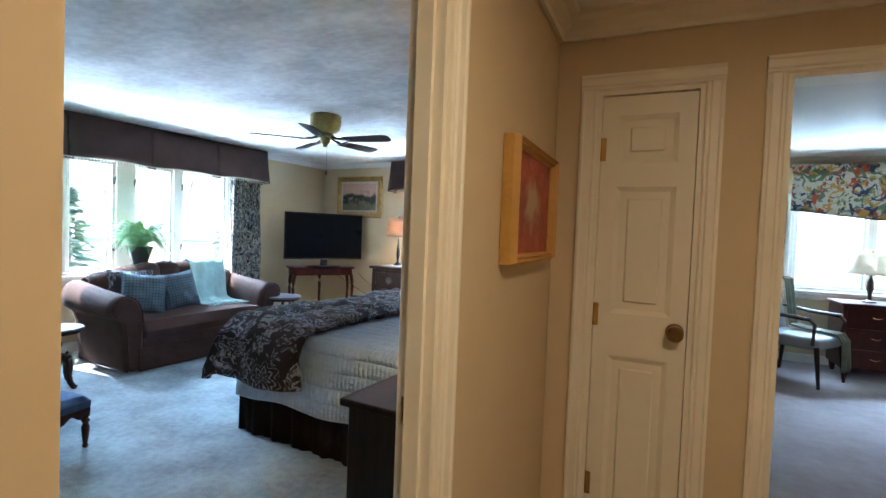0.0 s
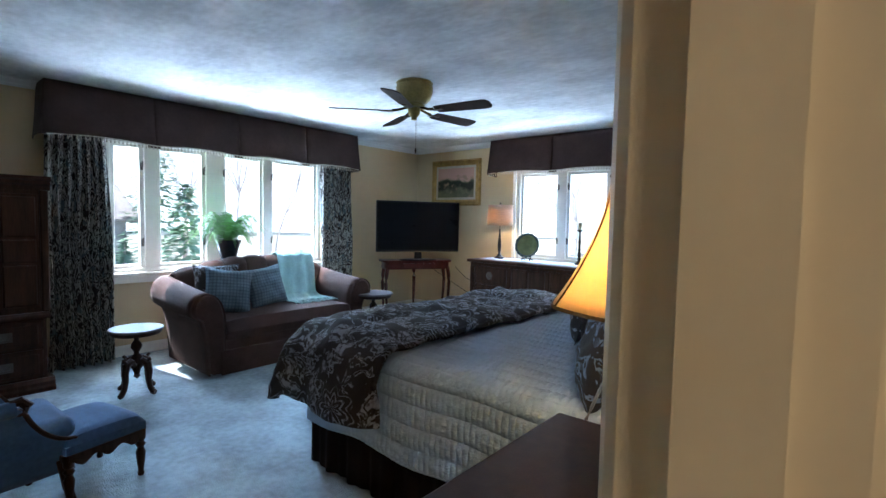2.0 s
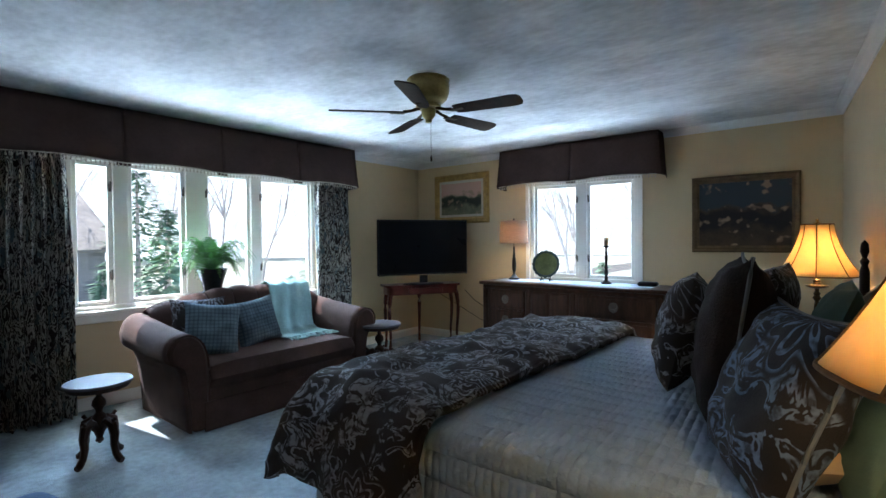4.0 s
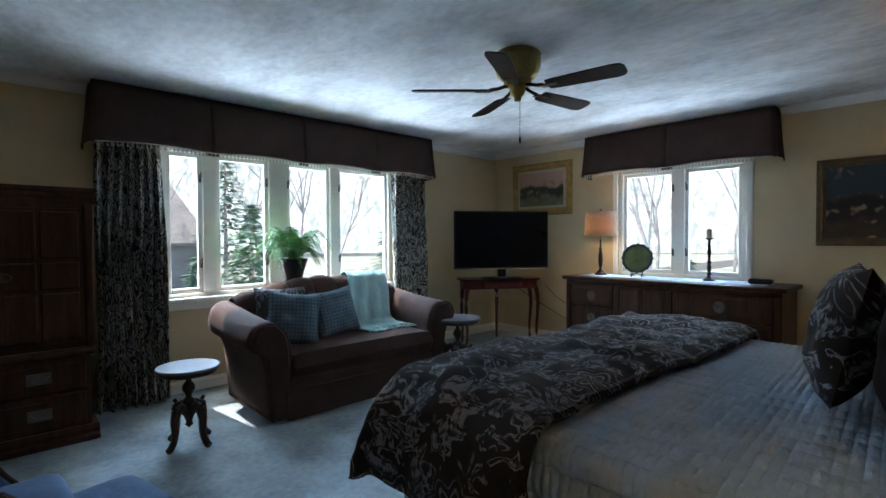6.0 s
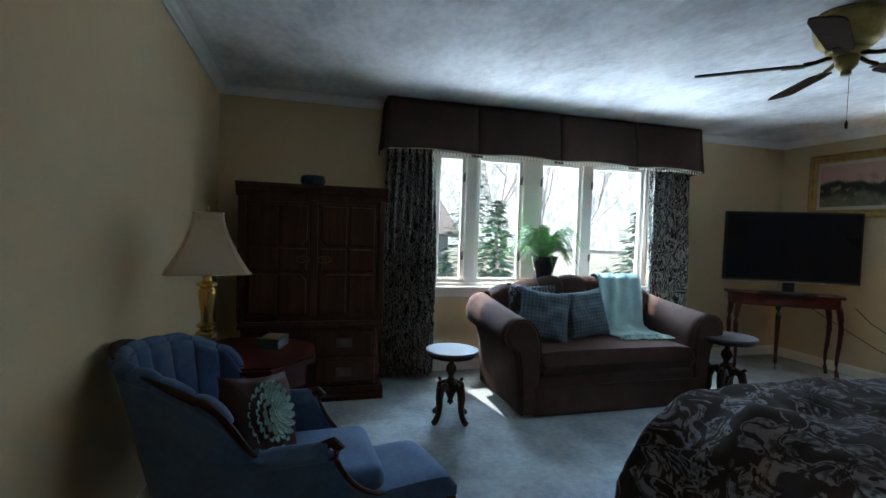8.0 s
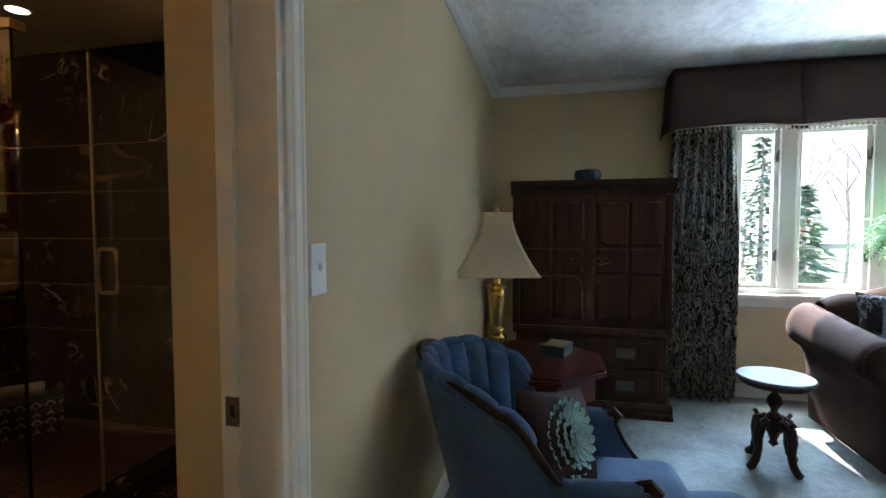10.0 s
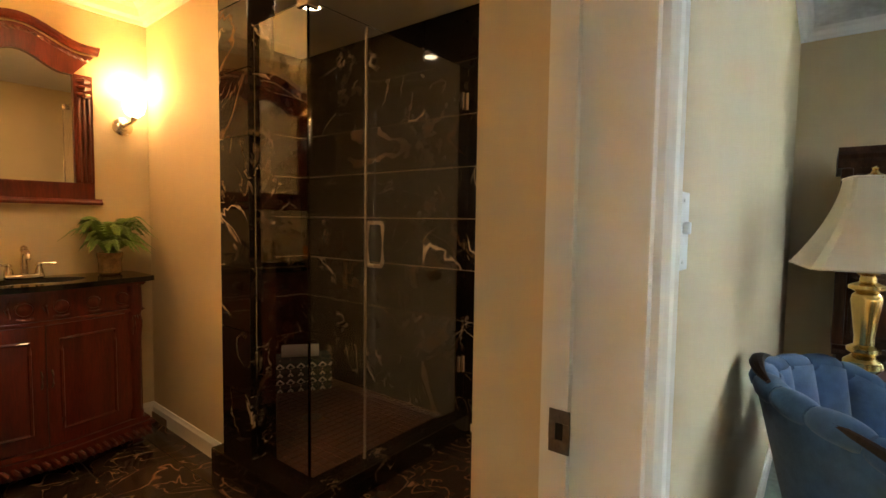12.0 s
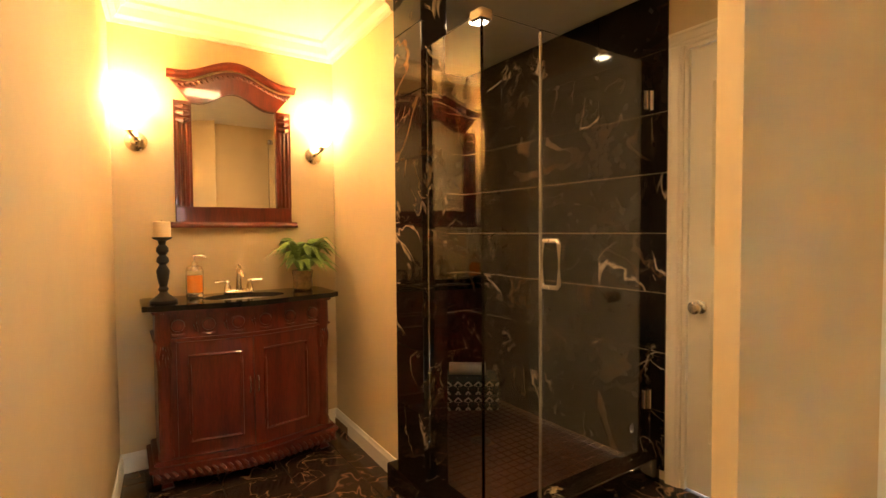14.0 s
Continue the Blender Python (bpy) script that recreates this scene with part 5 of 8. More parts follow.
build_dresser()
RUNM = mat("pale_blue_runner_cloth", (0.42, 0.46, 0.54), 0.8, var=0.12, scale=14, bump=0.2, bscale=200)
bm = B()
put_grid(bm, 60, 12, lambda i, j: (-2.98 + 1.72 * i, 7.66 + 0.34 * j, 0.8735 + 0.0015 * math.sin(i * 40) * math.sin(j * 6)))
solo("table_runner", bm, RUNM, "pale blue cloth runner along the dresser top", "table runner", solid=0.003)
RZ = 0.877
TURNED3 = [(0.062, 0), (0.064, 0.014), (0.045, 0.024), (0.028, 0.04), (0.022, 0.05), (0.012, 0.07), (0.020, 0.10), (0.026, 0.16), (0.020, 0.24), (0.012, 0.27), (0.020, 0.285), (0.010, 0.30), (0.010, 0.38)]
table_lamp(Matrix.Translation((-2.83, 7.86, RZ)) @ Matrix.Diagonal((1, 1, 1.0, 1)), TURNED3, [(0.165, 0.42), (0.163, 0.50), (0.158, 0.60), (0.155, 0.68)], BLACKM, LINEN,
           "lit lamp with a rust linen drum shade on the oak dresser", 2.4, None, 0, False, 20, ABRASS)


def build_plate():
    t = thing("plate", Matrix.Translation((-2.41, 7.84, RZ)) @ Matrix.Rotation(radians(12), 4, "Z"), "large green glazed plate with a scalloped dark rim on an easel", "plate")
    m = Matrix.Translation((0, 0.0, 0.185)) @ Matrix.Rotation(radians(78), 4, "X")
    g = mat("yellow_green_glaze", (0.17, 0.19, 0.075), 0.25, var=0.3, scale=9)
    bm = B()
    put_lathe(bm, [(0.0, 0.0), (0.09, 0.002), (0.125, 0.012), (0.128, 0.007), (0.09, -0.006), (0.0, -0.008)], seg=40, m=m)
    part("dish", bm, g, t, smooth=True)
    bm = B()
    tmp = B()
    for k in range(40):
        a, b = 2 * math.pi * k / 40, 2 * math.pi * (k + 1) / 40
        ro = [0.152 + 0.006 * math.cos(a * 16), 0.152 + 0.006 * math.cos(b * 16)]
        vs = [tmp.verts.new(p) for p in ((0.125 * math.cos(a), 0.125 * math.sin(a), 0.012), (0.125 * math.cos(b), 0.125 * math.sin(b), 0.012), (ro[1] * math.cos(b), ro[1] * math.sin(b), 0.022), (ro[0] * math.cos(a), ro[0] * math.sin(a), 0.022))]
        tmp.faces.new(vs)
    bmesh.ops.remove_doubles(tmp, verts=tmp.verts[:], dist=0.0005)
    tmp.transform(m)
    join(bm, tmp)
    part("rim", bm, mat("dark_green_rim", (0.03, 0.06, 0.05), 0.3, var=0.3, scale=30), t, smooth=True, solid=0.005)
    bm = B()
    for s in (-0.05, 0.05):
        put_tube(bm, [(s, 0.07, 0.0), (s, -0.01, 0.03), (s, -0.05, 0.012), (s, -0.06, 0.035)], 0.006, 6)
        put_tube(bm, [(s, -0.01, 0.03), (s * 0.5, 0.03, 0.20)], 0.005, 6)
        put_tube(bm, [(s, -0.045, 0.0), (s, -0.04, 0.02)], 0.007, 6)
    put_tube(bm, [(-0.05, -0.01, 0.03), (0.05, -0.01, 0.03)], 0.005, 6)
    part("easel", bm, BLACKM, t)


build_plate()
CANDLEP = [(0.052, 0), (0.054, 0.012), (0.036, 0.024), (0.022, 0.034), (0.014, 0.05), (0.022, 0.065), (0.012, 0.08), (0.018, 0.10), (0.020, 0.13), (0.012, 0.155), (0.022, 0.17), (0.012, 0.185), (0.012, 0.22),
           (0.018, 0.26), (0.011, 0.30), (0.016, 0.315), (0.010, 0.33), (0.012, 0.37), (0.034, 0.385), (0.036, 0.392), (0.0, 0.393)]


def candlestick(m, label, sc=1.0, cr=0.022, ch=0.08, prof=CANDLEP):
    t = thing("candlestick", m, label, "candlestick")
    bm = B()
    put_lathe(bm, [(r * sc, z * sc) for r, z in prof], seg=20)
    part("stick", bm, BLACKM, t, smooth=True)
    z = prof[-1][1] * sc
    bm = B()
    put_lathe(bm, [(cr, z), (cr, z + ch - 0.003), (cr - 0.003, z + ch), (cr * 0.6, z + ch - 0.004), (0, z + ch - 0.005)], seg=20)
    part("candle", bm, IVORY, t, smooth=True)
    bm = B()
    put_tube(bm, [(0, 0, z + ch - 0.006), (0.001, 0, z + ch + 0.008)], 0.0012, 5)
    part("wick", bm, BLACKM, t)


candlestick(Matrix.Translation((-1.745, 7.86, RZ)), "black turned candlestick with a short ivory candle on the dresser")
bm = B()
put_box(bm, -0.09, 0.09, -0.05, 0.05, 0, 0.045, 0.022, 4)
solo("box", bm, BLACKP, "small rounded black box on the dresser", "box", at=Matrix.Translation((-1.33, 7.84, 0.874)), smooth=True)


# ---- television on its table ----
def build_tv():
    turn_tv = math.degrees(math.atan2(0.99, 0.60))
    m = Matrix.Translation((-3.86, 7.445, 0.80)) @ Matrix.Rotation(radians(turn_tv), 4, "Z")
    t = thing("television", m, "flat black television, switched off, on a mahogany table in the corner", "television")
    w = 1.16
    bm = B()
    put_box(bm, -w / 2, w / 2, 0.0, 0.045, 0.115, 0.795, 0.010, 2)
    part("case", bm, BLACKP, t)
    bm = B()
    put_box(bm, -w / 2 + 0.018, w / 2 - 0.018, -0.002, 0.0, 0.142, 0.775)
    part("screen", bm, SCREEN, t)
    bm = B()
    put_prism(bm, [(-w / 2 + 0.01, 0.112), (w / 2 - 0.01, 0.112), (w / 2 - 0.01, 0.122), (0.06, 0.126), (-0.06, 0.126), (-w / 2 + 0.01, 0.122)], -0.008, 0.0, "y")
    part("lower_trim", bm, NICKEL, t)
    bm = B()
    put_box(bm, -0.05, 0.05, 0.01, 0.035, 0.02, 0.13, 0.005)
    part("neck", bm, BLACKP, t)
    bm = B()
    put_lathe(bm, [(0.26, 0.0), (0.26, 0.008), (0.24, 0.018), (0.0, 0.022)], 0, 0.02, 36, squeeze=(1, 0.5))
    part("foot", bm, BLACKP, t, smooth=True)
    t2 = thing("side_table", Matrix.Translation((-3.90, 7.47, 0)) @ Matrix.Rotation(radians(turn_tv), 4, "Z"), "small mahogany table with slender curved legs holding the television", "table")
    bm = B()
    half = [(0.49 * math.cos(a), 0.05 - 0.19 * math.sin(a) * 1.0) for a in [math.pi * k / 24 for k in range(25)]]
    out = [(0.49, 0.22), (0.49, 0.05)] + [(0.49 - 0.06 * (1 - math.cos(a)), 0.05 - 0.15 * math.sin(a)) for a in [math.pi / 2 * k / 6 for k in range(7)]] + \
          [(-0.43 - 0.06 * (math.sin(a)), -0.10 + 0.15 * (1 - math.cos(a))) for a in [math.pi / 2 * k / 6 for k in range(7)]] + [(-0.49, 0.22)]
    put_prism(bm, out, 0.775, 0.80, "z")
    part("tabletop", bm, MAHOG, t2)
    bm = B()
    put_prism(bm, [(x * 0.93, y * 0.9 + 0.005) for x, y in out], 0.68, 0.775, "z")
    part("apron", bm, MAHOG, t2)
    bm = B()
    put_box(bm, -0.22, 0.22, -0.105, -0.09, 0.695, 0.762, 0.004)
    part("drawer", bm, MAHOG, t2)
    for x, y in ((-0.42, -0.04), (0.42, -0.04), (-0.42, 0.18), (0.42, 0.18), (0.0, 0.18)):
        bm = B()
        leg_curve(bm, (x, y, 0.70), (x * 1.02, y, 0.012), (0.05 * (1 if x > 0 else -1 if x < 0 else 0), -0.03, 0), 0.028, 0.012)
        part("leg", bm, MAHOG, t2, smooth=True)
    bm = B()
    put_tube(bm, [(-3.50, 7.80, 0.72), (-3.46, 7.95, 0.58), (-3.36, 8.12, 0.45), (-3.22, 8.17, 0.35)], 0.004, 6)
    put_tube(bm, [(-3.95, 7.75, 0.70), (-3.72, 7.95, 0.50), (-3.50, 8.12, 0.32), (-3.35, 8.17, 0.26)], 0.004, 6)
    solo("power_cable", bm, BLACKP, "thin black cables sagging behind the television table", "cable")


build_tv()


# ---- pictures ----
GILT = mat("old_gilt_frame", (0.42, 0.27, 0.09), 0.38, 0.6, var=0.25, scale=18, bump=0.2, bscale=70, rvar=0.1)
WALNUTG = mat("bronze_wood_frame", (0.13, 0.085, 0.040), 0.45, 0.2, var=0.3, scale=14, bump=0.15, bscale=70)
LINER = mat("linen_liner", (0.55, 0.50, 0.40), 0.8, var=0.06, scale=20, bump=0.2, bscale=200)


def picture(m, w, h, fr, frame_m, art, label, liner=0.0, deep=0.03):
    """m: the lower left corner on the wall, x along, -y into the room."""
    t = thing("picture", m, label, "painting")
    prof = [(0, 0), (0, -deep * 0.6), (fr * 0.25, -deep), (fr * 0.45, -deep * 0.75), (fr * 0.7, -deep * 0.85), (fr * 0.85, -deep * 0.5), (fr, -deep * 0.45), (fr, 0)]
    bm = B()
    corners = [(0, 0, 1, 1), (w, 0, -1, 1), (w, h, -1, -1), (0, h, 1, -1)]
    rings = []
    for x, z, sx, sz in corners:
        rings.append([bm.verts.new((x + sx * a, b - 0.003, z + sz * a)) for a, b in prof])
    for k in range(4):
        a, b = rings[k], rings[(k + 1) % 4]
        for i in range(len(prof)):
            j = (i + 1) % len(prof)
            bm.faces.new((a[i], a[j], b[j], b[i]))
    part("frame", bm, frame_m, t)
    if liner:
        bm = B()
        put_box(bm, fr - 0.002, w - fr + 0.002, -deep * 0.4, -deep * 0.2, fr - 0.002, h - fr + 0.002)
        part("liner", bm, LINER, t)
    bm = B()
    f = fr + liner
    put_box(bm, f - 0.001, w - f + 0.001, -deep * 0.45, -deep * 0.22, f - 0.001, h - f + 0.001)
    part("canvas", bm, art, t)
    return t


ART1 = painting("cottage_landscape_paint", (0.55, 0.33, 0.27), (0.15, 0.15, 0.09), (0.022, 0.028, 0.018), (0.34, 0.24, 0.16))
ART2 = painting("harbour_scene_paint", (0.030, 0.045, 0.060), (0.060, 0.036, 0.022), (0.012, 0.010, 0.011), (0.40, 0.27, 0.18))
ART3 = mat("red_floral_paint", (0.34, 0.075, 0.045), 0.6, var=0.35, scale=9, bump=0.2, bscale=60)
_n, _l, _b = nodes_of(ART3)
_tc = _n.new("ShaderNodeTexCoord")
_mp = _n.new("ShaderNodeMapping")
_mp.inputs["Location"].default_value = (-0.5, 0, -0.55)
_mp.inputs["Scale"].default_value = (2.6, 0.0, 1.7)
_l.new(_tc.outputs["Generated"], _mp.inputs[0])
_t = texnode(ART3, "ShaderNodeTexNoise", 14)
_gr = _n.new("ShaderNodeVectorMath")
_gr.operation = "LENGTH"
_mp.inputs["Location"].default_value = (-1.3, 0, -0.9)
_l.new(_mp.outputs[0], _gr.inputs[0])
_ad = _n.new("ShaderNodeMath")
_ad.operation = "MULTIPLY_ADD"
_ad.inputs[1].default_value = 0.9
_l.new(_t.outputs["Fac"], _ad.inputs[0])
_l.new(_gr.outputs["Value"], _ad.inputs[2])
overlay(ART3, ramped(ART3, _ad.outputs[0], [(0.70, 0.9), (1.0, 0.0)]), (0.46, 0.34, 0.19))
picture(turn((-4.28, YB), 0, 1.565), 0.90, 0.66, 0.085, GILT, ART1, "gilt-framed cottage landscape painting above the television", 0.035, 0.035)
picture(turn((-1.01, YB), 0, 1.20), 0.86, 0.72, 0.065, WALNUTG, ART2, "dark harbour scene in a bronze frame on the tan wall", 0.0, 0.03)
YBOX = mat("ochre_painted_frame", (0.50, 0.27, 0.06), 0.55, var=0.12, scale=8, bump=0.1, bscale=60)
picture(turn(hall(0.385, HV), A_U, 1.295), 0.54, 0.365, 0.028, YBOX, ART3, "red and orange flower painting in a deep ochre frame", 0.0, 0.05)


# ---- ceiling fan ----
FANBRASS = mat("old_yellow_brass", (0.36, 0.29, 0.12), 0.35, 1.0, var=0.25, scale=9, rvar=0.06)


def build_fan():
    t = thing("ceiling_fan", Matrix.Translation((-2.06, 5.44, CEIL)) @ Matrix.Rotation(radians(38.6 + 44), 4, "Z"), "brass ceiling fan with five dark wooden blades, at rest", "ceiling fan")
    bm = B()
    put_lathe(bm, [(0.135, 0.0), (0.145, -0.010), (0.138, -0.025), (0.144, -0.04), (0.141, -0.09), (0.126, -0.135), (0.100, -0.158), (0.070, -0.165), (0.066, -0.175), (0.085, -0.18), (0.085, -0.195), (0.045, -0.20)], seg=36)
    part("motor_housing", bm, FANBRASS, t, smooth=True)
    bm = B()
    put_lathe(bm, [(0.045, -0.198), (0.05, -0.21), (0.045, -0.245), (0.030, -0.265), (0.022, -0.272), (0.022, -0.29), (0.0, -0.295)], seg=28)
    part("switch_housing", bm, FANBRASS, t, smooth=True)
    bl = None
    for k in range(5):
        rot = Matrix.Rotation(2 * math.pi * k / 5, 4, "Z")
        bm = B()
        tmp = B()
        out = [(0.20, -0.048), (0.24, -0.055), (0.60, -0.068), (0.64, -0.058), (0.655, -0.03), (0.655, 0.03), (0.64, 0.058), (0.60, 0.068), (0.24, 0.055), (0.20, 0.048)]
        put_prism(tmp, out, -0.004, 0.004, "z")
        tmp.transform(rot @ Matrix.Translation((0, 0, -0.225)) @ Matrix.Rotation(radians(-12), 4, "X"))
        join(bm, tmp)
        b = part("blade", bm, DARKWOOD, t)
        bm = B()
        tmp = B()
        put_tube(tmp, [(0.06, 0, -0.195), (0.12, 0, -0.215), (0.17, 0, -0.222)], [0.012, 0.010, 0.012], 8)
        put_box(tmp, 0.16, 0.26, -0.03, 0.03, -0.232, -0.226, 0.003)
        tmp.transform(rot)
        join(bm, tmp)
        part("blade_arm", bm, ABRASS, b)
    bm = B()
    put_tube(bm, [(0.02, 0.0, -0.28), (0.021, 0.0, -0.50)], 0.0012, 5)
    part("pull_chain", bm, ABRASS, t)
    bm = B()
    put_lathe(bm, [(0.0, -0.55), (0.006, -0.545), (0.007, -0.52), (0.0, -0.50)], 0.021, 0, 10)
    part("chain_pull", bm, DARKWOOD, t)


build_fan()


# ---- carved stools ----
def stool(m, label):
    t = thing("stool", m, label, "stool", "carved round stools by the sofa")
    bm = B()
    put_lathe(bm, [(0.16, 0.487), (0.185, 0.492), (0.195, 0.505), (0.195, 0.52), (0.205, 0.524)], seg=40)
    part("seat_frame", bm, DARKWOOD, t, smooth=True)
    bm = B()
    put_lathe(bm, [(0.212, 0.524), (0.214, 0.532), (0.208, 0.542), (0.0, 0.545)], seg=40)
    part("tabletop", bm, TOPSTONE, t, smooth=True)
    bm = B()
    put_lathe(bm, [(0.045, 0.487), (0.020, 0.47), (0.018, 0.44), (0.040, 0.41), (0.044, 0.38), (0.024, 0.35), (0.020, 0.33), (0.045, 0.305), (0.05, 0.26), (0.035, 0.20), (0.02, 0.16), (0.028, 0.14), (0.0, 0.115)], seg=20)
    part("pedestal", bm, DARKWOOD, t, smooth=True)
    for k in range(4):
        a = math.pi / 2 * k + 0.5
        bm = B()
        c, s = math.cos(a), math.sin(a)
        pts = [(0.03, 0.24), (0.07, 0.27), (0.11, 0.25), (0.125, 0.19), (0.12, 0.12), (0.135, 0.06), (0.165, 0.025), (0.185, 0.018)]
        put_tube(bm, [(r * c, r * s, z) for r, z in pts], [0.034, 0.032, 0.034, 0.030, 0.025, 0.023, 0.024, 0.021], 8)
        put_tube(bm, [(0.10 * c, 0.10 * s, 0.26), (0.135 * c, 0.135 * s, 0.295), (0.145 * c, 0.145 * s, 0.285)], [0.016, 0.012, 0.008], 6)
        part("leg", bm, DARKWOOD, t, smooth=True)


stool(Matrix.Translation((-3.45, 3.92, 0)) @ Matrix.Diagonal((0.86, 0.86, 0.915, 1)), "carved dark wood stool with a pale stone top by the curtain")
stool(Matrix.Translation((-3.36, 6.20, 0)), "carved dark wood stool with a pale stone top beyond the sofa")


# ---- fern on its stand ----
def fern(parent, z0, r, h, n, seed, droop=1.0, name="frond", material=FERN, wide=0.032):
    rnd = random.Random(seed)
    for k in range(n):
        a = rnd.uniform(0, 2 * math.pi)
        L = r * rnd.uniform(0.6, 1.1)
        up = h * rnd.uniform(0.45, 1.1)
        bm = B()
        pts = []
        for i in range(13):
            f = i / 12
            pts.append(Vector((math.cos(a) * L * f, math.sin(a) * L * f, z0 + up * math.sin(min(1.0, f * 1.15) * math.pi * 0.62) - droop * 0.16 * f ** 3)))
        put_tube(bm, pts, [0.0022 * (1 - 0.6 * i / 12) for i in range(13)], 4)
        for i in range(1, 13):
            p = pts[i]
            d = (pts[i] - pts[i - 1]).normalized()
            sd = d.cross(Vector((0, 0, 1)))
            sd = sd.normalized() if sd.length > 0.05 else Vector((1, 0, 0))
            ln = wide * math.sin(math.pi * (0.12 + 0.84 * i / 12)) * rnd.uniform(0.85, 1.15)
            for sg in (-1, 1):
                for off in (0.0, 0.5):
                    q = p - d * off * (pts[i] - pts[i - 1]).length
                    tip = q + sd * sg * ln + d * ln * 0.35 - Vector((0, 0, ln * 0.25))
                    w = d * 0.0065
                    va = [bm.verts.new(x) for x in (q - w, q + w, tip * 0.4 + (q + w) * 0.6 + d * 0.002, tip, tip * 0.4 + (q - w) * 0.6)]
                    bm.faces.new(va)
        part(name, bm, material, parent)


def build_fern():
    t = thing("plant_stand", Matrix.Translation((-4.30, 5.04, 0)), "dark wooden pedestal plant stand behind the sofa", "plant stand")
    bm = B()
    put_lathe(bm, [(0.15, 0.0), (0.15, 0.02), (0.05, 0.05), (0.03, 0.10), (0.04, 0.30), (0.025, 0.45), (0.04, 0.60), (0.025, 0.78), (0.05, 0.86)], seg=20)
    part("column", bm, DARKWOOD, t, smooth=True)
    bm = B()
    put_lathe(bm, [(0.15, 0.86), (0.165, 0.868), (0.165, 0.880), (0.155, 0.884), (0.0, 0.884)], seg=32)
    part("top", bm, DARKWOOD, t, smooth=True)
    p = thing("potted_fern", Matrix.Translation((-4.30, 5.04, 0.884)), "lush green fern in a dark glazed pot before the window", "potted plant")
    bm = B()
    put_lathe(bm, [(0.07, 0.0), (0.085, 0.01), (0.075, 0.03), (0.10, 0.12), (0.125, 0.20), (0.132, 0.215), (0.120, 0.218), (0.112, 0.19)], seg=32)
    part("pot", bm, PEBBLE, p, smooth=True)
    bm = B()
    put_lathe(bm, [(0.113, 0.188), (0.06, 0.196), (0.0, 0.198)], seg=24)
    part("soil", bm, SOIL, p)
    fern(p, 0.19, 0.38, 0.33, 64, 3, 1.2, wide=0.06)


build_fern()


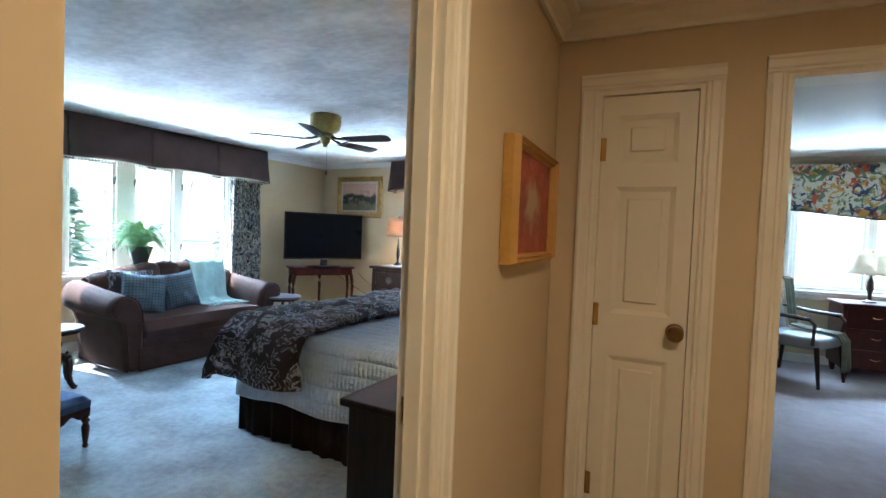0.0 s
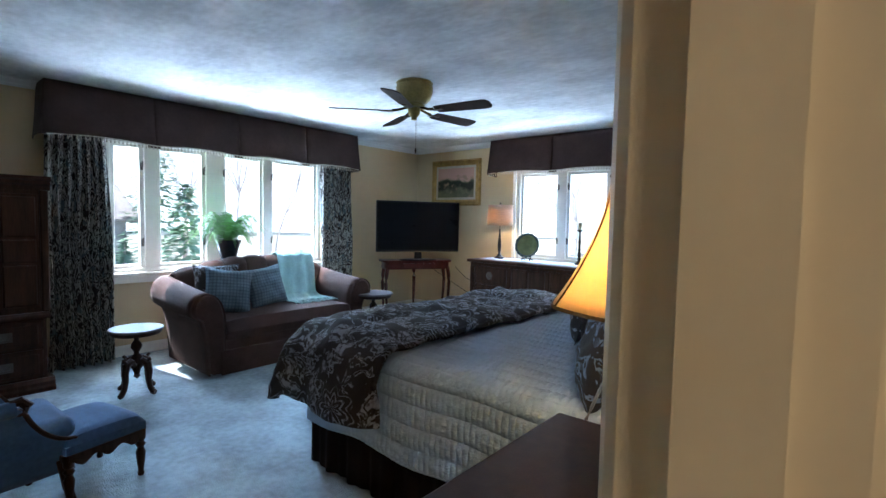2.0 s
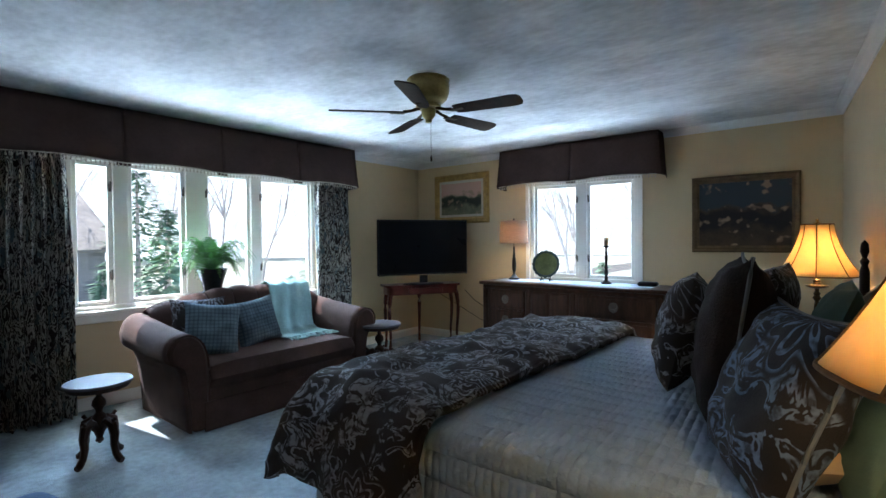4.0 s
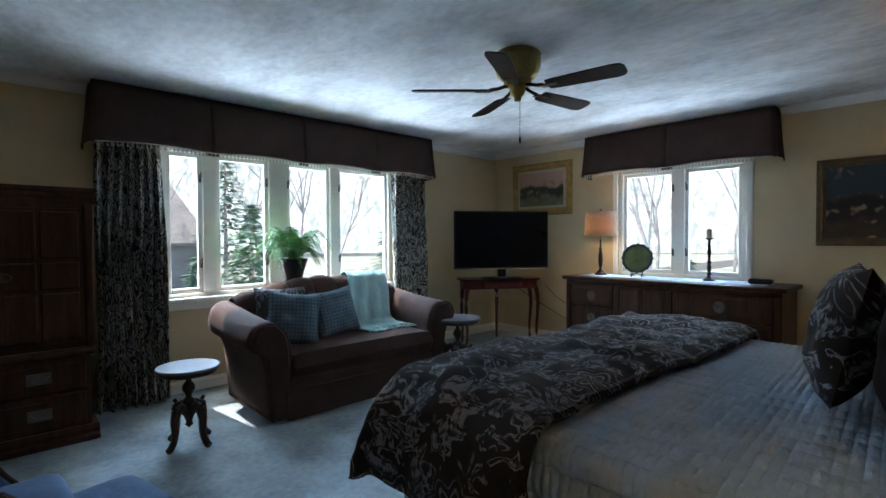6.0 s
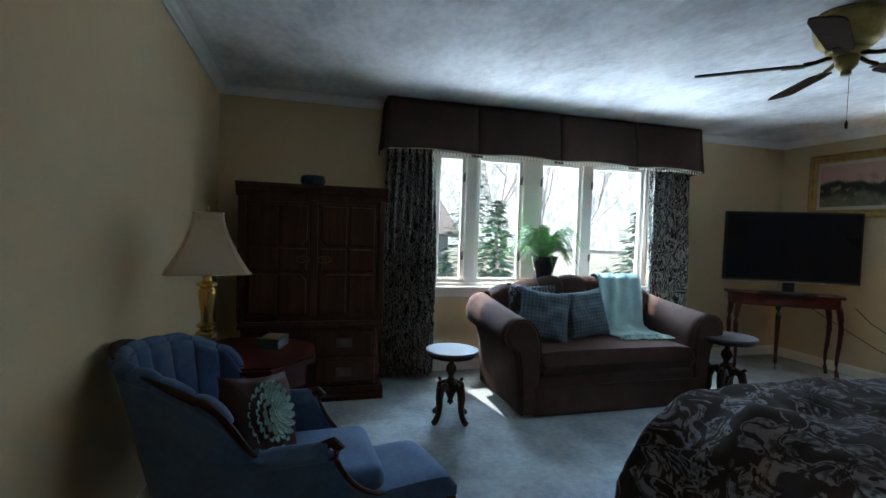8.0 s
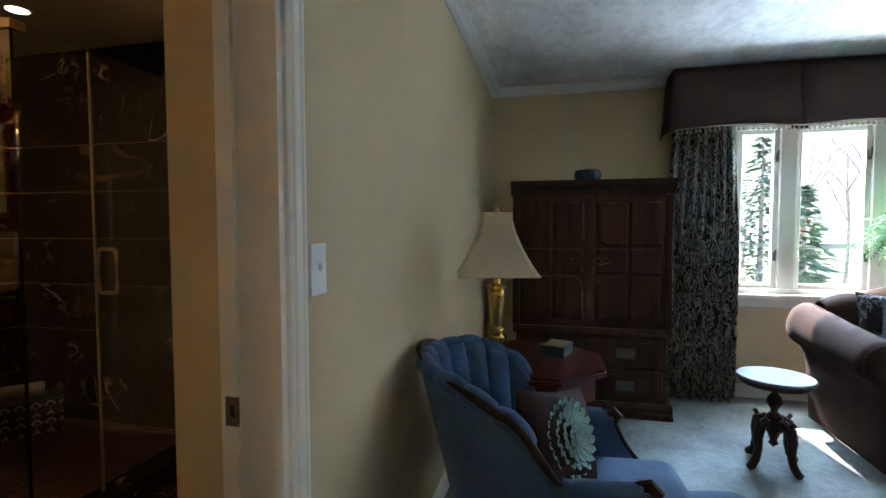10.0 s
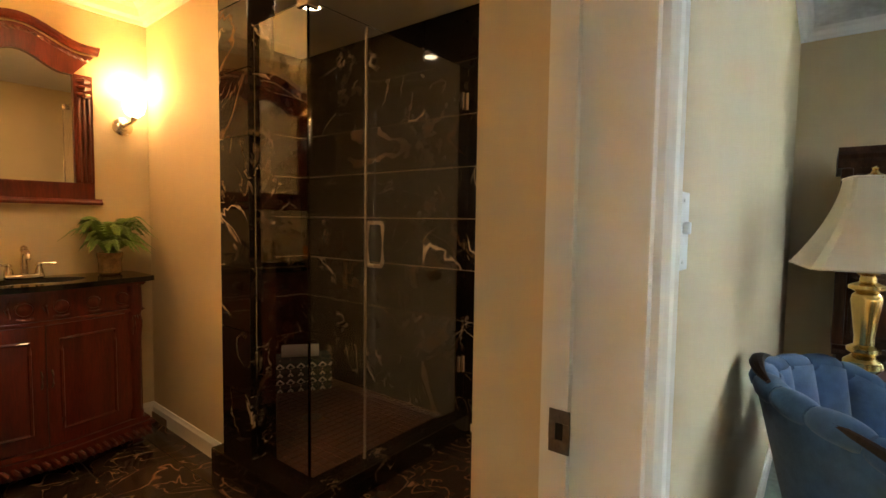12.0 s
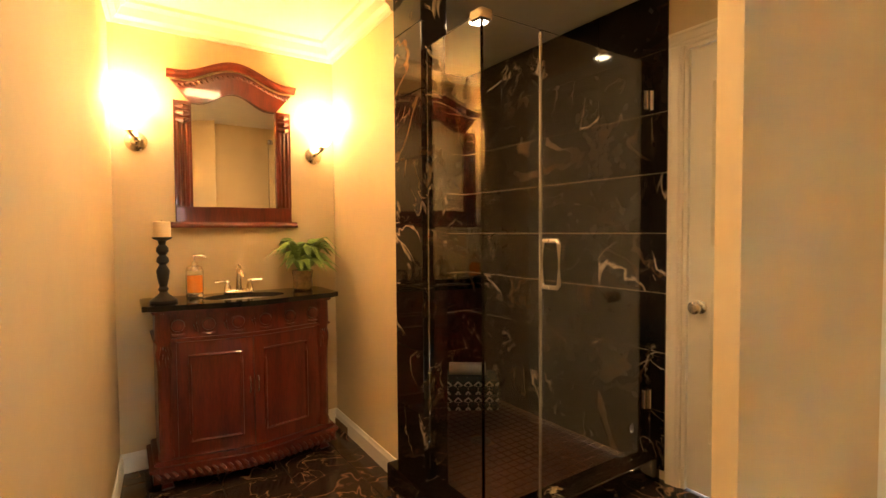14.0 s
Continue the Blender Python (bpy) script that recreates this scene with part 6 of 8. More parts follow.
# ---- blue channel-back chair and ottoman ----
def build_chair():
    m = Matrix.Translation((-2.275, 2.705, 0)) @ Matrix.Rotation(radians(4), 4, "Z") @ Matrix.Diagonal((0.93, 1, 0.93, 1))
    t = thing("armchair", m, "blue velvet barrel armchair with a fluted back and carved trim", "armchair")
    bm = B()
    put_box(bm, -0.23, 0.23, -0.24, 0.50, 0.21, 0.32, 0.03, 2)
    part("seat_base", bm, BLUEV, t, smooth=True)
    bm = B()
    put_box(bm, -0.245, 0.245, -0.22, 0.53, 0.315, 0.435, 0.05, 4)
    part("seat_cushion", bm, BLUEV, t, smooth=True)
    ARC, REACH = math.radians(92), 0.50
    bend = ARC * 0.36
    total = bend + REACH

    def topz(a):
        """Height of the rim: a is 0 at the middle of the back, 1 at the front of an arm."""
        s = abs(a) * total
        if s < 0.30:
            return 0.885 + 0.012 * math.cos(s / 0.30 * math.pi / 2)
        if s < 0.46:
            return 0.885 - 0.075 * ((s - 0.30) / 0.16) ** 1.4
        if s < 0.66:
            f = (s - 0.46) / 0.20
            return 0.81 - 0.245 * (3 * f * f - 2 * f ** 3)
        if s < total - 0.20:
            return 0.565
        f = (s - total + 0.20) / 0.20
        return 0.565 - 0.225 * (1 - (1 - f) ** 2) ** 0.8

    def plan(a, z, out=0.0):
        """The shell leans outwards towards its top."""
        r = 0.245 + 0.165 * max(0.0, z - 0.15) / 0.73 + out
        s = abs(a) * total
        th = min(s, bend) / 0.36
        x, y = r * math.sin(th), -r * math.cos(th)
        if s > bend:
            y += s - bend
            x -= 0.03 * (s - bend) / REACH
        return (x if a > 0 else -x), y
    N = 11

    def inner(i, j):
        a = 2 * i - 1
        z = 0.36 + (max(0.37, topz(a)) - 0.36) * j
        back = 1.0 if abs(a) * total < 0.56 else 0.0
        u = a * total / 0.56
        ch = 0.026 * abs(math.sin((u + 1) / 2 * math.pi * N)) ** 0.55 * back * (0.35 + 0.65 * j)
        x, y = plan(a, z, -0.028 - ch)
        return (x, y, z)
    bm = B()
    put_grid(bm, 260, 12, inner)
    part("backrest", bm, BLUEV, t, smooth=True, solid=0.010)
    bm = B()

    def outer(i, j):
        a = 2 * i - 1
        z = 0.17 + (topz(a) - 0.17) * j
        x, y = plan(a, z)
        return (x, y, z)
    put_grid(bm, 120, 10, outer)
    part("outer_back", bm, BLUEV, t, smooth=True, solid=0.010)
    # rolled tops of the flutes
    bm = B()
    for k in range(N):
        a0, a1 = [(2 * (k + e) / N - 1) * 0.54 / total for e in (0.02, 0.98)]
        pts, rad = [], []
        for q in range(11):
            a = a0 + (a1 - a0) * q / 10
            z = topz(a)
            x, y = plan(a, z, -0.018)
            pts.append((x, y, z - 0.006))
            rad.append(0.026 + 0.008 * math.sin(math.pi * q / 10) ** 0.6)
        put_tube(bm, pts, rad, 12)
    part("padded_rim", bm, BLUEV, t, smooth=True)
    for sg in (-1, 1):
        # a roll along each arm, ending in a carved knuckle
        bm = B()
        pts = []
        for q in range(13):
            a = sg * (0.62 + (total - 0.22 - 0.62) * q / 12) / total
            z = topz(a)
            x, y = plan(a, z, -0.012)
            pts.append((x, y, z))
        put_tube(bm, pts, [0.026 + 0.012 * min(1, q / 3) for q in range(13)], 12)
        part("arm_pad", bm, BLUEV, t, smooth=True)
        bm = B()
        x, y, z = pts[-1]
        put_tube(bm, [(x, y - 0.02, z + 0.022), (x, y + 0.022, z + 0.030), (x, y + 0.045, z + 0.004), (x, y + 0.036, z - 0.030), (x, y + 0.012, z - 0.028), (x, y + 0.016, z - 0.006)], [0.016, 0.022, 0.022, 0.018, 0.014, 0.012], 8)
        low = []
        for q in range(11):
            a = sg * (1 - 0.19 / total * (1 - q / 10))
            zz = topz(a)
            xx, yy = plan(a, zz)
            low.append((xx, yy + 0.004, zz))
        xe, ye = plan(sg, 0.2)
        put_tube(bm, low + [(xe, ye, 0.24), (xe, ye, 0.17)], 0.011, 8)
        part("arm_front", bm, DARKWOOD, t, smooth=True)
        bm = B()
        pts = []
        for q in range(17):
            a = sg * (0.30 + 0.36 * q / 16) / total
            z = topz(a)
            x, y = plan(a, z, 0.006)
            pts.append((x, y, z + 0.008))
        put_tube(bm, pts, [0.006 + 0.010 * math.sin(math.pi * q / 16) for q in range(17)], 8)
        part("carved_trim", bm, DARKWOOD, t, smooth=True)
    bm = B()
    pts = []
    for q in range(17):
        a = (-0.13 + 0.26 * q / 16) / total
        z = topz(a)
        x, y = plan(a, z, 0.0)
        pts.append((x, y, z + 0.022 + 0.010 * math.cos(a * total * 12)))
    put_tube(bm, pts, [0.005 + 0.012 * math.sin(math.pi * q / 16) for q in range(17)], 8)
    part("carved_crest", bm, DARKWOOD, t, smooth=True)
    for x, y in ((-0.23, 0.47), (0.23, 0.47)):
        bm = B()
        sx = 1 if x > 0 else -1
        put_tube(bm, [(x, y, 0.24), (x + sx * 0.008, y + 0.012, 0.17), (x + sx * 0.006, y + 0.016, 0.09), (x + sx * 0.016, y + 0.034, 0.010)], [0.030, 0.028, 0.020, 0.015], 10)
        part("leg", bm, DARKWOOD, t, smooth=True)
    for x, y in ((-0.20, -0.20), (0.20, -0.20)):
        bm = B()
        sx = 1 if x > 0 else -1
        put_tube(bm, [(x, y, 0.24), (x, y - 0.004, 0.14), (x + sx * 0.01, y - 0.05, 0.010)], [0.026, 0.024, 0.015], 10)
        part("leg", bm, DARKWOOD, t, smooth=True)
    bm = B()
    pts = [(-0.225, 0.235), (0.225, 0.235)] + [(0.225 - 0.45 * k / 24, 0.175 + 0.016 * math.cos(k / 24 * math.pi * 4)) for k in range(25)]
    put_prism(bm, pts, 0.498, 0.520, "y")
    put_lathe(bm, [(0.0, 0.014), (0.03, 0.010), (0.035, 0.0)], seg=12, m=Matrix.Translation((0, 0.520, 0.205)) @ Matrix.Rotation(radians(-90), 4, "X"))
    part("seat_rail", bm, DARKWOOD, t)

    m2 = Matrix.Translation((-2.28, 3.32, 0)) @ Matrix.Rotation(radians(13), 4, "Z") @ Matrix.Diagonal((0.9, 0.9, 0.82, 1))
    o = thing("ottoman", m2, "blue velvet ottoman on short turned dark wood legs", "ottoman")
    bm = B()
    put_grid(bm, 20, 20, lambda i, j: ((2 * i - 1) * 0.23, (2 * j - 1) * 0.20, 0.345 + 0.070 * ((1 - (2 * i - 1) ** 4) * (1 - (2 * j - 1) ** 4)) ** 0.35))
    put_box(bm, -0.23, 0.23, -0.20, 0.20, 0.30, 0.346)
    part("cushion", bm, BLUEV, o, smooth=True)
    bm = B()
    for y in (-0.20, 0.20):
        pts = [(-0.21, 0.30), (0.21, 0.30)] + [(0.21 - 0.42 * k / 20, 0.245 + 0.02 * math.cos(k / 20 * math.pi * 6) - 0.015 * math.sin(k / 20 * math.pi)) for k in range(21)]
        put_prism(bm, pts, y - 0.008, y + 0.008, "y")
    for x in (-0.23, 0.23):
        pts = [(-0.19, 0.30), (0.19, 0.30)] + [(0.19 - 0.38 * k / 20, 0.245 + 0.02 * math.cos(k / 20 * math.pi * 6)) for k in range(21)]
        put_prism(bm, pts, x - 0.008, x + 0.008, "x")
    part("apron", bm, DARKWOOD, o)
    for x in (-0.21, 0.21):
        for y in (-0.18, 0.18):
            bm = B()
            put_lathe(bm, [(0.014, 0.0), (0.018, 0.012), (0.013, 0.03), (0.020, 0.08), (0.026, 0.15), (0.016, 0.18), (0.027, 0.20), (0.016, 0.22), (0.026, 0.235), (0.026, 0.30)], x, y, 14)
            part("leg", bm, DARKWOOD, o, smooth=True)


build_chair()


def build_flower_pillow():
    m = Matrix.Translation((-2.19, 2.78, 0.58)) @ Matrix.Rotation(radians(146), 4, "Z") @ Matrix.Rotation(radians(-20), 4, "X") @ Matrix.Rotation(radians(12), 4, "Y")
    t = pillow("pillow", m, 0.36, 0.35, 0.14, mat("brown_linen_pillow", (0.05, 0.03, 0.026), 0.85, var=0.15, scale=12, bump=0.25, bscale=200), "brown pillow with a raised aqua flower, on the blue armchair", 21)
    rnd = random.Random(9)
    petal = mat("aqua_felt_petals", (0.30, 0.48, 0.47), 0.9, var=0.15, scale=20)
    for sg in (-1,):
        for ring, (r, n) in enumerate(((0.016, 6), (0.036, 10), (0.058, 14), (0.08, 18), (0.105, 22))):
            for k in range(n):
                a = 2 * math.pi * k / n + ring * 0.4
                bm = B()
                c = Vector((r * math.cos(a), sg * (0.092 - 0.006 * ring - 1.4 * r * r), r * math.sin(a) + 0.01))
                pts = []
                for q in range(8):
                    b = 2 * math.pi * q / 8
                    ln, wd = 0.021, 0.013
                    u, v = ln * math.cos(b), wd * math.sin(b)
                    pts.append((c.x + u * math.cos(a) - v * math.sin(a), c.y + sg * (0.006 + 0.01 * math.cos(b) * rnd.uniform(0.4, 1)), c.z + u * math.sin(a) + v * math.cos(a)))
                mid = bm.verts.new((c.x, c.y, c.z))
                vs = [bm.verts.new(p) for p in pts]
                for q in range(8):
                    bm.faces.new((mid, vs[q], vs[(q + 1) % 8]))
                part("petal", bm, petal, t, solid=0.003)


build_flower_pillow()


# ---- corner table with its lamp ----
def build_lamp_table():
    t = thing("side_table", Matrix.Translation((-2.90, 2.66, 0)), "octagonal mahogany side table with a glossy top beside the armchair", "table")
    out = [(0.36 * math.cos(a) * (1 + 0.0), 0.36 * math.sin(a)) for a in [math.pi / 8 + math.pi / 4 * k for k in range(8)]]
    for z0, z1, s in ((0.635, 0.655, 1.0), (0.655, 0.668, 0.97)):
        bm = B()
        put_prism(bm, [(x * s, y * s) for x, y in out], z0, z1, "z")
        part("tabletop", bm, MAHOG, t)
    bm = B()
    put_prism(bm, [(x * 0.86, y * 0.86) for x, y in out], 0.52, 0.635, "z")
    part("apron", bm, MAHOG, t)
    for k in range(4):
        a = math.pi / 4 + math.pi / 2 * k
        bm = B()
        put_lathe(bm, [(0.016, 0), (0.02, 0.03), (0.014, 0.06), (0.026, 0.2), (0.018, 0.3), (0.028, 0.4), (0.02, 0.46), (0.03, 0.48), (0.03, 0.55)], 0.26 * math.cos(a), 0.26 * math.sin(a), 12)
        part("leg", bm, MAHOG, t, smooth=True)
    bm = B()
    put_prism(bm, [(x * 0.66, y * 0.66) for x, y in out], 0.14, 0.16, "z")
    part("shelf", bm, MAHOG, t)


build_lamp_table()
BRASSP = [(0.072, 0), (0.075, 0.012), (0.056, 0.022), (0.060, 0.032), (0.036, 0.050), (0.030, 0.062), (0.044, 0.072), (0.028, 0.084), (0.040, 0.098), (0.026, 0.110), (0.030, 0.120), (0.047, 0.140), (0.046, 0.158), (0.026, 0.176),
          (0.040, 0.186), (0.040, 0.196), (0.024, 0.206), (0.024, 0.230), (0.037, 0.335), (0.034, 0.350), (0.026, 0.358), (0.044, 0.368), (0.044, 0.378), (0.020, 0.388), (0.018, 0.405), (0.028, 0.412), (0.012, 0.420), (0.012, 0.44)]
table_lamp(Matrix.Translation((-2.62, 2.52, 0.668)) @ Matrix.Rotation(radians(12), 4, "Z"), BRASSP, bell_profile(0.176, 0.064, 0.43, 0.685, 8, 1.6), BRASS, CREAMS,
           "faceted brass table lamp with a square cream bell shade", 0, CREAMS, 0, True, 20, BRASS, (1.0, 0.72, 0.5))


def build_box():
    t = thing("box", Matrix.Translation((-2.98, 2.78, 0.668)) @ Matrix.Rotation(radians(-18), 4, "Z"), "small teal lidded box with a painted top on the side table", "box")
    tl = mat("teal_lacquer", (0.02, 0.07, 0.08), 0.3, var=0.3, scale=20)
    bm = B()
    put_box(bm, -0.075, 0.075, -0.055, 0.055, 0, 0.036, 0.003)
    part("body", bm, tl, t)
    bm = B()
    put_box(bm, -0.078, 0.078, -0.058, 0.058, 0.0365, 0.055, 0.004)
    lid = part("lid", bm, tl, t)
    bm = B()
    put_box(bm, -0.06, 0.06, -0.04, 0.04, 0.055, 0.0562)
    part("painted_panel", bm, mat("painted_box_panel", (0.34, 0.20, 0.09), 0.4, var=0.5, scale=40), lid)


build_box()


def build_switch():
    t = thing("light_switch", turn((-1.51, YD), 180, 1.205), "white light switch plate with one toggle on the tan wall", "light switch")
    wp = mat("white_plastic", (0.76, 0.76, 0.75), 0.35, var=0.02, scale=5)
    bm = B()
    put_box(bm, 0.0, 0.072, -0.006, 0.0, -0.058, 0.058, 0.003, 2)
    part("plate", bm, wp, t)
    bm = B()
    put_box(bm, 0.031, 0.041, -0.016, -0.006, -0.004, 0.014, 0.002)
    part("toggle", bm, wp, t)
    for z in (-0.045, 0.045):
        bm = B()
        put_lathe(bm, [(0.003, 0.0), (0.0025, 0.0012), (0.0, 0.0015)], seg=8, m=Matrix.Translation((0.036, -0.006, z)) @ Matrix.Rotation(radians(90), 4, "X"))
        part("screw", bm, wp, t)


build_switch()


# ---- bathroom ----
VB = -0.725


def wave_front(x, w, deep, amp=0.035):
    u = 2 * x / w - 1
    return deep + amp * math.cos(u * math.pi) * 1.0 - amp * 0.3


def build_vanity():
    W, D = 0.93, 0.40
    m = Matrix.Translation((-0.905, VB + 0.004, 0)) @ Matrix.Rotation(math.pi, 4, "Z") @ Matrix.Diagonal((1, -1, 1, 1))
    # x runs from the entry side to the shower side, y out of the wall
    m = Matrix(((-1, 0, 0, -0.905), (0, 1, 0, VB + 0.004), (0, 0, 1, 0), (0, 0, 0, 1)))
    t = thing("vanity_cabinet", Matrix.Translation((-0.905 - W, VB + 0.004, 0)), "carved cherry wood vanity cabinet with a serpentine front", "vanity")
    N = 28

    def outline(inset, back=0.0, amp=0.035):
        pts = [(inset, back)]
        pts = [(W - inset, back), (inset, back)]
        for k in range(N + 1):
            x = inset + (W - 2 * inset) * k / N
            pts.append((x, wave_front(x, W, D - inset, amp)))
        return pts[1:] + [pts[0]]
    bm = B()
    put_prism(bm, outline(0.045), 0.11, 0.875, "z")
    part("body", bm, CHERRY, t)
    for z0, z1, ins in ((0.105, 0.128, 0.0), (0.128, 0.152, 0.02), (0.72, 0.735, 0.03), (0.855, 0.875, 0.025)):
        bm = B()
        put_prism(bm, outline(ins), z0, z1, "z")
        bmesh.ops.bevel(bm, geom=[e for e in bm.edges if abs(e.verts[0].co.z - e.verts[1].co.z) < 1e-5], offset=0.006, segments=2, affect="EDGES")
        part("moulding", bm, CHERRY, t)
    for k in range(26):
        x = 0.02 + (W - 0.04) * (k + 0.5) / 26
        y = wave_front(x, W, D - 0.008)
        bm = B()
        put_tube(bm, [(x - 0.016, y, 0.055), (x - 0.002, y + 0.012, 0.080), (x + 0.014, y, 0.104)], [0.008, 0.013, 0.008], 6)
        part("rope_carving", bm, CHERRY, t, smooth=True)
    bm = B()
    put_prism(bm, outline(0.015), 0.050, 0.106, "z")
    part("base_rail", bm, CHERRY, t)
    for k in range(6):
        x = 0.135 + 0.132 * k
        y = wave_front(x, W, D - 0.045)
        bm = B()
        put_lathe(bm, [(0.036, -0.004), (0.038, 0.006), (0.032, 0.008), (0.030, 0.005), (0.027, 0.014), (0.012, 0.020), (0.0, 0.021)], seg=20, m=Matrix.Translation((x, y, 0.795)) @ Matrix.Rotation(radians(-90), 4, "X"))
        part("rosette", bm, CHERRY, t, smooth=True)
        bm = B()
        put_tube(bm, [(x - 0.03, y + 0.002, 0.752), (x, y + 0.008, 0.746), (x + 0.03, y + 0.002, 0.752)], [0.005, 0.008, 0.005], 6)
        put_tube(bm, [(x + 0.05, y, 0.76), (x + 0.062, y + 0.006, 0.80), (x + 0.05, y, 0.838)], [0.004, 0.008, 0.004], 6)
        part("leaf_carving", bm, CHERRY, t, smooth=True)
    for side in (0, 1):
        a, b = (0.125, W / 2 - 0.003) if side == 0 else (W / 2 + 0.003, W - 0.125)
        bm = B()
        pts = [(a + (b - a) * k / 12, wave_front(a + (b - a) * k / 12, W, D - 0.045) + 0.014) for k in range(13)]
        back = [(x, y - 0.016) for x, y in reversed(pts)]
        put_prism(bm, pts + back, 0.156, 0.715, "z")
        d = part("door", bm, CHERRY, t)
        a2, b2 = a + 0.055, b - 0.055
        bm = B()
        pts = [(a2 + (b2 - a2) * k / 12, wave_front(a2 + (b2 - a2) * k / 12, W, D - 0.045) + 0.017) for k in range(13)]
        back = [(x, y - 0.010) for x, y in reversed(pts)]
        put_prism(bm, pts + back, 0.225, 0.645, "z")
        part("panel", bm, CHERRY, d)
        bm = B()
        ring = []
        for (x0, z0), (x1, z1) in (((a2, 0.225), (b2, 0.225)), ((b2, 0.225), (b2, 0.645)), ((b2, 0.645), (a2, 0.645)), ((a2, 0.645), (a2, 0.225))):
            for k in range(8):
                x = x0 + (x1 - x0) * k / 8
                ring.append((x, wave_front(x, W, D - 0.045) + 0.015, z0 + (z1 - z0) * k / 8))
        put_tube(bm, ring + [ring[0]], 0.008, 6)
        part("panel_bead", bm, CHERRY, d, smooth=True)
        bm = B()
        xh = W / 2 - 0.02 if side == 0 else W / 2 + 0.02
        yh = wave_front(xh, W, D - 0.045) + 0.015
        put_tube(bm, [(xh, yh, 0.51), (xh, yh + 0.018, 0.49), (xh, yh + 0.018, 0.45), (xh, yh, 0.43)], 0.004, 6)
        part("handle", bm, PEWTER, d)
    for x in (0.075, W - 0.075):
        y = wave_front(x, W, D - 0.045)
        bm = B()
        put_lathe(bm, [(0.036, 0.152), (0.036, 0.18), (0.026, 0.21), (0.030, 0.50), (0.034, 0.60), (0.040, 0.66), (0.032, 0.70), (0.040, 0.735), (0.036, 0.86)], x, y - 0.012, 16)
        for k in range(4):
            put_tube(bm, [(x - 0.02 + 0.013 * k, y + 0.018, 0.60), (x - 0.02 + 0.013 * k, y + 0.026, 0.64), (x - 0.012 + 0.008 * k, y + 0.02, 0.70)], [0.004, 0.007, 0.004], 5)
        part("column", bm, CHERRY, t, smooth=True)
        bm = B()
        put_tube(bm, [(x, y - 0.02, 0.10), (x, y + 0.016, 0.065), (x, y + 0.0, 0.038), (x, y + 0.016, 0.014)], [0.042, 0.036, 0.022, 0.028], 10)
        part("foot", bm, CHERRY, t, smooth=True)
    for x in (0.07, W - 0.07):
        bm = B()
        put_box(bm, x - 0.025, x + 0.025, 0.02, 0.07, 0, 0.109, 0.006)
        part("foot", bm, CHERRY, t)

    # worktop with an oval basin
    x0 = -0.905 - W
    top = thing("vanity_worktop", Matrix.Translation((x0, VB + 0.004, 0.876)), "polished black granite worktop with an oval undermount basin", "worktop")
    bm = B()
    cx, cy, rx, ry = W / 2, 0.215, 0.205, 0.135
    outer = []
    M = 72
    for k in range(M):
        a = 2 * math.pi * k / M
        c, s = math.cos(a), math.sin(a)
        hi = 5.0
        lo = 0.0
        for _ in range(22):
            mid = (lo + hi) / 2
            px, py = cx + c * mid, cy + s * mid
            inside = -0.012 <= px <= W + 0.012 and 0.0 <= py <= wave_front(min(max(px, 0), W), W, D + 0.015, 0.035)
            lo, hi = (mid, hi) if inside else (lo, mid)
        outer.append((cx + c * lo, cy + s * lo))
    inner = [(cx + rx * math.cos(2 * math.pi * k / M), cy + ry * math.sin(2 * math.pi * k / M)) for k in range(M)]
    ring = {}
    for nm, pts, z in (("ot", outer, 0.026), ("ob", outer, 0.0), ("it", inner, 0.026), ("ib", inner, 0.0)):
        ring[nm] = [bm.verts.new((x, y, z)) for x, y in pts]
    for k in range(M):
        j = (k + 1) % M
        bm.faces.new((ring["ot"][k], ring["ot"][j], ring["it"][j], ring["it"][k]))
        bm.faces.new((ring["ob"][k], ring["ib"][k], ring["ib"][j], ring["ob"][j]))
        bm.faces.new((ring["ot"][k], ring["ob"][k], ring["ob"][j], ring["ot"][j]))
        bm.faces.new((ring["it"][k], ring["it"][j], ring["ib"][j], ring["ib"][k]))
    part("slab", bm, GRANITE, top)
    bm = B()
    tmp = B()
    put_lathe(tmp, [(1.02, 0.0), (0.99, -0.03), (0.85, -0.09), (0.5, -0.13), (0.12, -0.14), (0.0, -0.141)], 0, 0, 48)
    for v in tmp.verts:
        v.co = Vector((cx + v.co.x * rx, cy + v.co.y * ry, v.co.z * 0.75))
    join(bm, tmp)
    part("basin", bm, mat("white_porcelain", (0.70, 0.66, 0.58), 0.12, var=0.02, scale=4), top, smooth=True)
    return x0, W


VX0, VW = build_vanity()
VTOP = 0.902


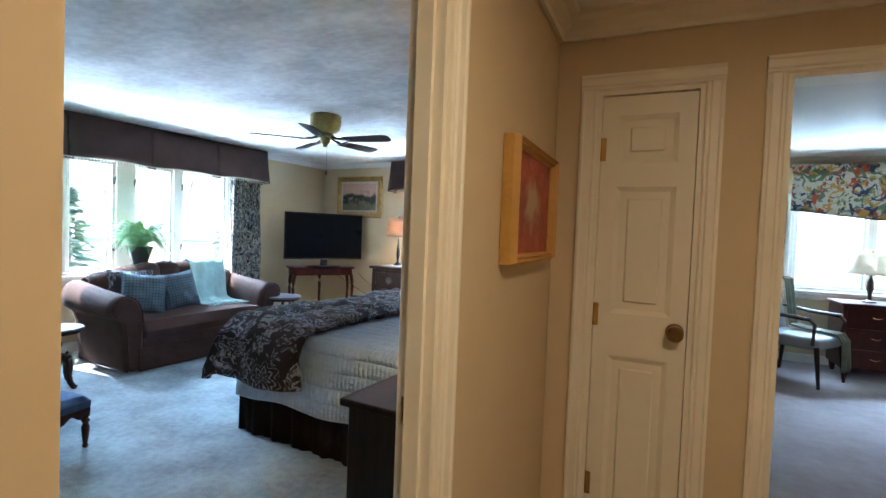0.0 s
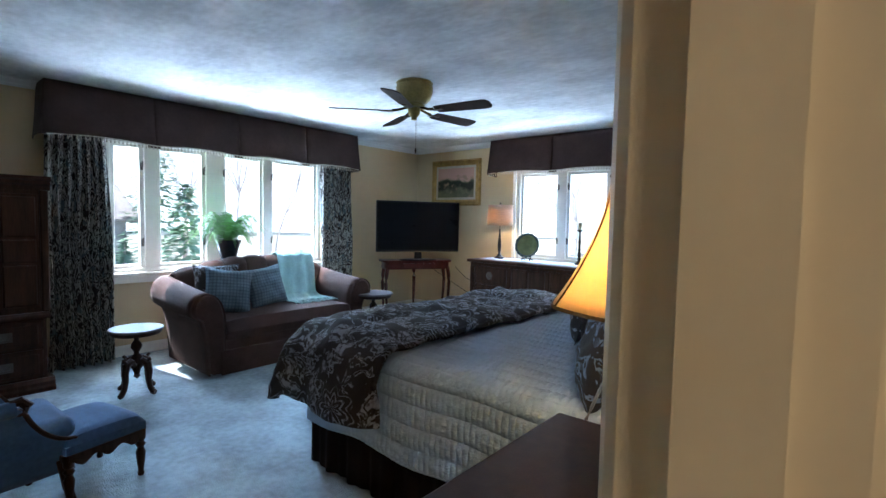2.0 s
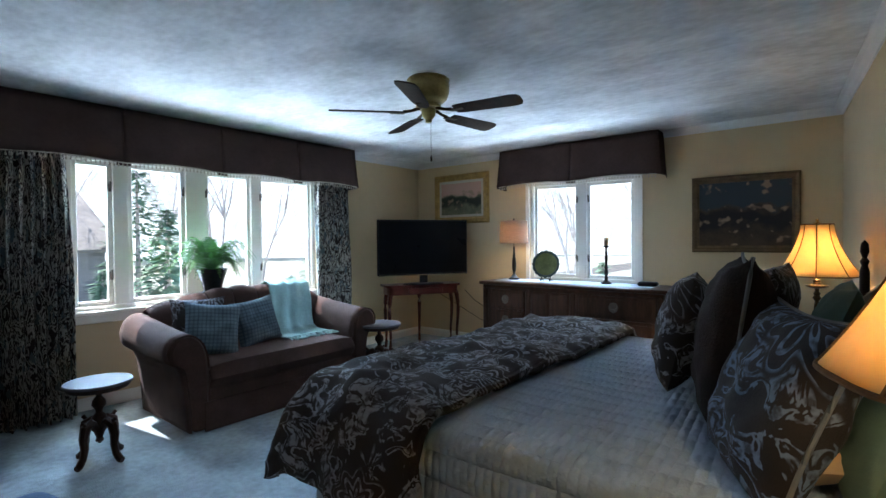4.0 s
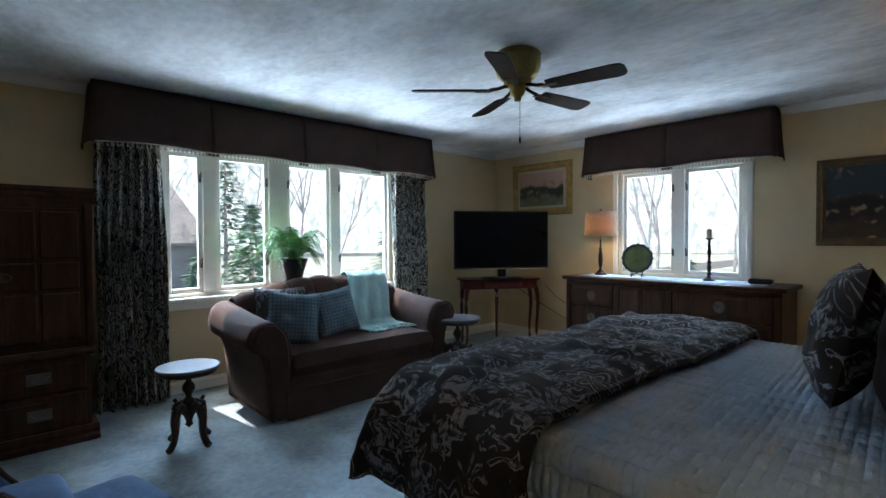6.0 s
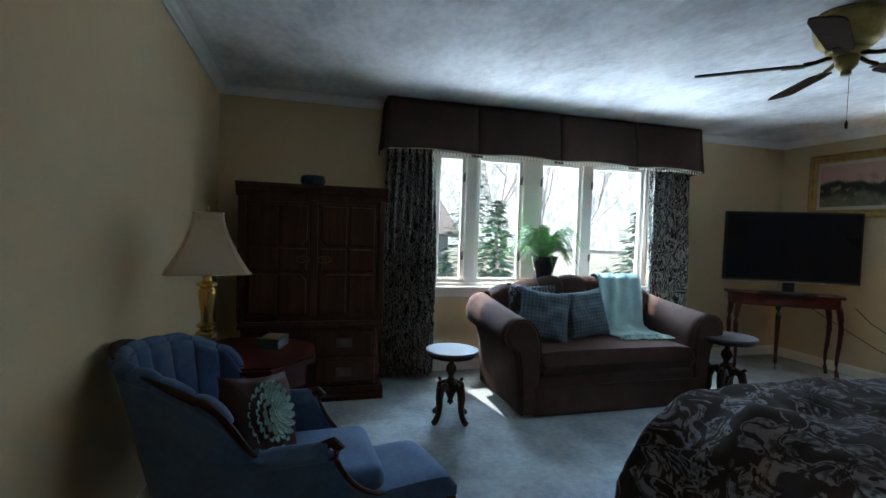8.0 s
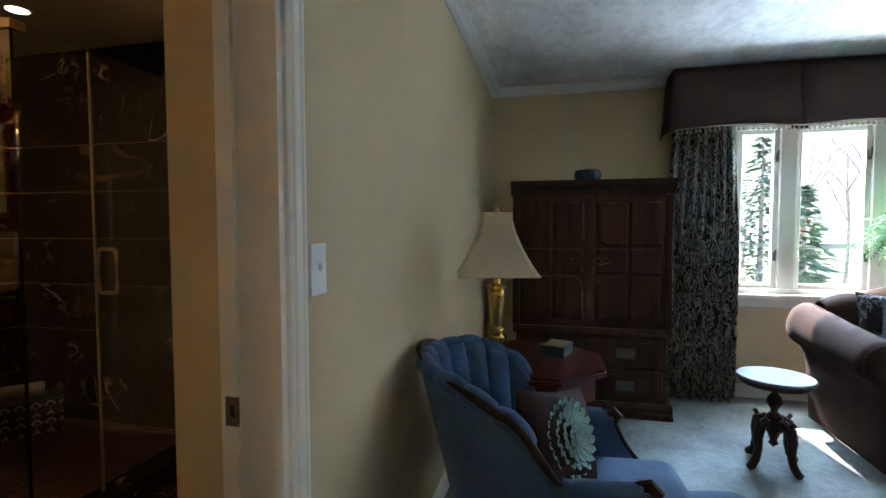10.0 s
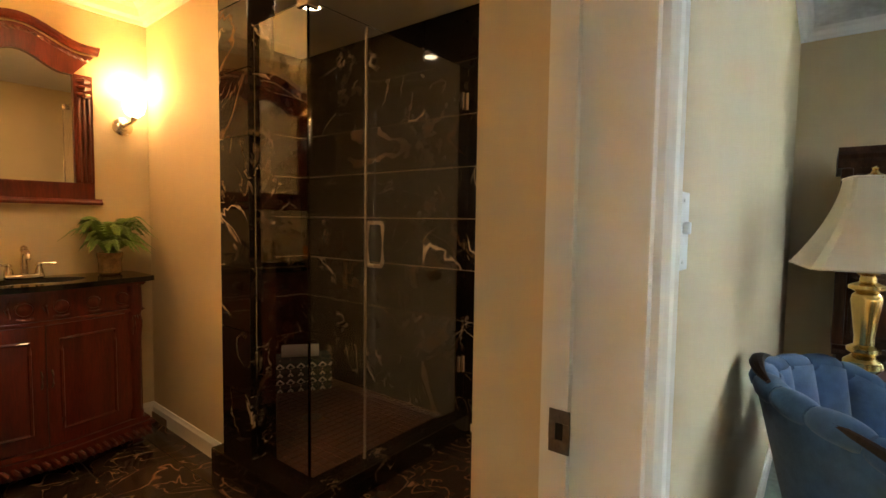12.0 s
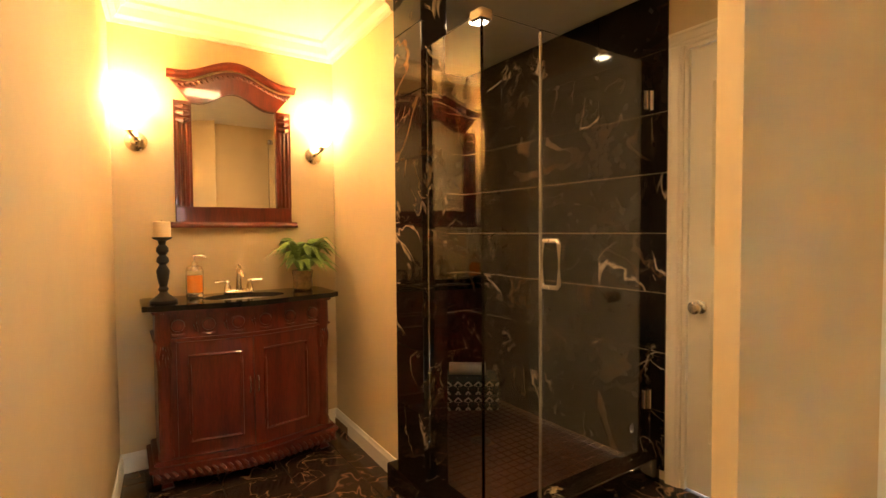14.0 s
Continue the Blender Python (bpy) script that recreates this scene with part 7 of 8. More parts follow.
def build_faucet():
    t = thing("faucet", Matrix.Translation((VX0 + VW / 2, VB + 0.062, VTOP)), "brushed nickel two-handle faucet on the granite worktop", "faucet")
    bm = B()
    put_box(bm, -0.078, 0.078, -0.024, 0.024, 0, 0.022, 0.010, 3)
    part("base", bm, NICKEL, t, smooth=True)
    bm = B()
    put_tube(bm, [(0, 0, 0.015), (0, 0.004, 0.10), (0, 0.018, 0.125), (0, 0.048, 0.132), (0, 0.088, 0.118), (0, 0.098, 0.100)], [0.017, 0.013, 0.014, 0.013, 0.011, 0.010], 14)
    put_lathe(bm, [(0.010, 0.12), (0.016, 0.135), (0.014, 0.155), (0.0, 0.165)], 0, 0.008, 14)
    part("spout", bm, NICKEL, t, smooth=True)
    for s in (-1, 1):
        bm = B()
        put_lathe(bm, [(0.020, 0.015), (0.018, 0.04), (0.012, 0.055), (0.014, 0.065), (0.008, 0.075), (0.0, 0.078)], s * 0.058, 0, 14)
        put_tube(bm, [(s * 0.058, 0, 0.066), (s * 0.085, 0.004, 0.072), (s * 0.125, 0.008, 0.070)], [0.007, 0.006, 0.008], 8)
        part("handle", bm, NICKEL, t, smooth=True)


build_faucet()
BIGC = [(0.064, 0), (0.066, 0.012), (0.050, 0.024), (0.030, 0.040), (0.018, 0.055), (0.026, 0.07), (0.018, 0.085), (0.026, 0.12), (0.032, 0.165), (0.022, 0.19), (0.016, 0.20), (0.030, 0.215), (0.028, 0.235),
        (0.016, 0.25), (0.030, 0.27), (0.028, 0.29), (0.016, 0.305), (0.020, 0.325), (0.046, 0.338), (0.048, 0.345), (0.0, 0.346)]
candlestick(Matrix.Translation((VX0 + VW - 0.085, VB + 0.235, VTOP)), "tall black turned candlestick with a thick ivory candle on the vanity", 0.93, 0.038, 0.075, BIGC)


def build_soap():
    t = thing("soap_dispenser", Matrix.Translation((VX0 + VW - 0.235, VB + 0.135, VTOP)) @ Matrix.Diagonal((1.2, 1.2, 1.22, 1)), "glass soap dispenser with orange soap and a nickel pump", "soap dispenser")
    bm = B()
    put_lathe(bm, [(0.033, 0.0), (0.035, 0.005), (0.035, 0.022), (0.033, 0.024)], seg=24)
    part("base", bm, NICKEL, t, smooth=True)
    bm = B()
    put_lathe(bm, [(0.031, 0.024), (0.031, 0.098), (0.0, 0.099)], seg=24)
    part("soap", bm, mat("orange_soap", (0.75, 0.20, 0.02), 0.15, var=0.05, scale=6), t, smooth=True)
    bm = B()
    put_lathe(bm, [(0.035, 0.024), (0.035, 0.118), (0.033, 0.118), (0.033, 0.024)], seg=24)
    g = part("bottle", bm, GLASS, t, smooth=True)
    g.visible_shadow = False
    bm = B()
    put_lathe(bm, [(0.035, 0.118), (0.030, 0.132), (0.014, 0.142), (0.013, 0.155), (0.006, 0.158), (0.005, 0.175), (0.009, 0.178), (0.0, 0.186)], seg=20)
    put_tube(bm, [(0, 0, 0.179), (-0.03, 0, 0.181), (-0.046, 0, 0.172)], 0.0035, 7)
    part("pump", bm, NICKEL, t, smooth=True)


build_soap()


def build_bath_plant():
    t = thing("potted_plant", Matrix.Translation((VX0 + 0.125, VB + 0.14, VTOP)), "small green fern in a glass pot on the vanity", "potted plant")
    bm = B()
    put_lathe(bm, [(0.045, 0.0), (0.055, 0.01), (0.052, 0.06), (0.062, 0.115), (0.060, 0.118), (0.050, 0.10), (0.045, 0.02)], seg=24)
    part("pot", bm, mat("amber_glass_pot", (0.30, 0.20, 0.09), 0.12, 0.5, var=0.4, scale=30), t, smooth=True)
    bm = B()
    put_lathe(bm, [(0.052, 0.10), (0.0, 0.106)], seg=16)
    part("soil", bm, SOIL, t)
    fern(t, 0.10, 0.21, 0.21, 60, 8, 0.45, wide=0.040, material=FERNB)


build_bath_plant()


def build_mirror():
    x0, x1, z0, z1 = -1.715, -1.04, 1.27, 2.10
    W, H = x1 - x0, z1 - z0
    t = thing("wall_mirror", Matrix.Translation((x0, VB, z0)), "cherry wood framed mirror with an arched carved top above the vanity", "mirror")

    def arch(u, lift=0.085):
        """Height of the swelling top above the corners."""
        s = abs(2 * u - 1)
        return lift * (0.5 + 0.5 * math.cos(min(1, s / 0.85) * math.pi))
    n = 32
    wi = 0.115
    bm = B()
    front, back = 0.030, 0.002
    outer = [(W * 0.03 + W * 0.94 * k / n, H - 0.045 + arch(k / n)) for k in range(n + 1)]
    inner = [(wi + (W - 2 * wi) * k / n, H - 0.155 + arch(k / n, 0.075)) for k in range(n + 1)]
    for k in range(n):
        put_prism(bm, [inner[k], inner[k + 1], outer[k + 1], outer[k]], back, front, "y")
    bmesh.ops.remove_doubles(bm, verts=bm.verts[:], dist=0.0002)
    part("arched_head", bm, CHERRY, t)
    bm = B()
    put_box(bm, 0.03, W - 0.03, back, front, 0.03, 0.115, 0.004)
    part("lower_rail", bm, CHERRY, t)
    for a in (0.03, W - 0.115):
        bm = B()
        put_box(bm, a, a + 0.085, back, front, 0.115, H - 0.15)
        s = part("stile", bm, CHERRY, t)
        for k in range(3):
            bm = B()
            put_tube(bm, [(a + 0.020 + 0.0225 * k, front + 0.001, 0.12), (a + 0.020 + 0.0225 * k, front + 0.001, H - 0.27)], 0.008, 8)
            part("reed", bm, CHERRY, s, smooth=True)
        for k in range(3):
            bm = B()
            zz = H - 0.25 + 0.035 * k
            put_tube(bm, [(a + 0.012, front, zz), (a + 0.042, front + 0.020 - 0.004 * k, zz - 0.010 + 0.004 * k), (a + 0.072, front, zz)], [0.008, 0.016, 0.008], 8)
            part("carving", bm, CHERRY, s, smooth=True)
    bm = B()
    put_prism(bm, [(back, 0.0), (0.050, 0.0), (0.052, 0.012), (0.040, 0.022), (0.036, 0.032), (back, 0.032)], 0.0, W, "x")
    part("lower_shelf", bm, CHERRY, t)
    bm = B()
    crownp = [(0.0, 0.0), (0.012, 0.002), (0.020, 0.014), (0.036, 0.022), (0.042, 0.036), (0.0, 0.038)]
    rings = []
    for k in range(n + 1):
        u = k / n
        flare = 0.02 * (1 if k in (0, n) else 0)
        rings.append([bm.verts.new((W * u, back + front * 0.7 + a, H - 0.035 + arch(u) + b)) for a, b in crownp])
    for a, b in zip(rings, rings[1:]):
        for i in range(len(crownp)):
            j = (i + 1) % len(crownp)
            bm.faces.new((a[i], a[j], b[j], b[i]))
    bm.faces.new(rings[0])
    bm.faces.new(rings[-1][::-1])
    part("cornice", bm, CHERRY, t)
    for k in range(22):
        u = 0.06 + 0.88 * (k + 0.5) / 22
        bm = B()
        z = H - 0.068 + arch(u) * 0.98
        put_tube(bm, [(W * u - 0.012, front, z - 0.008), (W * u, front + 0.008, z), (W * u + 0.012, front, z + 0.006)], [0.005, 0.008, 0.005], 6)
        part("rope_carving", bm, CHERRY, t, smooth=True)
    bm = B()
    pts = [(wi - 0.004, 0.111), (W - wi + 0.004, 0.111)] + [(x, z + 0.004) for x, z in inner[::-1]]
    put_prism(bm, pts, 0.004, 0.012, "y")
    part("mirror_glass", bm, MIRROR, t)


build_mirror()


def sconce(x, sg):
    m = Matrix.Translation((x, VB, 1.715))
    t = thing("wall_sconce", m, "lit nickel wall sconce with a frosted glass shade beside the mirror", "wall lamp", "sconces beside the mirror")
    bm = B()
    put_lathe(bm, [(0.052, 0.0), (0.050, 0.010), (0.038, 0.018), (0.026, 0.022), (0.022, 0.030), (0.0, 0.034)], seg=28, m=Matrix.Rotation(radians(-90), 4, "X"))
    part("back_plate", bm, NICKEL, t, smooth=True)
    bm = B()
    put_tube(bm, [(0, 0.028, 0), (0, 0.070, 0.004), (sg * 0.02, 0.085, 0.02), (sg * 0.03, 0.088, 0.045)], [0.012, 0.010, 0.010, 0.018], 10)
    part("arm", bm, NICKEL, t, smooth=True)
    c = Vector((sg * 0.03, 0.09, 0.05))
    bm = B()
    put_lathe(bm, [(0.022, 0.0), (0.045, 0.02), (0.056, 0.06), (0.054, 0.10), (0.062, 0.125)], c.x, c.y, 28)
    for v in bm.verts:
        v.co.z += c.z
    sh = part("glass_shade", bm, mat("glowing_frosted_glass", (0.9, 0.8, 0.6), 0.5, emit=(1.0, 0.72, 0.38), emit_power=1.6), t, smooth=True, solid=0.003)
    p = m @ (c + Vector((0, 0.0, 0.155)))
    lamp("sconce_light", "POINT", 1.4, (1.0, 0.56, 0.20), Matrix.Translation(p), radius=0.03)


sconce(-0.90, 1)
sconce(-1.832, -1)


# shower
SX0, SX1, SY0, SY1, SH = -3.03, -1.945, VB, 0.82, 2.05


def build_shower():
    # marble slabs on the shower's walls
    for name, org, along, n_al, length in (("wall_shower_west", (SX0, SY0), "y", 4, SY1 + 0.075 - SY0), ("wall_shower_back", (SX0 + 0.012, SY0), "x", 3, SX1 - 0.12 - SX0)):
        w = structure(name, put_box(B(), 0, 0.001, 0, 0.001, 0, 0.001), MARBLE)
        tile_w = length / n_al
        k = 0
        for r in range(8):
            z0, z1 = 0.05 + r * 0.294, min(0.05 + (r + 1) * 0.294 - 0.003, BC - 0.002)
            for c in range(n_al):
                a0, a1 = c * tile_w + 0.0015, (c + 1) * tile_w - 0.0015
                bm = B()
                if along == "y":
                    put_box(bm, SX0 + 0.0, SX0 + 0.010, SY0 + a0, SY0 + a1, z0, z1, 0.001)
                else:
                    put_box(bm, SX0 + 0.012 + a0, SX0 + 0.012 + a1, SY0 + 0.0, SY0 + 0.010, z0, z1, 0.001)
                part("marble_tile", bm, MARBLE, w, kind="structure")
                k += 1
    # marble facing at the end of the vanity's side wall, and inside the shower
    w = structure("wall_shower_east", put_box(B(), -2.055, -1.96, 0.152, 0.40, 0, BC - 0.002), MARBLE)
    for r in range(8):
        z0, z1 = 0.11 + r * 0.294, min(0.11 + (r + 1) * 0.294 - 0.003, BC - 0.003)
        bm = B()
        put_box(bm, -1.96, -1.938, 0.153, 0.405, z0, z1, 0.001)
        part("marble_tile", bm, MARBLE, w, kind="structure")
        bm = B()
        put_box(bm, -2.078, -2.056, SY0 + 0.012, 0.40, z0 - 0.05, z1 - 0.05, 0.001)
        part("marble_tile", bm, MARBLE, w, kind="structure")
    # floor pan of small square tiles
    pan = structure("floor_shower", put_box(B(), SX0, SX1, SY0, SY1, -0.02, 0.045), mat("light_grout", (0.22, 0.15, 0.10), 0.85, var=0.15, scale=20))
    red = mat("brown_mosaic_tile", (0.070, 0.030, 0.018), 0.3, var=0.4, scale=3, world_space=True)
    bm = B()
    step = 0.052
    vs, fs = [], []
    nx, ny = int((SX1 - SX0 - 0.04) / step), int((SY1 - SY0 - 0.04) / step)
    for i in range(nx):
        for j in range(ny):
            x, y = SX0 + 0.02 + i * step, SY0 + 0.02 + j * step
            if (x + 0.025 + 2.50) ** 2 + (y + 0.025 - 0.10) ** 2 < 0.06 ** 2 or (x > -2.10 and y < 0.41):
                continue
            b = len(vs)
            for z, e in ((0.0455, 0.0), (0.050, 0.0015)):
                vs += [(x + e, y + e, z), (x + 0.047 - e, y + e, z), (x + 0.047 - e, y + 0.047 - e, z), (x + e, y + 0.047 - e, z)]
            fs += [(b + 4, b + 5, b + 6, b + 7)] + [(b + q, b + (q + 1) % 4, b + 4 + (q + 1) % 4, b + 4 + q) for q in range(4)]
    me = bpy.data.meshes.new("mosaic_tile")
    me.from_pydata(vs, [], fs)
    me.materials.append(red)
    ob = new("mosaic_tiles", me)
    ob.parent = pan
    tagged(ob, kind="stuff")
    dr = thing("shower_drain", Matrix.Translation((-2.50, 0.10, 0.0455)), "round metal shower drain in the mosaic floor", "drain")
    bm = B()
    put_lathe(bm, [(0.055, 0), (0.055, 0.004), (0.048, 0.006), (0.0, 0.006)], seg=28)
    part("cover", bm, PEWTER, dr)
    for k in range(8):
        bm = B()
        a = 2 * math.pi * k / 8
        put_lathe(bm, [(0.006, 0.006), (0.006, 0.0066), (0, 0.0067)], 0.03 * math.cos(a), 0.03 * math.sin(a), 8)
        part("hole", bm, BLACKP, dr)
    # curb
    structure("trim_shower_curb", put_box(B(), -2.02, -1.875, 0.155, SY1 + 0.055, 0, 0.115, 0.004), MARBLE)
    structure("trim_shower_curb", put_box(B(), SX0 + 0.011, -2.021, SY1 - 0.075, SY1 + 0.055, 0, 0.115, 0.004), MARBLE)
    # glass
    g = thing("shower_enclosure", Matrix.Identity(4), "frameless clear glass shower enclosure with nickel clamps, door closed", "shower enclosure")

    def pane(name, x0, x1, y0, y1, parent):
        bm = B()
        put_box(bm, x0, x1, y0, y1, 0.12, SH)
        p = part(name, bm, GLASS, parent)
        p.visible_shadow = False
        return p
    side = pane("fixed_panel", -0.005, 0.005, 0.408 - SY1, 0.004, g)
    side.matrix_local = Matrix.Translation((SX1, SY1, 0)) @ Matrix.Rotation(radians(-3.5), 4, "Z")
    pane("fixed_panel", -2.245, SX1 - 0.008, SY1 - 0.005, SY1 + 0.005, g)
    door = pane("door", SX0 + 0.02, -2.251, SY1 - 0.005, SY1 + 0.005, g)
    bm = B()
    put_box(bm, -2.252, -2.244, SY1 - 0.007, SY1 + 0.007, 0.13, SH - 0.01)
    part("door_seal", bm, mat("clear_vinyl_seal", (0.20, 0.17, 0.13), 0.5, var=0.05), g)
    bm = B()
    put_box(bm, SX1 - 0.045, SX1 + 0.012, SY1 - 0.012, SY1 + 0.016, SH - 0.025, SH + 0.012, 0.002)
    put_box(bm, SX1 - 0.010, SX1 + 0.014, SY1 - 0.050, SY1 - 0.010, SH - 0.025, SH + 0.012, 0.002)
    part("corner_clamp", bm, NICKEL, g)
    for z in (0.40, 1.87):
        bm = B()
        put_box(bm, SX0 + 0.011, SX0 + 0.075, SY1 - 0.014, SY1 + 0.014, z - 0.045, z + 0.045, 0.003)
        put_lathe(bm, [(0.010, z - 0.045), (0.010, z + 0.045)], SX0 + 0.040, SY1 + 0.012, 12)
        part("hinge", bm, NICKEL, door)
    bm = B()
    for s in (1, -1):
        y0, y1 = SY1 + 0.006 * s, SY1 + 0.050 * s
        put_tube(bm, [(-2.305, y0, 1.20), (-2.305, y0 + (y1 - y0) * 0.75, 1.20), (-2.305, y1, 1.185), (-2.305, y1, 1.02), (-2.305, y0 + (y1 - y0) * 0.75, 1.005), (-2.305, y0, 1.005)], 0.0095, 10)
    part("handle", bm, SATIN, door, smooth=True)
    # downlights over the shower
    for x, y in ((-2.50, 0.10),):
        d = thing("downlight", Matrix.Translation((x, y, BC)), "small round recessed downlight, lit, in the shower ceiling", "ceiling light")
        bm = B()
        put_lathe(bm, [(0.065, 0.0), (0.064, -0.004), (0.050, -0.006), (0.048, 0.0)], seg=32)
        part("trim_ring", bm, WHITE, d, smooth=True)
        bm = B()
        put_lathe(bm, [(0.047, -0.003), (0.0, -0.0035)], seg=28)
        part("lens", bm, mat("lit_downlight_lens", (0.9, 0.85, 0.7), 0.5, emit=(1.0, 0.80, 0.52), emit_power=7), d)
        lamp("downlight_light", "SPOT", 1.5, (1.0, 0.70, 0.40), look((x, y, BC - 0.02), (x, y, 0)), spot=radians(95), radius=0.04)
    # folded towels
    for k in range(2):
        tw = thing("folded_towel", Matrix.Translation((-2.78, -0.40, 0.051 + 0.105 * k)) @ Matrix.Rotation(radians(-33), 4, "Z"), "folded dark teal towel with white lattice on the shower floor", "towel", "towels stacked in the shower")
        tm = mat("lattice_towel", (0.03, 0.055, 0.055), 0.95, var=0.15, scale=10, bump=0.6, bscale=160)
        tt = texnode(tm, "ShaderNodeTexVoronoi", 15)
        tt.distance = "MANHATTAN"
        tt.inputs["Randomness"].default_value = 0.0
        overlay(tm, ramped(tm, tt.outputs["Distance"], [(0.30, 0), (0.34, 1), (0.52, 1), (0.56, 0)]), (0.66, 0.66, 0.55))
        for q in range(2):
            bm = B()
            put_box(bm, -0.20, 0.20, -0.13, 0.13, 0.052 * q, 0.052 * q + 0.050, 0.022, 4)
            part("fold", bm, tm, tw, smooth=True)
    tw = thing("rolled_towel", Matrix.Translation((-2.78, -0.40, 0.30)) @ Matrix.Rotation(radians(-38), 4, "Z"), "small rolled pale grey towel on the folded towels", "towel")
    bm = B()
    put_tube(bm, [(-0.12, 0, 0), (0.12, 0, 0)], 0.042, 18)
    part("roll", bm, mat("pale_grey_towel", (0.42, 0.40, 0.34), 0.95, var=0.1, scale=12, bump=0.7, bscale=150), tw, smooth=True)


build_shower()


# bathroom floor of dark slate tiles
def build_bath_floor():
    f = bpy.data.objects["floor_bath"]
    k = 0
    me = None
    s = 0.305
    mt = mat("dark_marble_floor_tile", (0.040, 0.024, 0.016), 0.16, var=0.5, scale=2.2, world_space=True, rvar=0.08)
    n, l, b = nodes_of(mt)
    geo = n.new("ShaderNodeNewGeometry")
    tx = n.new("ShaderNodeTexNoise")
    tx.inputs["Scale"].default_value = 2.4
    tx.inputs["Distortion"].default_value = 3.0
    inf = n.new("ShaderNodeObjectInfo")
    off = n.new("ShaderNodeVectorMath")
    off.operation = "ADD"
    l.new(geo.outputs["Position"], off.inputs[0])
    l.new(inf.outputs["Random"], off.inputs[1])
    l.new(off.outputs[0], tx.inputs["Vector"])
    overlay(mt, ramped(mt, tx.outputs["Fac"], [(0.485, 0), (0.5, 0.8), (0.515, 0)]), (0.30, 0.18, 0.10))
    bm = B()
    put_box(bm, 0, s - 0.005, 0, s - 0.005, -0.008, 0.0, 0.0012)
    mesh = bpy.data.meshes.new("floor_tile")
    bm.to_mesh(mesh)
    bm.free()
    mesh.materials.append(mt)
    for i in range(8):
        for j in range(10):
            x, y = -3.03 + i * s, -0.72 + j * s - 0.15 * (i % 2)
            if y + s > YD - 0.11 or (x + s < -1.93 and y + s < 0.85):
                continue
            ob = new("floor_tile", mesh)
            ob.matrix_world = Matrix.Translation((x, y, 0))
            ob.parent = f
            tagged(ob, kind="structure")


build_bath_floor()


# ---- the room beyond the hall ----
def build_far_room():
    fl = mat("floral_valance_cloth", (0.62, 0.58, 0.46), 0.85, var=0.06, scale=6, bump=0.1, bscale=200)
    for sc, th, col in ((9.0, 0.56, (0.16, 0.22, 0.13)), (8.0, 0.60, (0.50, 0.10, 0.05)), (10.0, 0.60, (0.06, 0.07, 0.13)), (9.5, 0.60, (0.55, 0.30, 0.08))):
        t = texnode(fl, "ShaderNodeTexNoise", sc, rot=(sc, sc * 2, 0))
        t.inputs["Detail"].default_value = 3
        t.inputs["Distortion"].default_value = 1.2
        overlay(fl, ramped(fl, t.outputs["Fac"], [(th - 0.02, 0), (th, 1)]), col)
    m = turn(hall(5.96, 1.86), A_V, 1.75)
    v = thing("valance", m, "floral roman valance with a dark scalloped edge over the far window", "valance")
    bm = B()

    def dip(u):
        return -0.10 * (1 - abs(2 * min(1.0, u) - 1))
    put_grid(bm, 40, 6, lambda i, j: (1.7 * i, 0.01 * math.sin(i * 20), 0.58 * j + (1 - j) * (0.05 + dip(i))))
    part("cloth", bm, fl, v, smooth=True, solid=0.006)
    bm = B()
    put_tube(bm, [(1.7 * k / 40, -0.004, 0.05 + dip(k / 40)) for k in range(41)], 0.009, 6)
    part("edge_trim", bm, BLACKM, v)
    bm = B()
    put_box(bm, 0, 1.7, 0.012, 0.13, 0.56, 0.58)
    part("board", bm, fl, v)
    d = thing("chest_of_drawers", turn(hall(5.46, 2.28), A_V) @ Matrix.Diagonal((1, 1, 0.9, 1)), "mahogany chest of drawers under the far window", "chest of drawers")
    bm = B()
    put_box(bm, 0, 1.1, 0.0, 0.5, 0.12, 0.86, 0.006)
    part("body", bm, MAHOG, d)
    bm = B()
    put_box(bm, -0.02, 1.12, -0.02, 0.5, 0.861, 0.89, 0.008)
    part("top", bm, MAHOG, d)
    for z in (0.15, 0.39, 0.63):
        bm = B()
        put_box(bm, 0.03, 1.07, -0.012, -0.001, z, z + 0.21, 0.004)
        q = part("drawer", bm, MAHOG, d)
        for x in (0.28, 0.82):
            bm = B()
            put_tube(bm, [(x - 0.04, -0.012, z + 0.11), (x, -0.035, z + 0.10), (x + 0.04, -0.012, z + 0.11)], 0.005, 6)
            part("handle", bm, BRASS, q)
    for x in (0.05, 1.05):
        for y in (0.04, 0.44):
            bm = B()
            put_lathe(bm, [(0.018, 0), (0.03, 0.05), (0.035, 0.12)], x, y, 10)
            part("leg", bm, MAHOG, d)
    hm = turn(hall(5.70, 2.56), A_V, 0.802)
    table_lamp(hm, [(0.06, 0), (0.06, 0.015), (0.02, 0.03), (0.018, 0.10), (0.035, 0.15), (0.03, 0.22), (0.012, 0.27), (0.012, 0.33)], bell_profile(0.20, 0.12, 0.30, 0.53, 6, 1.2), PEWTER, CREAMS,
               "slender table lamp with a cream shade on the chest of drawers", 0)
    pl = thing("potted_plant", turn(hall(5.62, 2.90), A_V, 0.802), "small dark green plant on the chest of drawers", "potted plant")
    bm = B()
    put_lathe(bm, [(0.04, 0), (0.055, 0.06), (0.05, 0.06), (0.0, 0.055)], seg=16)
    part("pot", bm, PEBBLE, pl)
    fern(pl, 0.05, 0.12, 0.08, 16, 5, 0.8)
    # wooden armchair with a throw
    c = thing("armchair", turn(hall(5.22, 1.86), A_V + 235), "pale upholstered open armchair with dark wooden arms", "armchair")
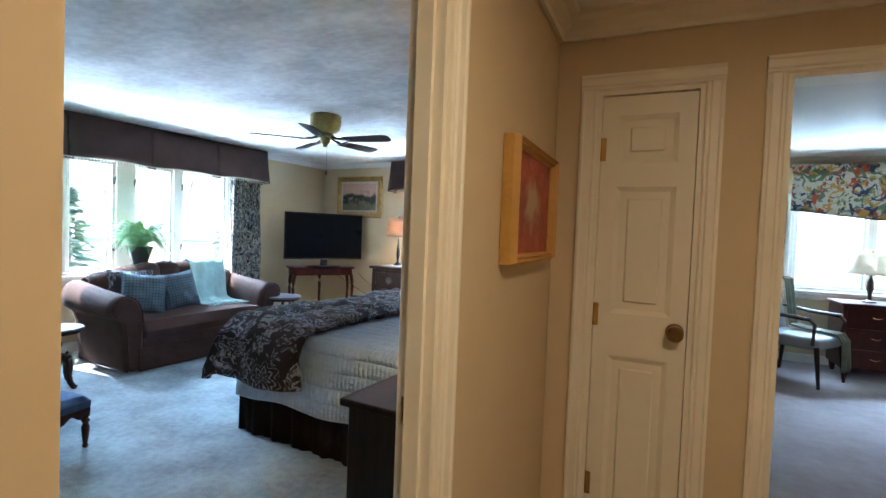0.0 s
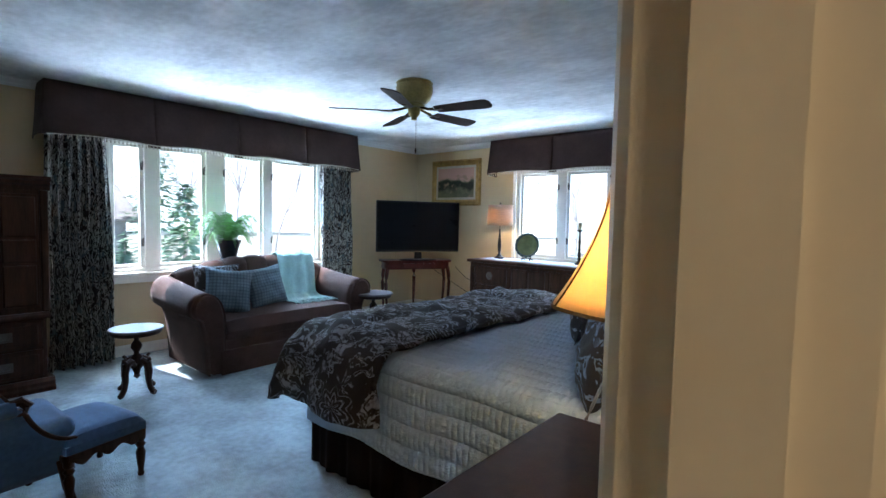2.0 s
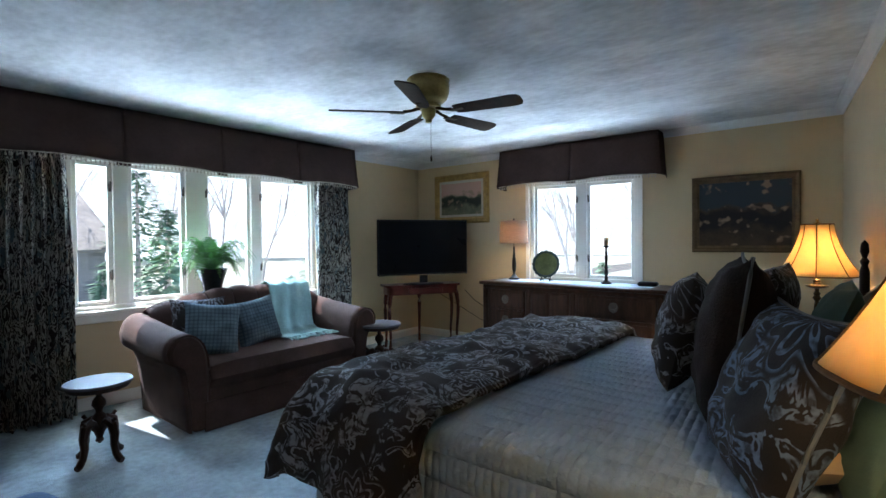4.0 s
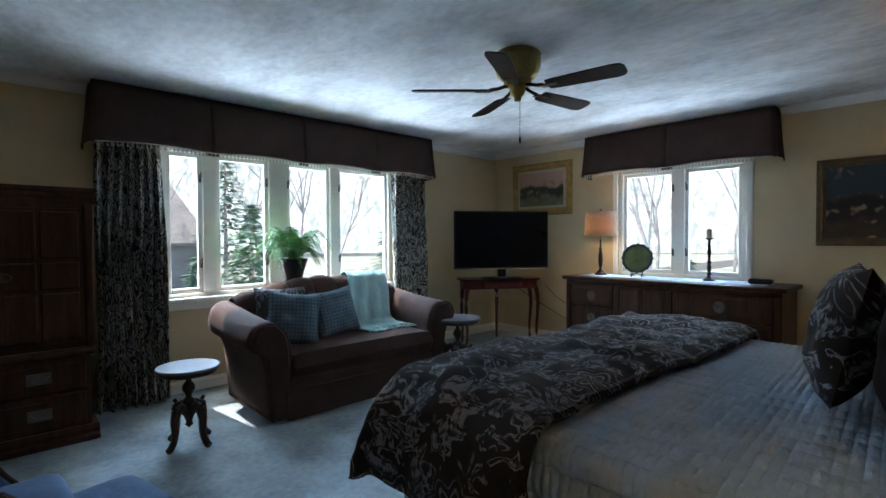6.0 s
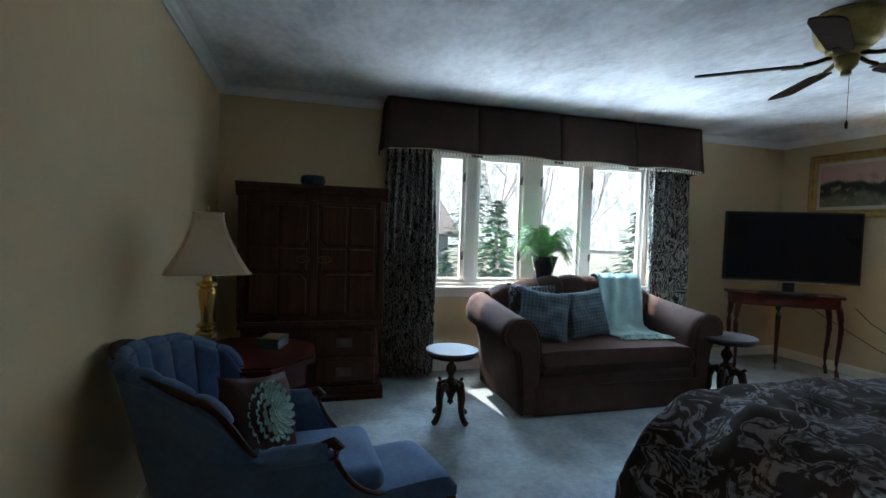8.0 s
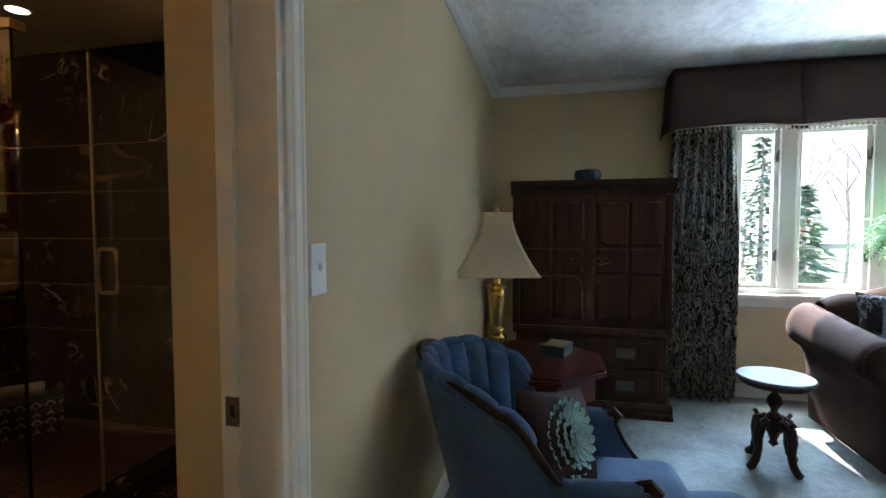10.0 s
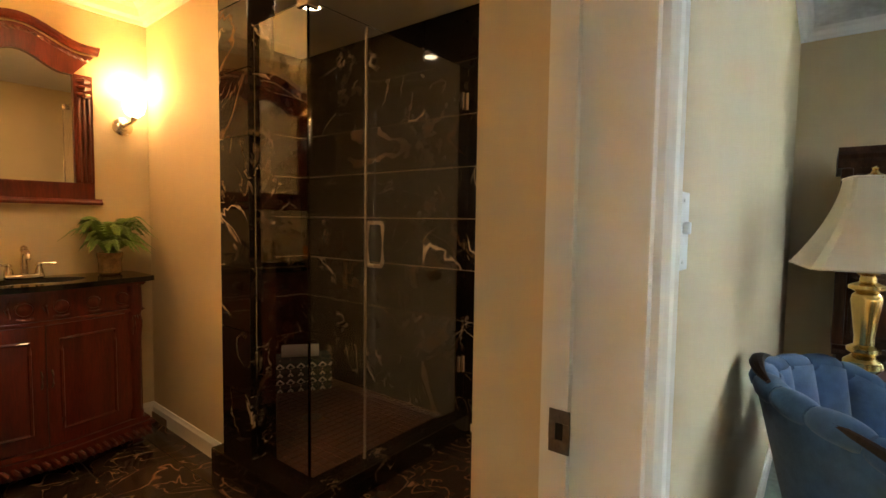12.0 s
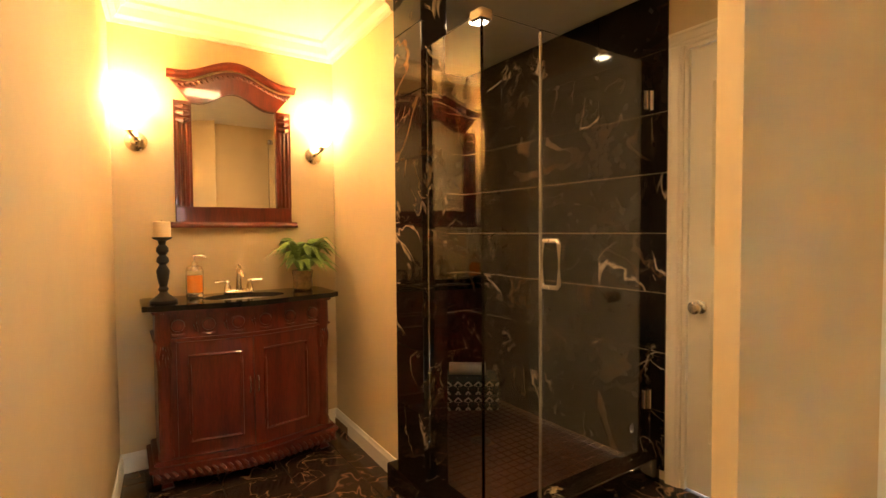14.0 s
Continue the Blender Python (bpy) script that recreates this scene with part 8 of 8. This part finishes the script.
    pale = mat("pale_grey_upholstery", (0.30, 0.31, 0.30), 0.85, var=0.08, scale=8, bump=0.2, bscale=160)
    bm = B()
    put_box(bm, -0.28, 0.28, -0.28, 0.28, 0.36, 0.48, 0.04, 3)
    part("seat", bm, pale, c, smooth=True)
    bm = B()
    put_box(bm, -0.27, 0.27, -0.05, 0.05, 0, 0.60, 0.04, 3, Matrix.Translation((0, -0.28, 0.46)) @ Matrix.Rotation(radians(12), 4, "X"))
    part("backrest", bm, pale, c, smooth=True)
    for sg in (-1, 1):
        bm = B()
        put_tube(bm, [(sg * 0.30, -0.32, 0.72), (sg * 0.33, -0.05, 0.68), (sg * 0.34, 0.22, 0.67), (sg * 0.33, 0.26, 0.62), (sg * 0.31, 0.24, 0.42)], [0.016, 0.02, 0.022, 0.018, 0.018], 8)
        part("arm", bm, DARKWOOD, c, smooth=True)
        for y in (-0.26, 0.26):
            bm = B()
            put_tube(bm, [(sg * 0.27, y, 0.40), (sg * 0.28, y * 1.15, 0.0)], [0.024, 0.015], 8)
            part("leg", bm, DARKWOOD, c, smooth=True)
    th = thing("throw_blanket", turn(hall(5.22, 1.86), A_V + 235), "olive grey throw draped over the armchair's seat", "blanket")
    ol = mat("olive_grey_wool", (0.15, 0.15, 0.115), 0.95, var=0.15, scale=10, bump=0.5, bscale=100)
    bm = B()
    path = [(-0.30, 1.02), (-0.24, 1.00), (-0.20, 0.75), (-0.16, 0.52), (0.0, 0.495), (0.28, 0.49), (0.33, 0.42), (0.345, 0.25), (0.35, 0.12)]

    def fn(i, j):
        k = i * (len(path) - 1)
        q = min(int(k), len(path) - 2)
        a, b, f = path[q], path[q + 1], k - q
        w = 0.012 * math.sin(j * 15 + i * 4)
        return (-0.14 - 0.20 * j + 0.05 * i, a[0] + (b[0] - a[0]) * f + w, a[1] + (b[1] - a[1]) * f + w * 0.5 + 0.012)
    put_grid(bm, 40, 16, fn)
    part("cloth", bm, ol, th, smooth=True, solid=0.008)


build_far_room()


# ---- outdoors ----
def build_outdoors():
    # distant woods backdrop that glows by itself: daylight and haze are in its emission colours
    far = mat("glowing_hazy_spring_woods", (0.3, 0.3, 0.3), 1.0, var=0.1, scale=1)
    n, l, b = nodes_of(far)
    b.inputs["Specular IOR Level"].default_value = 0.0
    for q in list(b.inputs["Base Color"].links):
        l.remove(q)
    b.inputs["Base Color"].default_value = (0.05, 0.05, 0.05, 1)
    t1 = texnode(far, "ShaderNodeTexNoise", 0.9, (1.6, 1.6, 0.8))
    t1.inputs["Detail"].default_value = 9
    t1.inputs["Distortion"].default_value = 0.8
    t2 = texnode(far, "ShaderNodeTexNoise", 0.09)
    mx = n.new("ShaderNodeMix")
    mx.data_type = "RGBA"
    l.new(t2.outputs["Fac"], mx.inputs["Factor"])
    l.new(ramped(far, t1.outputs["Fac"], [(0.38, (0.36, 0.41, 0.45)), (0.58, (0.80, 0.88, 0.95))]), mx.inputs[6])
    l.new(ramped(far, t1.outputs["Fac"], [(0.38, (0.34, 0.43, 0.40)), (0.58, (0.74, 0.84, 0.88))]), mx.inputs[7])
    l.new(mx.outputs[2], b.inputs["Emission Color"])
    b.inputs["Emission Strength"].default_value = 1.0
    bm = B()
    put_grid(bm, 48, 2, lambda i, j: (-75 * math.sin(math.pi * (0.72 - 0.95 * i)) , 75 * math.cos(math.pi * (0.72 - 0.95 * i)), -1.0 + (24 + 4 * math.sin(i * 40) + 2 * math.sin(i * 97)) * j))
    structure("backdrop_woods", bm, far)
    g = structure("ground", put_prism(B(), [(-400, -400), (400, -400), (400, 400), (-400, 400)], -1.2, -0.9, "z"), LAWN)
    structure("road", put_prism(B(), [(-14.5, -60), (-11.5, -60), (-11.5, 80), (-14.5, 80)], -0.899, -0.885, "z"), ASPH)
    structure("pavement", put_prism(B(), [(-9.6, -2), (-8.6, -2), (-8.2, 14), (-9.4, 14)], -0.899, -0.88, "z"), mat("pale_concrete", (0.45, 0.43, 0.40), 0.9, var=0.1, scale=1, world_space=True))
    h = thing("house", Matrix.Translation((-25, 4.8, -0.9)) @ Matrix.Diagonal((1, 1, 0.8, 1)), "grey neighbouring house with a pale shingled gable roof", "house")
    bm = B()
    put_prism(bm, [(-5, 0), (5, 0), (5, 2.7), (0, 5.6), (-5, 2.7)], -4, 4, "y")
    part("wall", bm, SIDING, h)
    for sg in (-1, 1):
        bm = B()
        put_prism(bm, [(0, 5.62), (sg * 5.5, 2.42), (sg * 5.5, 2.55), (0, 5.80)], -4.4, 4.4, "y")
        part("roof", bm, ROOFM, h)
    for y in (-2.2, 0.6):
        w = bm = B()
        put_box(bm, 4.98, 5.05, y, y + 1.5, 0.9, 2.1)
        w = part("window", bm, WHITE, h)
        for a in (0.08, 0.79):
            bm = B()
            put_box(bm, 5.05, 5.06, y + a, y + a + 0.63, 0.98, 2.02)
            part("pane", bm, SCREEN, w)
    rnd = random.Random(12)

    def conifer(x, y, hgt, r):
        t = thing("conifer_tree", Matrix.Translation((x, y, -0.9)), "dark green conifer with ragged layered branches in the yard", "tree", "conifers in the yard")
        bm = B()
        put_tube(bm, [(0, 0, 0), (0.03, 0, hgt * 0.5), (0, 0, hgt * 0.97)], [0.10, 0.06, 0.01], 7)
        part("trunk", bm, BARK, t)
        vs, fs = [], []
        for k in range(int(900 * hgt / 4)):
            f = rnd.random() ** 0.7
            z = hgt * (0.06 + 0.92 * (1 - f))
            rr = r * (f ** 0.85) * rnd.uniform(0.35, 1.0) * (0.85 + 0.15 * math.sin(z * 9))
            a = rnd.uniform(0, 2 * math.pi)
            c = Vector((rr * math.cos(a), rr * math.sin(a), z - 0.12 * rr))
            d = Vector((math.cos(a), math.sin(a), -0.25 + rnd.uniform(-0.2, 0.3))) * rnd.uniform(0.14, 0.30)
            s = Vector((-math.sin(a), math.cos(a), rnd.uniform(-0.3, 0.3))) * rnd.uniform(0.04, 0.10)
            b = len(vs)
            vs += [c - d * 0.5 - s * 0.3, c + s, c + d, c - s]
            fs += [(b, b + 1, b + 2, b + 3)]
        me = bpy.data.meshes.new("crown")
        me.from_pydata([tuple(v) for v in vs], [], fs)
        me.materials.append(CONIF)
        ob = new("crown", me)
        ob.parent = t
    for x, y, hh, r in ((-11.0, 7.3, 3.1, 1.0), (-10.2, 9.8, 1.5, 0.6), (-16.5, 7.7, 1.5, 0.55), (-15.5, 6.6, 1.0, 0.8), (-19, 9.5, 6, 1.8), (-3.6, 18.5, 2.6, 0.9), (-12, 12.0, 3.2, 1.1), (-5.2, 17, 1.6, 0.7)):
        conifer(x, y, hh, r)

    def bare_tree(x, y, hgt, seed):
        rr = random.Random(seed)
        t = thing("bare_tree", Matrix.Translation((x, y, -0.9)), "leafless grey tree with fine branching twigs beyond the windows", "tree", "bare trees")
        bm = B()
        limbs = []

        def grow(p, d, ln, r, lev, out):
            pts, rad = [p], [r]
            for k in range(3):
                d = (d + Vector((rr.uniform(-1, 1), rr.uniform(-1, 1), rr.uniform(-0.3, 0.6))) * 0.16).normalized()
                p = p + d * ln / 3
                pts.append(p)
                rad.append(r * (1 - 0.15 * (k + 1)))
            put_tube(out, pts, rad, 5 if lev < 2 else 3)
            if lev < 5:
                for _ in range(3 if lev else 5):
                    q = pts[rr.choice((2, 3, 3))]
                    nd = (d + Vector((rr.uniform(-1, 1), rr.uniform(-1, 1), rr.uniform(-0.2, 0.7))) * 0.75).normalized()
                    grow(q, nd, ln * rr.uniform(0.55, 0.75), r * 0.5, lev + 1, out)
        grow(Vector((0, 0, 0)), Vector((0, 0, 1)), hgt * 0.34, 0.065, 0, bm)
        part("limbs", bm, BARK, t)
    for k, (x, y, hh) in enumerate(((-14, 8.5, 8), (-18, 6.2, 9), (-16, 11, 9), (-20, 12.5, 10), (-15, 15, 9), (-24, 9, 10), (-22, 16, 11), (-3, 14, 7), (-5.5, 15.5, 8), (-1.4, 16, 8), (-4.2, 20, 9), (-7, 19, 9), (-2.0, 22, 10), (-28, 12, 11), (-18, 18, 10), (-6.2, 24, 10), (-3.4, 26, 10))):
        bare_tree(x, y, hh, 100 + k)
    b = thing("shrub", Matrix.Translation((-8.0, 5.6, -0.9)), "low round green shrub below the window", "shrub")
    vs, fs = [], []
    for k in range(700):
        a, e = rnd.uniform(0, 2 * math.pi), rnd.uniform(0, math.pi / 2)
        r = 0.62 * rnd.uniform(0.75, 1.05)
        c = Vector((r * math.cos(a) * math.cos(e) * 1.2, r * math.sin(a) * math.cos(e) * 1.4, 0.35 + r * math.sin(e)))
        d, s = Vector((rnd.uniform(-1, 1), rnd.uniform(-1, 1), rnd.uniform(-1, 1))) * 0.05, Vector((rnd.uniform(-1, 1), rnd.uniform(-1, 1), rnd.uniform(-1, 1))) * 0.035
        q = len(vs)
        vs += [tuple(c - d), tuple(c + s), tuple(c + d), tuple(c - s)]
        fs += [(q, q + 1, q + 2, q + 3)]
    me = bpy.data.meshes.new("leaves")
    me.from_pydata(vs, [], fs)
    me.materials.append(FERN)
    ob = new("leaves", me)
    ob.parent = b


build_outdoors()
